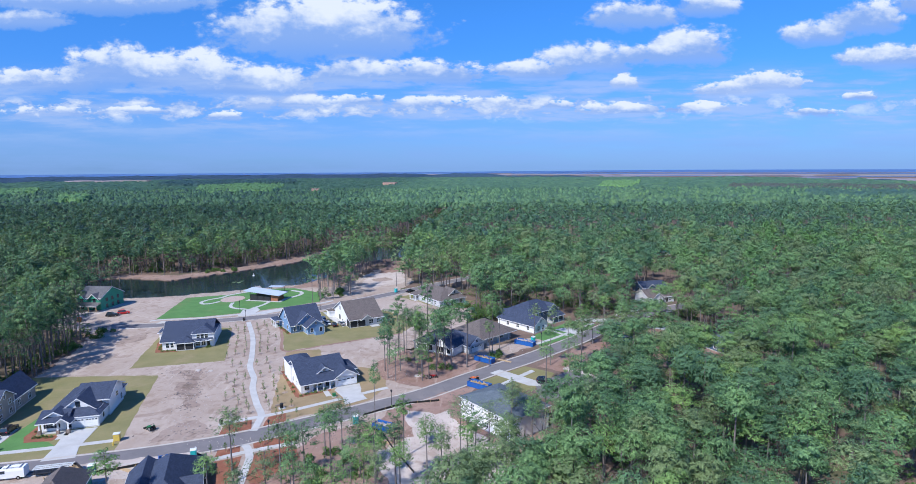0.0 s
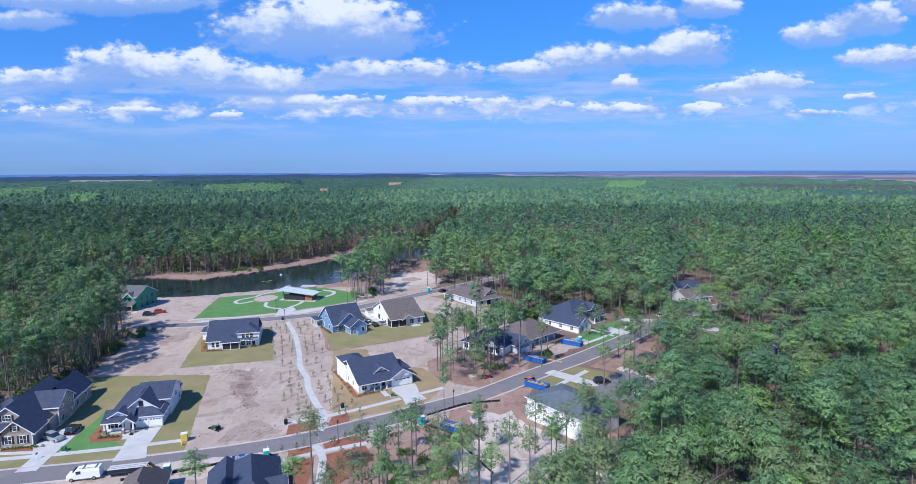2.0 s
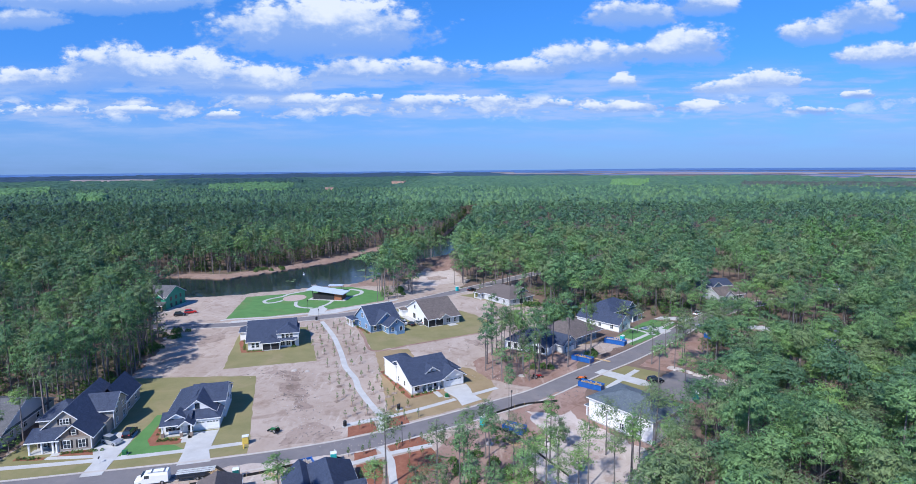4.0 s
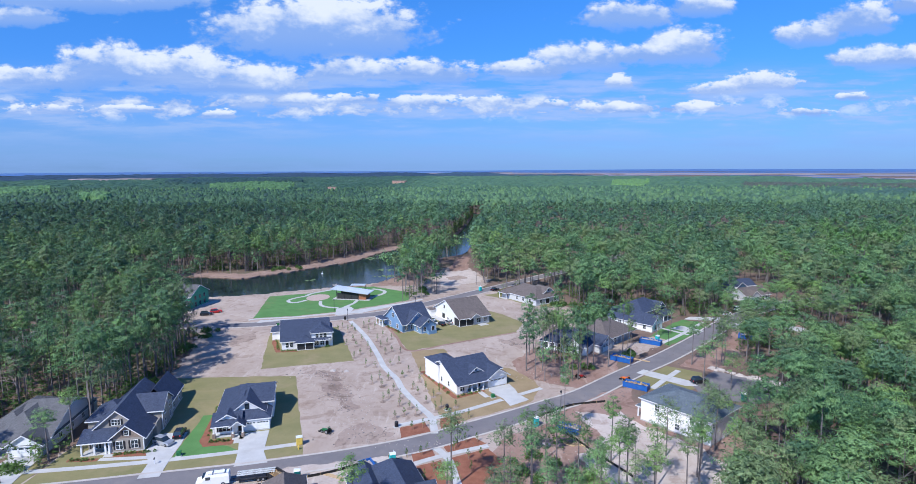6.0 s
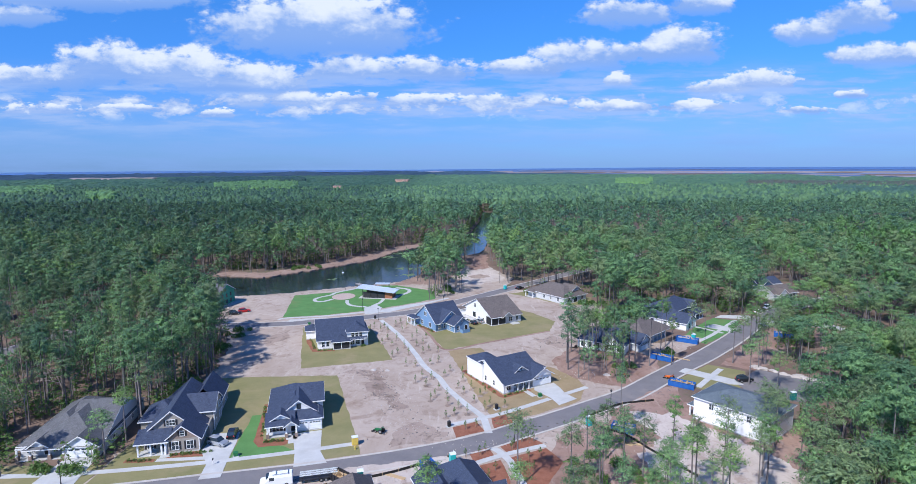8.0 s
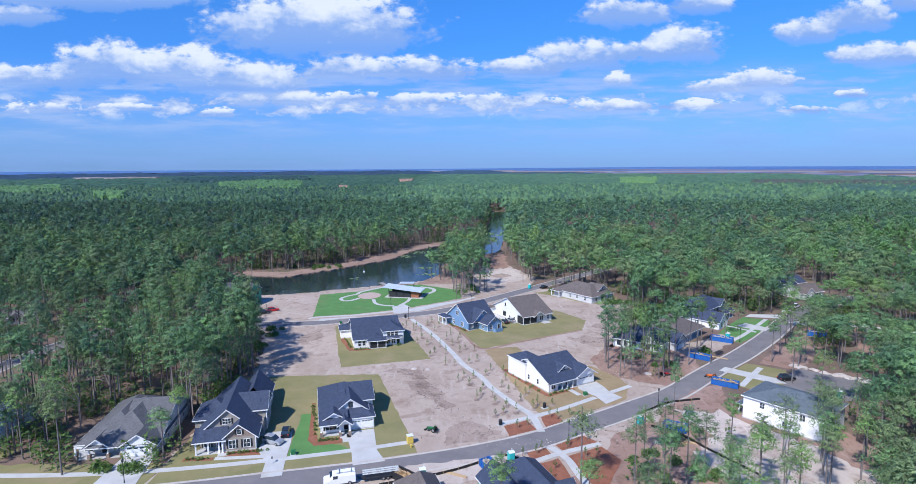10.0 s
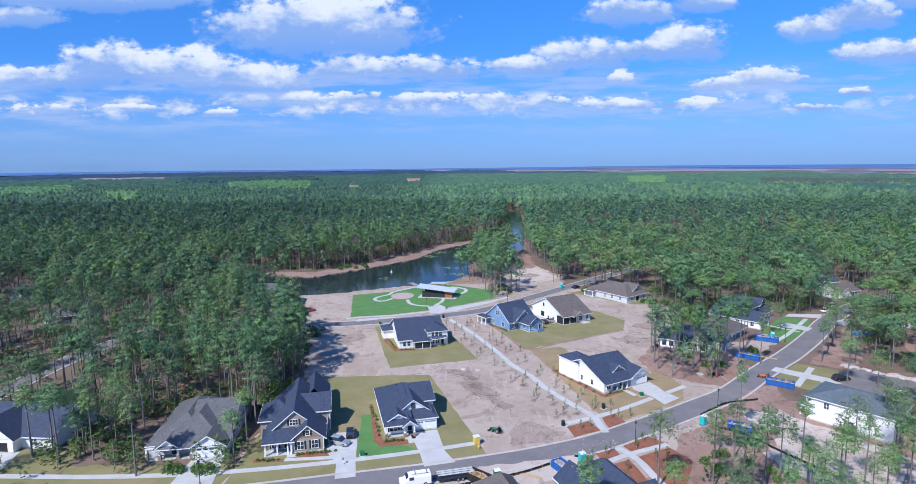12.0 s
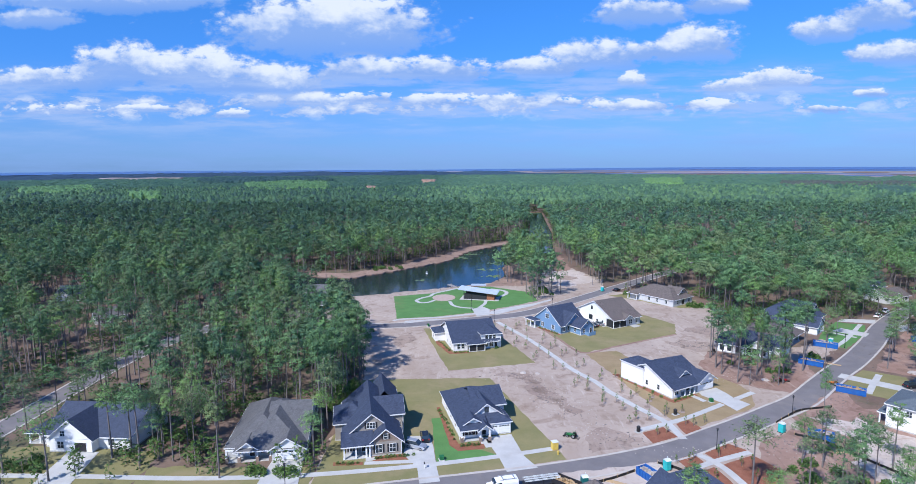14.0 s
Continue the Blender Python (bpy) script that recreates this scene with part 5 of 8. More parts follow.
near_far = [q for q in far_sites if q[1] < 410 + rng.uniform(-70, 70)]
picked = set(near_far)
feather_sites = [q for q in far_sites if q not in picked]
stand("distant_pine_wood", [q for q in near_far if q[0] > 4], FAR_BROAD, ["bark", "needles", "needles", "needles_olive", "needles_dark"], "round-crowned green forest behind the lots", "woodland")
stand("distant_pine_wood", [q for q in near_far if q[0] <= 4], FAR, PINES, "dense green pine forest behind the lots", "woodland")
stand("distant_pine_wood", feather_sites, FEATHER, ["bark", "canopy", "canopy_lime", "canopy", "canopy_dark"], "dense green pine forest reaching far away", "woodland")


def bare_shape(seed, h):
    """A leafless hardwood: forking limbs with fine twigs."""
    g = np.random.default_rng(seed)
    tv, tf = [], []

    def limb(p, d, ln, r, depth):
        e = p + d * ln
        side = np.cross(d, (0.3, 0.9, 0.2))
        side /= np.linalg.norm(side) + 1e-9
        up = np.cross(d, side)
        q = len(tv)
        for o, rr in ((p, r), (e, r * 0.6)):
            for k in range(3):
                a = k * 2.094
                tv.append(o + rr * (np.cos(a) * side + np.sin(a) * up))
        for k in range(3):
            m = (k + 1) % 3
            tf.extend([(q + k, q + m, q + 3 + m), (q + k, q + 3 + m, q + 3 + k)])
        if depth:
            for _ in range(4 if depth > 1 else 5):
                nd = d + g.normal(0, 0.55, 3) + np.array([0, 0, 0.15])
                nd /= np.linalg.norm(nd)
                limb(p + d * ln * (0.55 + 0.45 * g.random()), nd, ln * (0.5 + 0.25 * g.random()), r * 0.5, depth - 1)

    limb(np.array([0.0, 0, -0.2]), np.array([0.0, 0, 1]), h * 0.42, 0.16, 3)
    v = np.array(tv)
    return (v, np.array(tf, int)), (np.zeros((0, 3)), np.zeros((0, 3), int), np.zeros((0, 3)))


BARE = [bare_shape(130 + i, 15 + i) for i in range(3)]
ROUND = [pine_shape(150 + i, 14 + i, 4.0, 0.25, 44, 9, 0.8, 0.7, 4, False) for i in range(3)]
bare_sites, spring_sites = [], []
for cx, cy, rx, ry, nb, ns_ in ((218, 348, 34, 44, 50, 60), (150, 285, 22, 16, 16, 4), (120, 285, 12, 16, 14, 3), (262, 420, 50, 30, 8, 26), (110, 215, 18, 14, 8, 2), (-150, 345, 50, 12, 22, 0), (-60, 250, 8, 20, 3, 0), (300, 330, 30, 30, 12, 16), (60, 330, 60, 40, 6, 4), (-240, 220, 50, 40, 16, 3), (180, 150, 40, 30, 6, 2), (-135, 180, 3, 26, 8, 1), (-180, 165, 50, 40, 34, 0), (0, 95, 24, 20, 8, 0)):
    for lst, k in ((bare_sites, nb), (spring_sites, ns_)):
        for _ in range(k):
            x, y = cx + rng.normal(0, rx * 0.6), cy + rng.normal(0, ry * 0.6)
            if wood_here(x, y) > 0.2:
                lst.append((x, y, rng.uniform(1.0, 1.35), rng.uniform(0.95, 1.3)))
low_sites = []
for (ax, ay), (bx, by), k in (((-129, 112), (-127, 158), 30), ((-127, 158), (-135, 186), 22), ((-135, 186), (-146, 212), 14), ((-200, 322), (-160, 332), 26), ((-160, 332), (-112, 398), 40), ((-112, 398), (-60, 456), 30), ((-24, 160), (2, 186), 3),
                              ((-66, 256), (-54, 296), 10), ((-30, 274), (6, 250), 14), ((6, 230), (-4, 192), 8), ((-150, 150), (-190, 200), 30), ((-150, 112), (-146, 122), 6), ((-200, 130), (-230, 190), 30), ((24, 100), (24, 150), 14), ((30, 168), (70, 200), 16), ((-190, 104), (-150, 112), 10), ((2, 214), (30, 236), 40), ((30, 236), (74, 250), 50), ((44, 222), (80, 240), 30), ((-4, 262), (40, 250), 40), ((8, 236), (4, 206), 26), ((64, 204), (100, 226), 40), ((48, 178), (84, 196), 40), ((-8, 202), (14, 220), 40), ((14, 220), (44, 236), 60)):
    for _ in range(k):
        u = rng.random()
        x, y = ax + (bx - ax) * u + rng.normal(-1.0, 2.2), ay + (by - ay) * u + rng.normal(0, 2.2)
        if wood_here(x, y) > 0.05:
            low_sites.append((x, y, rng.uniform(0.16, 0.42), rng.uniform(0.35, 0.7)))
for x0, x1, y0, y1, k in ((-232, -128, 108, 205, 420), (-36, 22, 64, 126, 50), (24, 60, 100, 170, 50), (60, 110, 180, 240, 40), (-260, -206, 104, 200, 60), (-23, 4, 152, 182, 3), (-170, -147, 112, 150, 60), (-132, -124, 108, 124, 16), (6, 130, 66, 165, 300)):
    for _ in range(k):
        x, y = rng.uniform(x0, x1), rng.uniform(y0, y1)
        if wood_here(x, y) > 0.05:
            low_sites.append((x, y, rng.uniform(0.14, 0.40), rng.uniform(0.3, 0.65)))
for (ax, ay), (bx, by), k, side in (((-54, 447), (-40, 500), 26, -1), ((-42, 500), (-29, 600), 34, -1), ((-29, 600), (-18, 720), 34, -1), ((-28, 440), (-19, 500), 18, 1), ((-18, 500), (-9, 600), 28, 1), ((-9, 600), (2, 720), 28, 1), ((-6, 722), (-20, 726), 10, 0), ((-190, 324), (-134, 360), 26, -0.3), ((-134, 360), (-97, 430), 30, -0.3), ((-97, 430), (-64, 454), 18, -0.3)):
    for _ in range(k):
        u = rng.random()
        x, y = ax + (bx - ax) * u + side * rng.uniform(0.5, 4.0), ay + (by - ay) * u + rng.normal(0, 1.0)
        if not inside(x, y, POND):
            low_sites.append((x, y, rng.uniform(0.35, 0.8), rng.uniform(0.6, 0.95)))
LOW = [pine_shape(170 + i, 13 + i, 3.4, 0.06, 16, 5, 1.05, 0.8, 3, False) for i in range(3)]
stand("understory", low_sites, LOW, ["greybark", "shrub"], "low bushes and young trees at the wood's edge", "undergrowth")
stand("bare_hardwoods", bare_sites, BARE, ["greybark", "needles"], "leafless grey hardwoods among the pines", "woodland")
stand("spring_hardwoods", spring_sites, ROUND, ["bark", "spring"], "hardwoods in fresh light green leaf", "woodland")
stand("red_maple", [(181, 318, 0.95, 0.9)], ROUND, ["bark", "redbud"], "single reddish budding hardwood", "woodland")


def canopy(name, r0, r1, a0, a1, cols, rws, high, label, mat="canopy", shore=False, ragged_edge=False, lumps=1.0):
    """The roof of the far woods: an uneven sheet of treetops."""
    g = np.random.default_rng(5)
    a = np.radians(np.linspace(a0, a1, cols))
    r = np.geomspace(r0, r1, rws)
    A, R = np.meshgrid(a, r)
    jit = g.uniform(-0.5, 0.5, A.shape)
    A = A + jit * (a[1] - a[0]) * 0.8
    R = R * (1 + g.uniform(-0.4, 0.4, A.shape) * (r[1] / r[0] - 1))
    Xc, Yc = -48 + R * np.sin(A), R * np.cos(A)
    Zc = high + lumps * g.uniform(-3.2, 2.6, A.shape) + 2.0 * np.sin(Xc * 0.011 + 1.3) * np.cos(Yc * 0.008) + 1.5 * np.sin(Xc * 0.037) * np.sin(Yc * 0.029)
    rz = np.array([rise(px_, py_) for px_, py_ in zip(Xc.ravel(), Yc.ravel())]).reshape(Xc.shape) if r1 > 3000 else 0
    Zc = Zc + rz
    if shore:
        # the wood ends along a slanting, ragged shore
        edge = 4150 - np.clip((np.degrees(A) + 2) / 28, 0, 1) * 1600 + 160 * np.sin(A * 40) + 90 * np.sin(A * 97 + 1)
        Zc = np.where(R > edge, rz - 3.0, Zc)
    elif r1 > 2650:
        edge = 3900 - np.clip((np.degrees(A) - 8) / 31, 0, 1) * 1700 + 90 * np.sin(A * 61) + 60 * np.sin(A * 140 + 1)
        Zc = np.where(R > edge, -3.0, Zc)
    if ragged_edge:
        # rounded, broken outline: the wood sinks below the canopy around it
        U2, V2 = np.meshgrid(np.linspace(-1, 1, cols), np.linspace(-1, 1, rws))
        rim = 1.0 - np.maximum(np.abs(U2) ** 2, np.abs(V2) ** 2) + 0.40 * np.sin(A * 230 + R * 0.02) * np.sin(R * 0.017 + 2.0) - 0.12
        Zc = np.where(rim < 0, high - 11.0, Zc)
    Zc[0, :] = 0
    Zc[-1, :] = 0 if r1 < 3000 else Zc[-1, :] - high
    v = np.stack([Xc, Yc, Zc], -1).reshape(-1, 3)
    i, j = np.meshgrid(np.arange(cols - 1), np.arange(rws - 1))
    k = (j * cols + i).ravel()
    tri = np.concatenate([np.stack([k, k + 1, k + cols + 1], -1), np.stack([k, k + cols + 1, k + cols], -1)])
    return tagged(new(name, raw_mesh(name, v, tri, [mat])), label, "woodland", kind="stuff")


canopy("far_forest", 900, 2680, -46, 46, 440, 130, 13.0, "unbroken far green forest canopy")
canopy("far_forest", 2600, 4200, -56, 52, 380, 50, 6.0, "forest coloured haze blue, fading into the distance", "hazecanopy", True)
canopy("far_field", 2420, 2560, -33.8, -27.2, 60, 24, 16.6, "pale open field in the far forest", "marsh", ragged_edge=True, lumps=0.15)
canopy("far_field", 1640, 1730, -6.0, -4.5, 30, 20, 17.0, "pale cleared soil in the far forest", "bank", ragged_edge=True, lumps=0.15)
canopy("far_field", 1115, 1155, -12.3, -11.3, 20, 14, 17.0, "pale cleared soil in the far forest", "bank", ragged_edge=True, lumps=0.15)
canopy("bright_wood", 1120, 1600, -23, -15.2, 60, 40, 19.0, "light green young wood in the far forest", "spring", ragged_edge=True)
canopy("bright_wood", 860, 1100, -33, -30.6, 24, 24, 19.5, "light green young wood in the far forest", "spring", ragged_edge=True)
canopy("bright_wood", 1180, 1560, -40, -35, 40, 30, 19.0, "light green young wood in the far forest", "spring", ragged_edge=True)
canopy("bright_wood", 1330, 1900, 15.6, 19.2, 40, 40, 17.0, "light green young wood in the far forest", "spring", ragged_edge=True)
canopy("dark_wood", 1700, 2200, -27, -14.6, 90, 24, 19.0, "darker patch of canopy in the far forest", "canopy_dark", ragged_edge=True)
canopy("grey_wood", 1290, 1620, 27, 41, 90, 26, 17.5, "grey-brown leafless hardwoods in the far forest", "leafless", ragged_edge=True)
canopy("dark_wood", 1000, 1270, 33, 44, 70, 20, 18.8, "darker patch of canopy in the far forest", "canopy_dark", ragged_edge=True)
# wooded strips in the same canopy colours, with haze blue mixed in
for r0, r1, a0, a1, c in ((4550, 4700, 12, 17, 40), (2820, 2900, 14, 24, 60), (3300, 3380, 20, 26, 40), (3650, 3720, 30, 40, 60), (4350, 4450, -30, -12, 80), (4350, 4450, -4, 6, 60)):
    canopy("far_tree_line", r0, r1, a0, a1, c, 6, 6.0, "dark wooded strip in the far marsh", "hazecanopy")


# ---------------------------------------------------------------- houses
class House:
    """A house in its own frame: x along the front, y towards the back, ground at 0."""

    def __init__(self, label, at, turn, siding, roof, group="houses of the estate", name="house"):
        self.top = thing(name, label, "house", group, at=pose(at[0], at[1], 0.0, 0, 0, turn))
        self.siding, self.roof = siding, roof

    def walls(self, x0, x1, y0, y1, z1, mat=None, z0=-0.2):
        """Outer walls with thickness, standing on a low footing."""
        bm = bmesh.new()
        t = 0.2
        box(bm, x0, x1, y0, y0 + t, z0, z1)
        box(bm, x0, x1, y1 - t, y1, z0, z1)
        box(bm, x0, x0 + t, y0 + t, y1 - t, z0, z1)
        box(bm, x1 - t, x1, y0 + t, y1 - t, z0, z1)
        w_ = part("wall", bm, mat or self.siding, self.top)
        fb = bmesh.new()
        for a, b, c, d in ((x0 - 0.05, x1 + 0.05, y0 - 0.05, y0), (x0 - 0.05, x1 + 0.05, y1, y1 + 0.05), (x0 - 0.05, x0, y0, y1), (x1, x1 + 0.05, y0, y1)):
            box(fb, a, b, c, d, z0, 0.3)
        part("footing", fb, "concrete" if (mat or self.siding) != "wrap" else "kerb", self.top)
        return w_

    def corner_boards(self, x0, x1, y0, y1, z1, z0=0.3):
        for x in (x0, x1):
            for y in (y0, y1):
                part("corner_trim", boxes((x - 0.08, x + 0.08, y - 0.08, y + 0.08, z0, z1)), "trim", self.top)

    def gable(self, x0, x1, y0, y1, ze, zr, axis="x", over=0.45, roof=None, infill=None, ends=(True, True)):
        """A two-slope roof with its gable walls and white rake boards. axis: the way the ridge runs."""
        roof = roof or self.roof
        a0, a1, b0, b1 = (x0, x1, y0, y1) if axis == "x" else (y0, y1, x0, x1)
        mid, run = (b0 + b1) / 2, (b1 - b0) / 2
        slope = (zr - ze) / run
        th = 0.16

        def P3(a, b, z):
            return (a, b, z) if axis == "x" else (b, a, z)

        bm = bmesh.new()
        lo = ze - slope * over
        A0, A1 = a0 - (over if ends[0] else 0), a1 + (over if ends[1] else 0)
        prof = [(b0 - over, lo), (mid, zr), (b1 + over, lo), (b1 + over, lo + th), (mid, zr + th * 1.15), (b0 - over, lo + th)]
        rings = [[bm.verts.new(P3(a, b, z)) for b, z in prof] for a in (A0, A1)]
        for i in range(6):
            j = (i + 1) % 6
            bm.faces.new((rings[0][i], rings[0][j], rings[1][j], rings[1][i]))
        for r in rings:
            bm.faces.new((r[0], r[1], r[4], r[5]))
            bm.faces.new((r[1], r[2], r[3], r[4]))
        bmesh.ops.recalc_face_normals(bm, faces=bm.faces[:])
        r_ = part("roof", bm, roof, self.top)
        # rake and eave boards
        for a, on, s in ((A0, ends[0], -1), (A1, ends[1], 1)):
            if on:
                bm = bmesh.new()
                pts = [(b0 - over, lo - 0.10), (mid, zr - 0.10), (b1 + over, lo - 0.10), (b1 + over, lo + th * 0.8), (mid, zr + th * 0.9), (b0 - over, lo + th * 0.8)]
                vs = [[bm.verts.new(P3(a + k * s, q, z)) for q, z in pts] for k in (0.0, 0.04)]
                for r in vs:
                    bm.faces.new((r[0], r[1], r[4], r[5]))
                    bm.faces.new((r[1], r[2], r[3], r[4]))
                for q in range(6):
                    bm.faces.new((vs[0][q], vs[0][(q + 1) % 6], vs[1][(q + 1) % 6], vs[1][q]))
                bmesh.ops.recalc_face_normals(bm, faces=bm.faces[:])
                part("rake_board", bm, "trim", self.top, "white painted gable edge board")
        for b, s in ((b0 - over, -1), (b1 + over, 1)):
            c0, c1 = sorted((b, b + s * 0.05))
            bm = boxes((A0, A1, c0, c1, lo - 0.12, lo + th * 0.8)) if axis == "x" else boxes((c0, c1, A0, A1, lo - 0.12, lo + th * 0.8))
            part("eave_board", bm, "trim", self.top, "white painted eave board")
        # gable triangles
        for a, on, s in ((a0, ends[0], 1), (a1, ends[1], -1)):
            if on:
                bm = bmesh.new()
                vs = [bm.verts.new(P3(a + k * s, q, z)) for k in (0.0, 0.18) for q, z in ((b0, ze - 0.02), (b1, ze - 0.02), (mid, zr - 0.02))]
                for q in ((0, 1, 2), (5, 4, 3), (0, 3, 4, 1), (1, 4, 5, 2), (2, 5, 3, 0)):
                    bm.faces.new([vs[i] for i in q])
                bmesh.ops.recalc_face_normals(bm, faces=bm.faces[:])
                part("gable", bm, infill or self.siding, self.top)
        return r_

    def hip(self, x0, x1, y0, y1, ze, rise_=None, pitch=0.5, over=0.45, roof=None):
        """A roof with four slopes."""
        roof = roof or self.roof
        X0, X1, Y0, Y1 = x0 - over, x1 + over, y0 - over, y1 + over
        lo = ze - pitch * over
        half = min(X1 - X0, Y1 - Y0) / 2
        zt = lo + (half * pitch if rise_ is None else rise_)
        if X1 - X0 >= Y1 - Y0:
            r0, r1 = (X0 + half, (Y0 + Y1) / 2), (X1 - half, (Y0 + Y1) / 2)
            quads = "x"
        else:
            r0, r1 = ((X0 + X1) / 2, Y0 + half), ((X0 + X1) / 2, Y1 - half)
            quads = "y"
        bm = bmesh.new()
        c = [bm.verts.new(p) for p in ((X0, Y0, lo), (X1, Y0, lo), (X1, Y1, lo), (X0, Y1, lo))]
        u = [bm.verts.new((p.co.x, p.co.y, lo + 0.14)) for p in c]
        p, q = bm.verts.new((*r0, zt + 0.14)), bm.verts.new((*r1, zt + 0.14))
        bm.faces.new(c[::-1])
        for i in range(4):
            bm.faces.new((c[i], c[(i + 1) % 4], u[(i + 1) % 4], u[i]))
        if quads == "x":
            for fc in ((u[0], u[1], q, p), (u[1], u[2], q), (u[2], u[3], p, q), (u[3], u[0], p)):
                bm.faces.new(fc)
        else:
            for fc in ((u[0], u[1], p), (u[1], u[2], q, p), (u[2], u[3], q), (u[3], u[0], p, q)):
                bm.faces.new(fc)
        bmesh.ops.recalc_face_normals(bm, faces=bm.faces[:])
        r_ = part("roof", bm, roof, self.top)
        bm = bmesh.new()
        for a, b, cc, d in ((X0 - 0.05, X1 + 0.05, Y0 - 0.05, Y0), (X0 - 0.05, X1 + 0.05, Y1, Y1 + 0.05), (X0 - 0.05, X0, Y0, Y1), (X1, X1 + 0.05, Y0, Y1)):
            box(bm, a, b, cc, d, lo - 0.1, lo + 0.11)
        part("fascia", bm, "trim", self.top, "white painted roof edge boards")
        return r_

    def shed(self, x0, x1, y0, y1, z0, z1, roof=None, over=0.35):
        """A one-slope roof: height z0 at y0, z1 at y1."""
        s = (z1 - z0) / (y1 - y0)
        bm = bmesh.new()
        vs = [bm.verts.new((x, y, z + k)) for k in (0, 0.14) for x, y, z in ((x0 - over, y0 - over, z0 - s * over), (x1 + over, y0 - over, z0 - s * over), (x1 + over, y1, z1), (x0 - over, y1, z1))]
        for q in ((3, 2, 1, 0), (4, 5, 6, 7), (0, 1, 5, 4), (1, 2, 6, 5), (2, 3, 7, 6), (3, 0, 4, 7)):
            bm.faces.new([vs[i] for i in q])
        part("roof", bm, roof or self.roof, self.top)
        bm = boxes((x0 - over, x1 + over, y0 - over - 0.05, y0 - over, z0 - s * over - 0.12, z0 - s * over + 0.11))
        part("fascia", bm, "trim", self.top, "white painted roof edge boards")

    def opening(self, side, c, z, w_, h, at, kind="window", shutters=False, colour="trim", cols=2):
        """A window or door set into a wall. side: S, N, W or E; c: its middle along the wall; at: the wall's plane."""
        turn = {"S": 0, "E": 90, "N": 180, "W": 270}[side]
        place = {"S": (c, at), "N": (c, at), "W": (at, c), "E": (at, c)}[side]
        ob = new(kind)
        ob.parent = self.top
        ob.empty_display_size = 0.2
        ob.matrix_basis = pose(place[0], place[1], z, 0, 0, turn)
        f = 0.09
        bm = boxes((-w_ / 2 - f, -w_ / 2, -0.07, 0.02, -f, h + f), (w_ / 2, w_ / 2 + f, -0.07, 0.02, -f, h + f), (-w_ / 2, w_ / 2, -0.07, 0.02, h, h + f), (-w_ / 2, w_ / 2, -0.09, 0.02, -f, 0))
        if kind == "window":
            for i in range(1, cols):
                x = -w_ / 2 + w_ * i / cols
                box(bm, x - 0.04, x + 0.04, -0.055, 0.0, 0, h)
            box(bm, -w_ / 2, w_ / 2, -0.05, 0.0, h / 2 - 0.03, h / 2 + 0.03)
        part("frame_trim", bm, colour, ob)
        part("pane" if kind == "window" else "leaf", boxes((-w_ / 2, w_ / 2, -0.035, 0.0, 0, h)), "glass" if kind == "window" else ("trim" if kind == "garage_door" else "dark"), ob)
        if kind == "garage_door":
            bm = bmesh.new()
            for k in range(1, 4):
                box(bm, -w_ / 2, w_ / 2, -0.05, -0.036, h * k / 4 - 0.02, h * k / 4 + 0.02)
            part("panel_line", bm, "palegrey", ob)
            bm = bmesh.new()
            for k in range(4):
                x = -w_ / 2 + w_ * (k + 0.5) / 4
                box(bm, x - w_ * 0.09, x + w_ * 0.09, -0.048, -0.036, h * 0.80, h * 0.93)
            part("pane", bm, "glass", ob)
        if shutters:
            for s in (-1, 1):
                x = s * (w_ / 2 + f + 0.2)
                part("shutter", boxes((x - 0.19, x + 0.19, -0.06, 0.0, -0.05, h + 0.05)), "dark", ob, "dark louvred shutter")
        return ob

    def post(self, x, y, z1, r=0.14, mat="trim", pier=0.0, z0=0.15):
        bm = boxes((x - r, x + r, y - r, y + r, z0 + pier, z1), (x - r - 0.06, x + r + 0.06, y - r - 0.06, y + r + 0.06, z1 - 0.14, z1), (x - r - 0.05, x + r + 0.05, y - r - 0.05, y + r + 0.05, z0 + pier, z0 + pier + 0.14))
        p = part("post", bm, mat, self.top)
        if pier:
            part("pier", boxes((x - 0.32, x + 0.32, y - 0.32, y + 0.32, -0.1, z0 + pier)), "stone", p, "stone pier under the post")

    def slab(self, x0, x1, y0, y1, z1=0.15, mat="concrete", name="porch_floor"):
        part(name, boxes((x0, x1, y0, y1, -0.2, z1), bevel=0.02), mat, self.top)

    def beam(self, x0, x1, y0, y1, z0, z1, mat="trim", name="beam"):
        part(name, boxes((x0, x1, y0, y1, z0, z1)), mat, self.top)


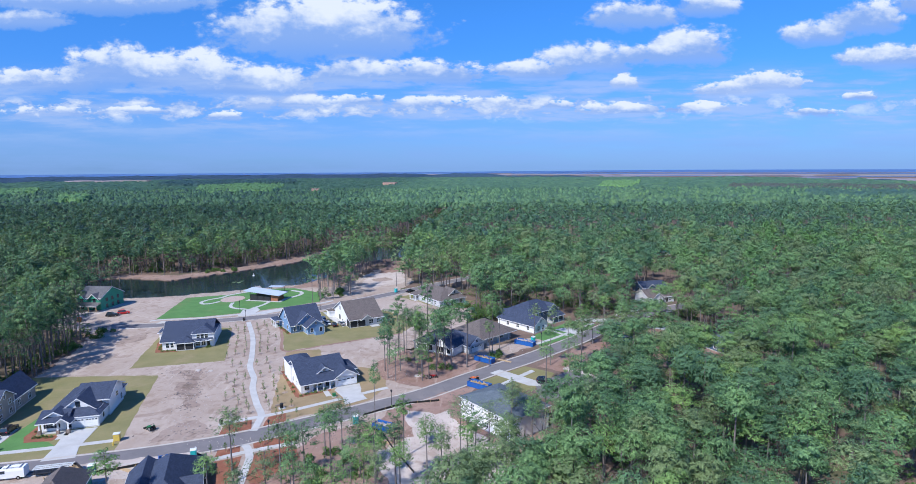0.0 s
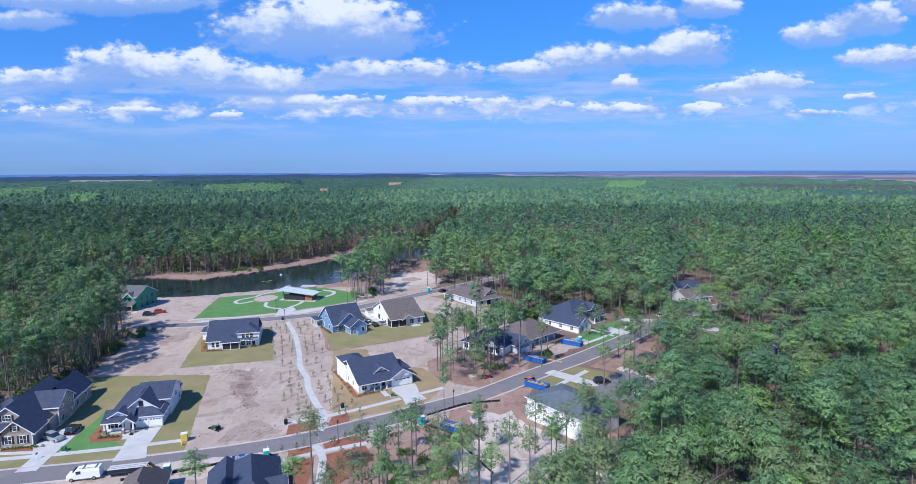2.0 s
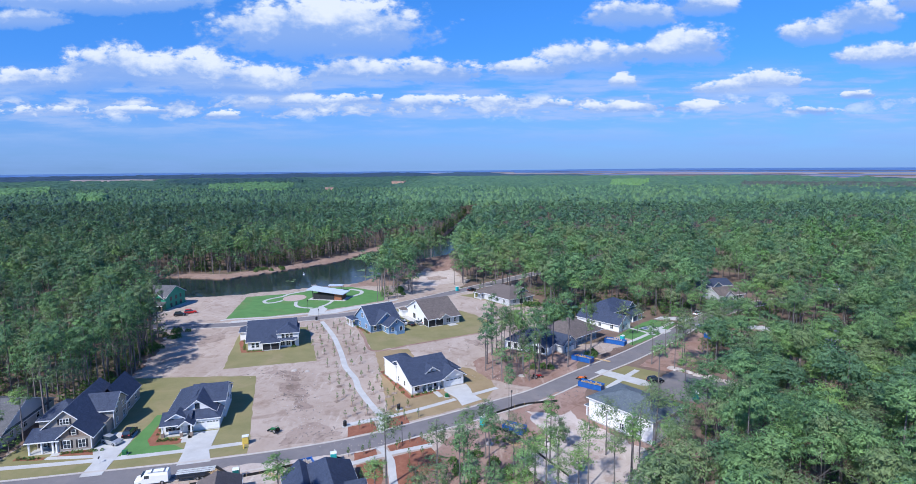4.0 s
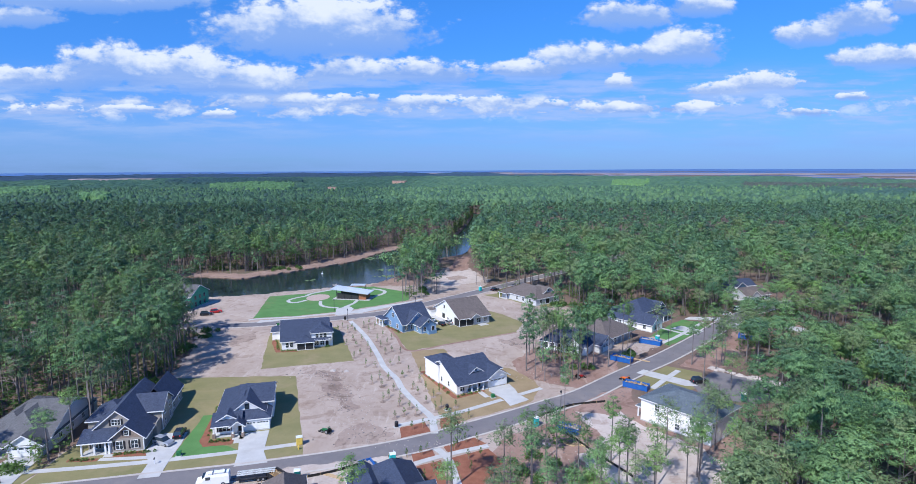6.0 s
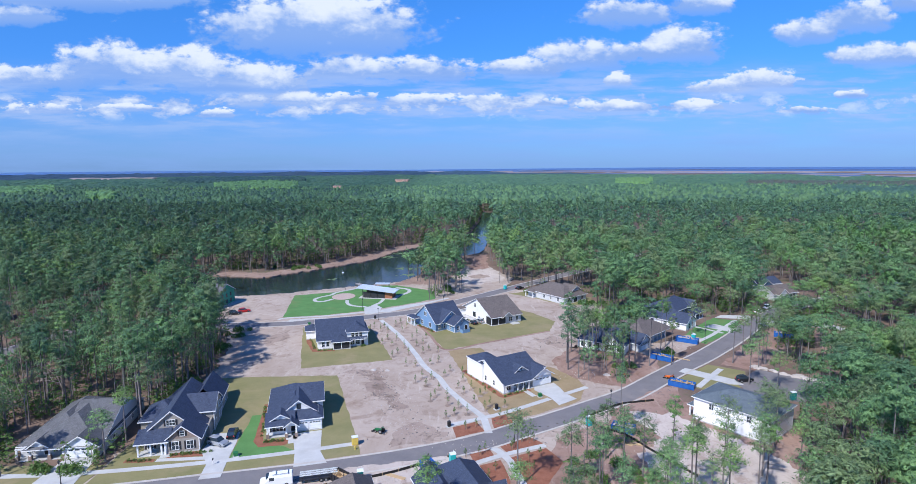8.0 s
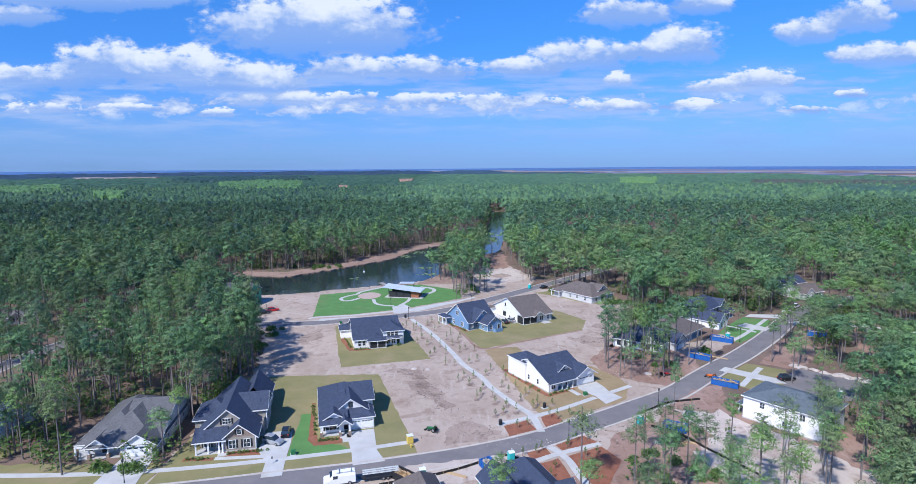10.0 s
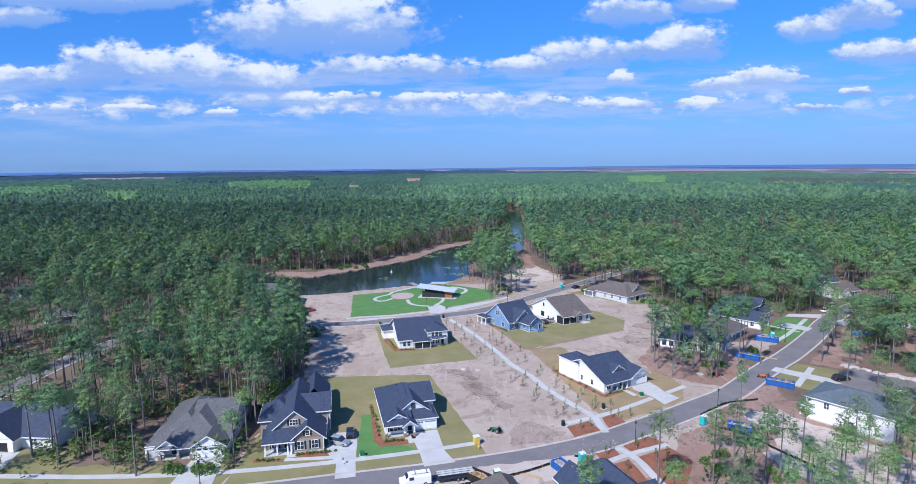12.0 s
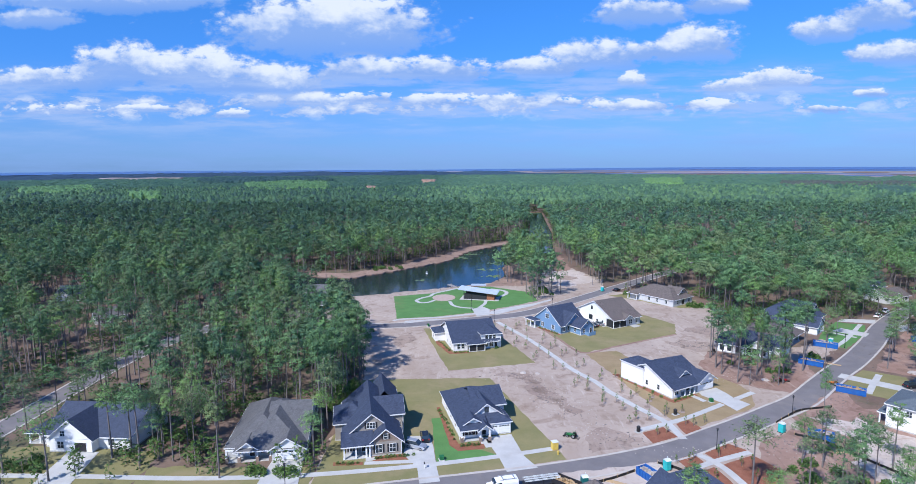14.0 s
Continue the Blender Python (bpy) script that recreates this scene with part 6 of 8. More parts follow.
def house_a():
    h = House("white gabled single-storey house with charcoal shingle roof", (-42.7, 144.6), 29.5, "white", "darkroof")
    h.walls(0, 15.6, 2.2, 10.2, 3.0)
    h.walls(0, 3.0, 0.6, 2.2, 3.0)
    h.walls(-0.5, 6.0, 10.2, 18.2, 5.2)
    h.walls(6.0, 15.6, 10.2, 17.0, 3.0)
    h.walls(9.4, 15.6, 0.4, 2.2, 3.0)
    h.gable(0, 13.6, 0.9, 18.0, 2.95, 6.7, "x", ends=(True, False))
    h.hip(5.0, 16.0, 1.6, 17.2, 2.9, pitch=0.44)
    h.hip(-0.5, 6.0, 10.2, 18.2, 5.3, pitch=0.42, over=0.25)
    h.gable(9.2, 15.8, 0.0, 6.0, 3.0, 5.0, "y", ends=(True, False))
    h.gable(5.4, 9.2, 3.2, 7.0, 4.3, 5.6, "y", ends=(True, False))
    h.shed(0.0, 9.4, -0.1, 3.0, 2.75, 4.0)
    h.slab(3.0, 9.4, 0.0, 2.2)
    h.beam(3.0, 9.4, 0.0, 0.2, 2.5, 2.8)
    for x in (4.2, 6.0, 7.8):
        h.post(x, 0.15, 2.6)
    h.opening("S", 1.5, 0.9, 1.3, 1.5, 0.6, cols=2)
    h.opening("S", 5.2, 0.9, 1.5, 1.4, 2.2)
    h.opening("S", 7.6, 0.2, 1.0, 2.1, 2.2, "door")
    h.opening("S", 12.5, 0.05, 4.9, 2.2, 0.4, "garage_door")
    h.opening("S", 7.3, 4.5, 0.8, 0.5, 3.2)
    h.opening("W", 5.2, 1.0, 0.75, 1.3, 0.0, cols=1)
    h.opening("W", 9.2, 1.0, 0.75, 1.3, 0.0, cols=1)
    h.corner_boards(0, 3.0, 0.6, 2.2, 2.9)
    h.walls(15.6, 17.2, 6.0, 13.0, 2.9)
    h.hip(13.0, 17.2, 5.6, 13.4, 2.9, pitch=0.5)


def house_f():
    h = House("white cottage-style house with charcoal roof and stone porch piers", (-97.4, 122.0), 14.0, "white", "darkroof")
    h.walls(0.2, 11.9, 1.9, 21.5, 3.0)
    h.walls(0.2, 5.2, 1.2, 1.9, 3.0)
    h.walls(7.4, 12.4, 8.0, 18.0, 4.6)
    h.hip(0.2, 11.9, 1.9, 21.5, 3.0, pitch=0.54)
    h.gable(4.6, 12.4, 7.6, 18.4, 4.6, 6.9, "x", ends=(False, True))
    h.gable(3.2, 10.8, 4.0, 12.5, 3.7, 6.5, "y", ends=(True, False), infill="whiteboard")
    h.shed(0.1, 5.9, -0.3, 3.4, 2.9, 4.4)
    h.gable(1.0, 5.2, 1.2, 4.6, 3.6, 4.8, "y", ends=(True, False), infill="whiteboard")
    h.gable(4.1, 6.7, -0.9, 2.5, 2.9, 3.9, "y", ends=(True, False), infill="whiteboard")
    h.slab(0.0, 5.4, -0.1, 1.9)
    h.slab(4.2, 6.6, -1.8, 0.0, 0.1)
    for x, y in ((0.25, 0.05), (4.3, -0.65), (6.4, -0.65)):
        h.post(x, y, 2.8, 0.15, pier=0.9)
    h.beam(0.2, 5.0, 0.0, 0.2, 2.55, 2.85)
    h.opening("S", 2.4, 0.9, 2.4, 1.3, 1.2, cols=3, shutters=True)
    h.opening("S", 5.7, 0.2, 1.0, 2.1, 1.9, "door")
    h.opening("S", 7.6, 0.05, 2.5, 2.2, 1.7, "garage_door")
    h.opening("S", 10.5, 0.05, 2.5, 2.2, 1.7, "garage_door")
    h.walls(6.2, 12.0, 1.7, 1.95, 3.0)
    h.opening("S", 7.0, 4.5, 0.8, 1.1, 4.0, cols=1, colour="dark")
    for y in (6.0, 10.5, 15.0):
        h.opening("W", y, 0.95, 1.1, 1.4, 0.2)
    h.opening("E", 13.5, 2.9, 1.4, 1.2, 12.4)
    h.opening("E", 5.0, 1.0, 0.9, 1.3, 11.9, cols=1)
    h.opening("E", 16.5, 1.0, 1.2, 1.4, 12.4)


def house_g():
    h = House("taupe two-storey house with stone gable, shutters and charcoal roof", (-121.3, 114.7), 12.0, "taupe", "darkroof")
    h.walls(5.3, 11.7, 0.0, 6.0, 3.1)
    h.walls(0.3, 5.3, 2.2, 6.0, 3.1)
    h.walls(0.3, 12.6, 6.0, 18.0, 3.2)
    h.walls(6.2, 12.6, 18.0, 28.0, 3.6)
    h.walls(8.0, 13.0, 9.2, 17.2, 5.0)
    h.walls(-2.0, 0.3, 8.5, 17.5, 4.2)
    h.gable(-0.2, 11.7, 3.0, 22.0, 3.2, 8.1, "y", ends=(True, True))
    h.gable(5.1, 11.9, 0.0, 7.0, 3.1, 5.9, "y", ends=(True, False), infill="stone")
    h.gable(5.6, 13.0, 9.2, 17.2, 5.0, 7.5, "x", ends=(False, True))
    h.gable(6.2, 12.6, 16.5, 28.0, 3.7, 7.3, "y", ends=(False, True))
    h.hip(-2.0, 6.0, 8.5, 17.5, 4.2, pitch=0.62)
    h.shed(-0.4, 5.6, -0.4, 3.2, 3.0, 4.4)
    h.slab(-0.3, 5.3, -0.4, 2.2)
    h.slab(4.2, 6.2, -1.6, -0.4, 0.1)
    for x in (-0.1, 2.3, 4.4, 5.1):
        h.post(x, -0.2, 2.85, 0.15)
    h.beam(-0.2, 5.3, -0.3, -0.1, 2.6, 2.9)
    h.opening("S", 1.6, 0.5, 1.2, 1.8, 2.2, shutters=True)
    h.opening("S", 4.0, 0.2, 1.0, 2.1, 2.2, "door")
    h.opening("S", 7.0, 0.8, 1.3, 1.7, 0.0, shutters=True)
    h.opening("S", 9.9, 0.8, 1.3, 1.7, 0.0, shutters=True)
    h.opening("S", 5.6, 4.9, 1.7, 1.2, 3.0, shutters=True, cols=3)
    h.opening("S", 8.5, 3.7, 0.8, 1.0, 0.0, shutters=True, cols=1)
    h.opening("E", 13.2, 5.3, 0.8, 0.9, 13.0, cols=1)
    for y, z in ((11.2, 3.3), (15.2, 3.3), (11.0, 0.8), (15.4, 0.8)):
        h.opening("E", y, z, 1.2, 1.3, 13.0)
    for y in (20.0, 25.0):
        h.opening("E", y, 0.9, 1.2, 1.5, 12.6)
    h.opening("W", 11.0, 2.4, 1.1, 1.2, -2.0)
    h.corner_boards(8.0, 13.0, 9.2, 17.2, 4.9)
    h.corner_boards(5.3, 11.7, 0.0, 6.0, 3.0)


def house_h():
    h = House("pale grey single-storey house with wide grey shingle hip roof among pines", (-145.4, 112.4), 8.0, "greysiding", "greyroof")
    h.walls(0, 16.0, 2.6, 24.0, 2.8)
    h.walls(9.4, 15.8, 0.2, 2.6, 2.8)
    h.hip(2.2, 16.0, 0.4, 22.5, 2.8, pitch=0.60)
    h.hip(0, 12.5, 2.4, 24.0, 2.8, pitch=0.60)
    h.gable(7.0, 16.0, 3.2, 23.6, 2.9, 7.3, "x", ends=(False, True))
    h.gable(9.2, 16.0, 0.0, 5.0, 2.8, 5.0, "y", ends=(True, False), infill="whiteboard")
    h.gable(2.4, 6.6, 0.6, 5.0, 2.8, 4.3, "y", ends=(True, False), infill="whiteboard")
    h.slab(0, 9.2, 0.6, 2.6)
    for x in (0.3, 2.8, 6.4, 9.0):
        h.post(x, 0.8, 2.7, pier=0.9)
    h.beam(0.1, 9.2, 0.7, 0.9, 2.45, 2.75)
    h.opening("S", 12.6, 0.05, 4.9, 2.2, 0.2, "garage_door")
    h.opening("S", 2.0, 0.9, 1.6, 1.4, 2.6)
    h.opening("S", 5.0, 0.2, 1.0, 2.1, 2.6, "door")
    h.opening("S", 7.4, 0.9, 1.4, 1.4, 2.6)
    for y in (7, 12, 17):
        h.opening("E", y, 0.9, 1.1, 1.4, 16.0)


def house_i():
    h = House("white gabled house with dark roof behind pines", (-187.5, 118.0), -4.0, "white", "darkroof")
    h.walls(0, 19.5, 2.0, 16.0, 3.0)
    h.walls(2.4, 12.0, 0.0, 2.0, 3.0)
    h.gable(0, 19.5, 2.0, 16.0, 3.0, 7.3, "x")
    h.gable(2.2, 12.2, 0.0, 9.5, 3.1, 7.2, "y", ends=(True, False))
    h.hip(-5.0, 0.2, 3.0, 10.0, 2.8, pitch=0.4)
    h.slab(-5.0, 0, 3.0, 10.0)
    for x, y in ((-4.8, 3.2), (-4.8, 9.8), (-2.4, 3.2)):
        h.post(x, y, 2.6)
    h.opening("S", 9.5, 0.1, 2.6, 2.2, 0.0, "door")
    h.opening("S", 5.6, 3.6, 1.0, 1.2, 0.0)
    h.opening("S", 5.0, 0.9, 1.4, 1.5, 0.0)
    h.opening("S", 15.0, 0.9, 1.4, 1.5, 2.0)
    h.opening("W", 14.0, 0.9, 1.2, 1.4, 0.0)


def house_b():
    h = House("white two-storey house with charcoal hip roof and screened porch", (-99.3, 181.9), 15.0, "white", "darkroof")
    h.walls(-0.8, 15.4, 2.6, 20.0, 3.0)
    h.walls(-0.6, 4.0, 0.8, 2.6, 3.0)
    h.walls(8.9, 15.5, 1.2, 10.0, 5.1)
    h.walls(-4.2, -0.8, 13.0, 19.0, 3.2)
    h.gable(-0.8, 15.2, 0.8, 20.0, 3.0, 7.5, "x", ends=(True, False))
    h.hip(8.9, 15.5, 1.2, 12.0, 5.1, pitch=0.5)
    h.hip(-4.2, 0.6, 13.0, 19.0, 3.2, pitch=0.45)
    h.hip(3.8, 9.4, -0.9, 5.0, 2.8, pitch=0.48)
    h.hip(9.8, 14.0, 0.1, 3.0, 2.7, pitch=0.3, over=0.3)
    h.slab(4.0, 9.6, -0.9, 2.6)
    part("screen", boxes((4.2, 9.3, -0.76, -0.70, 0.3, 2.7)), "screen", h.top, "dark insect screen of the porch")
    part("screen", boxes((9.30, 9.36, -0.7, 1.1, 0.3, 2.7)), "screen", h.top, "dark insect screen of the porch")
    for x in (4.1, 6.7, 9.4):
        h.post(x, -0.8, 2.75, 0.1, z0=0.15)
    h.opening("S", 1.0, 0.9, 0.9, 1.5, 0.8, cols=1)
    h.opening("S", 2.4, 0.9, 0.9, 1.5, 0.8, cols=1)
    h.opening("S", 10.4, 0.7, 1.2, 1.6, 1.2)
    h.opening("S", 12.2, 0.7, 1.2, 1.6, 1.2)
    h.opening("S", 13.8, 0.2, 0.9, 2.1, 1.2, "door")
    for x in (10.6, 11.9, 13.2):
        h.opening("S", x, 3.3, 0.95, 1.3, 1.2, cols=1)
    h.opening("W", 16.0, 0.9, 1.0, 1.4, -4.2)
    h.opening("W", 5.0, 0.9, 1.0, 1.4, -0.8)
    h.opening("W", 8.5, 1.1, 0.7, 1.0, -0.8, cols=1)
    h.opening("E", 5.0, 0.9, 1.0, 1.4, 15.5)
    h.corner_boards(8.9, 15.5, 1.2, 10.0, 5.0)


def house_c():
    h = House("blue-sided gabled house with steep charcoal roof", (-62.3, 201.6), 34.0, "blue", "darkroof")
    h.walls(0, 12.0, 0.0, 14.4, 3.2)
    h.walls(4.5, 10.7, -5.4, 0.0, 3.0)
    h.gable(0, 12.0, 0.3, 14.2, 3.2, 8.4, "x")
    h.gable(1.6, 10.4, -0.6, 7.0, 3.2, 6.9, "y", ends=(True, False))
    h.gable(4.3, 10.9, -5.4, 3.0, 3.0, 5.4, "y", ends=(True, False))
    h.shed(0.0, 3.0, -0.2, 2.6, 3.0, 4.6)
    h.walls(-0.2, 3.0, -0.2, 0.0, 3.0)
    h.hip(-2.6, 0.2, 11.0, 16.5, 2.9, pitch=0.35, over=0.3)
    h.slab(-2.6, 0, 11.0, 16.4)
    for x, y in ((-2.4, 11.2), (-2.4, 13.6), (-2.4, 16.2)):
        h.post(x, y, 2.8)
    h.opening("W", 7.2, 4.4, 1.8, 1.5, 0.0, cols=2)
    h.opening("W", 4.0, 0.9, 1.4, 1.5, 0.0)
    h.opening("W", 9.6, 0.9, 1.4, 1.5, 0.0)
    h.opening("W", 7.2, 6.9, 0.5, 0.7, 0.0, cols=1)
    h.opening("S", 1.4, 0.9, 1.0, 1.6, -0.2)
    h.opening("S", 3.6, 0.9, 0.7, 1.6, 0.0, cols=1)
    h.opening("S", 6.0, 5.3, 0.5, 0.8, -0.6, cols=1)
    h.opening("S", 7.6, 3.7, 0.5, 0.8, -5.4, cols=1)
    h.opening("W", -2.6, 0.9, 0.9, 1.5, 4.5)
    h.opening("S", 9.4, 0.2, 1.0, 2.1, -5.4, "door")
    h.opening("S", 6.0, 0.9, 1.0, 1.5, -5.4)
    h.corner_boards(0, 12.0, 0.0, 14.4, 3.1)
    h.corner_boards(4.5, 10.7, -5.4, 0.0, 2.9)
    part("privacy_fence", boxes((6.6, 9.8, -7.4, -7.3, 0, 1.3), (6.6, 6.7, -7.3, -5.5, 0, 1.3)), "blue", h.top, "low blue board fence")


def house_d():
    h = House("white batten-sided house with brown shingle gable roof", (-42.2, 208.8), 29.0, "whiteboard", "brownroof")
    h.walls(0, 13.4, 3.0, 20.5, 3.2)
    h.gable(0, 13.4, -0.9, 20.2, 3.2, 8.3, "x")
    h.walls(6.6, 13.4, -0.6, 3.0, 3.0, "greysiding")
    h.gable(4.6, 9.0, -1.6, 5.0, 3.1, 4.6, "y", ends=(True, False), infill="greysiding")
    part("screen", boxes((0.1, 6.4, -0.72, -0.66, 0.2, 2.9), (0.06, 0.12, -0.66, 3.0, 0.2, 2.9)), "screen", h.top, "dark insect screen of the porch")
    h.slab(0, 6.6, -0.9, 3.0)
    for x in (0.12, 3.2, 6.4):
        h.post(x, -0.66, 3.0, 0.1)
    h.opening("W", 8.0, 1.0, 0.6, 0.6, 0.0, cols=1, colour="dark")
    h.opening("W", 11.6, 0.9, 1.8, 1.7, 0.0, cols=2, colour="dark")
    h.opening("W", 11.0, 4.9, 0.7, 1.2, 0.0, cols=1, colour="dark")
    h.opening("W", 5.0, 1.2, 0.5, 0.5, 0.0, cols=1, colour="dark")
    h.opening("S", 8.6, 0.8, 1.6, 1.6, -0.6)
    h.opening("S", 11.6, 0.8, 1.0, 1.6, -0.6)
    h.slab(8.0, 11.5, -3.2, -0.6, 0.12, name="patio")
    h.walls(-2.4, 0.0, 18.0, 21.5, 2.8)
    h.hip(-2.4, 0.4, 18.0, 21.5, 2.8, pitch=0.4, over=0.3)


def house_e():
    h = House("pale grey long house with grey-brown roof near the wood", (-8.6, 239.6), 36.0, "greysiding", "brownroof")
    h.walls(0, 14.0, 0.0, 22.0, 3.1)
    h.hip(0, 14.0, 0.0, 22.0, 3.1, pitch=0.52)
    h.gable(6.5, 12.5, 2.0, 9.0, 4.6, 6.8, "y", ends=(True, False))
    h.opening("S", 9.5, 5.0, 0.9, 0.9, 2.0, cols=1)
    for y in (3.5, 8.0, 12.0, 18.5):
        h.opening("W", y, 0.9, 1.1, 1.5, 0.0)
    h.opening("S", 3.0, 0.9, 1.3, 1.5, 0.0)
    h.opening("S", 7.0, 0.2, 2.2, 2.2, 0.0, "door")
    h.opening("S", 11.4, 0.9, 1.3, 1.5, 0.0)
    h.hip(-2.0, 0.3, 17.0, 22.0, 2.8, pitch=0.3, over=0.3)
    for y in (17.2, 21.8):
        h.post(-1.8, y, 2.7)
    h.slab(-2.0, 0, 17.0, 22.0)


def house_j():
    h = House("unfinished two-storey house wrapped in green sheathing", (-166.0, 238.0), -6.0, "wrap", "greyroof")
    h.walls(0, 11.5, 0.0, 14.0, 5.7)
    h.gable(0, 11.5, 0.0, 14.0, 5.7, 9.2, "x")
    h.gable(0.6, 4.6, -0.6, 5.0, 5.4, 7.6, "y", ends=(True, False))
    h.gable(6.2, 10.6, -0.6, 5.0, 5.4, 7.4, "y", ends=(True, False))
    h.shed(0.0, 11.5, -3.0, 0.0, 2.7, 3.6)
    for x in (0.2, 4.0, 7.6, 11.2):
        h.post(x, -2.8, 2.6, mat="wood")
    for x in (2.6, 8.4):
        h.opening("S", x, 3.7, 1.2, 1.4, 0.0, colour="dark")
        h.opening("S", x, 0.7, 1.2, 1.6, 0.0, colour="dark")
    for y in (3.5, 7.0, 10.5):
        h.opening("E", y, 3.6, 1.1, 1.4, 11.5, colour="dark")
        h.opening("E", y, 0.8, 1.1, 1.5, 11.5, colour="dark")


def house_black():
    h = House("white unfinished house with near-black roof beside tall pines", (-15.2, 183.4), -32.0, "white", "darkroof")
    h.walls(0, 15.5, 0, 12.5, 3.0)
    h.hip(0, 15.5, 0, 12.5, 3.0, pitch=0.58)
    h.gable(9.0, 14.5, -1.2, 6.0, 3.0, 5.6, "y", ends=(True, False))
    for x in (1.8, 4.0, 6.6, 9.6, 11.2, 13.6):
        h.opening("S", x, 0.8, 1.1, 1.6, 0.0, cols=1, colour="dark")
    h.opening("W", 6.0, 0.8, 1.6, 1.6, 0.0)


def house_brown():
    h = House("grey house with wide brown shingle roof and black garage", (8.0, 184.0), 43.0, "greysiding", "brownroof")
    h.walls(0, 16, 2.0, 16.0, 3.0)
    h.hip(-1.5, 16.6, 0.2, 16.0, 3.0, pitch=0.52)
    h.walls(-8.0, -1.2, -1.5, 9.0, 2.8)
    h.gable(-8.0, -1.2, -1.5, 10.0, 2.8, 5.2, "y", roof="darkroof", infill="white")
    h.opening("S", -4.6, 0.05, 4.6, 2.2, -1.5, "garage_door", colour="dark")
    h.opening("S", -4.6, 3.4, 1.0, 0.8, -1.5, cols=1)
    h.opening("S", 11, 0.8, 1.8, 1.6, 2.0)
    h.opening("S", 4.2, 0.2, 1.0, 2.1, 2.0, "door")
    h.opening("S", 6.2, 0.9, 1.0, 1.5, 2.0, cols=1)
    for x in (3.0, 5.4, 8.2, 13.8):
        h.post(x, 0.8, 2.8)
    h.slab(2.4, 14.0, 0.2, 2.0)
    h.opening("E", 6.0, 0.9, 1.2, 1.5, 16.0)
    h.opening("W", 13.0, 0.9, 1.3, 1.5, 0.0)


def house_slate():
    h = House("slate-blue two-storey house with dark roof and white front wing", (27.4, 199.9), 43.0, "slate", "darkroof")
    h.walls(0, 7.5, 0, 18.0, 2.9, "white")
    h.gable(0, 7.5, 0, 18.0, 2.9, 5.6, "y", infill="white")
    h.walls(7.5, 23.0, 7.0, 19.0, 5.0)
    h.hip(6.0, 23.0, 7.0, 19.0, 5.0, pitch=0.52)
    h.gable(17.0, 22.0, 6.6, 13.0, 4.9, 7.0, "y", ends=(True, False))
    h.shed(15.6, 22.8, 3.6, 7.0, 2.7, 3.9)
    h.slab(15.5, 22.8, 3.4, 7.0)
    for x in (16.0, 19.4, 22.5):
        h.post(x, 3.7, 2.6)
    h.opening("S", 2.4, 0.7, 1.2, 1.7, 0.0)
    h.opening("S", 5.0, 0.7, 1.2, 1.7, 0.0)
    h.opening("S", 3.75, 3.6, 0.7, 0.8, 0.0, cols=1)
    for x in (9.0, 10.4, 11.8, 14.4):
        h.opening("S", x, 3.2, 1.0, 1.2, 7.0, cols=1)
    h.opening("S", 9.4, 0.2, 1.0, 2.1, 7.0, "door")
    h.opening("S", 19.2, 0.05, 4.8, 2.2, 7.0, "garage_door")
    for y in (3.0, 8.0, 13.0):
        h.opening("W", y, 0.9, 1.1, 1.4, 0.0)
    h.opening("E", 12.0, 3.2, 1.1, 1.4, 23.0)
    h.opening("E", 12.0, 0.9, 1.1, 1.4, 23.0)
    h.corner_boards(7.5, 23.0, 7.0, 19.0, 4.9)
    h.corner_boards(0, 7.5, 0, 18.0, 2.8)


def house_white():
    h = House("large white two-storey house under construction with blue-grey hip roof", (0.3, 130.0), -51.0, "white", "slateroof")
    h.walls(0, 17.0, 0, 12.5, 5.6)
    h.hip(0, 17.0, 0, 12.5, 5.6, pitch=0.32)
    for x in (4.2, 12.6):
        h.opening("S", x, 3.6, 1.0, 1.3, 0.0, cols=2)
    h.opening("S", 9.2, 0.9, 1.0, 1.3, 0.0, cols=2)
    h.opening("W", 4.0, 3.6, 1.2, 1.5, 0.0)
    h.opening("W", 9.0, 0.1, 4.6, 2.3, 0.0, "garage_door")
    h.walls(8.0, 13.0, 12.5, 16.0, 3.0)
    h.hip(8.0, 13.0, 11.0, 16.0, 3.0, pitch=0.4)
    h.hip(-1.6, 0.3, 1.0, 6.0, 2.8, pitch=0.3, over=0.3)
    for y in (1.2, 5.8):
        h.post(-1.4, y, 2.7)


def house_south():
    h = House("charcoal-roofed house under construction across the street", (-54.6, 84.2), 21.0, "wrap", "darkroof")
    h.walls(0, 10, 0, 20.0, 3.0)
    h.walls(-2.4, 0.0, 9.0, 18.6, 3.0)
    h.hip(0, 10, 0, 20.0, 3.0, pitch=0.80)
    h.gable(-2.4, 3.6, 8.0, 18.6, 3.0, 5.4, "y", ends=(True, True))
    h.gable(6.0, 10.6, 5.0, 11.0, 3.0, 5.4, "x", ends=(False, True))
    h.opening("N", 5.0, 0.05, 4.8, 2.2, 20.0, "garage_door")
    h.opening("N", -1.0, 0.8, 1.0, 1.5, 18.6, cols=1)
    h.opening("E", 15.0, 0.8, 1.2, 1.5, 10.0)


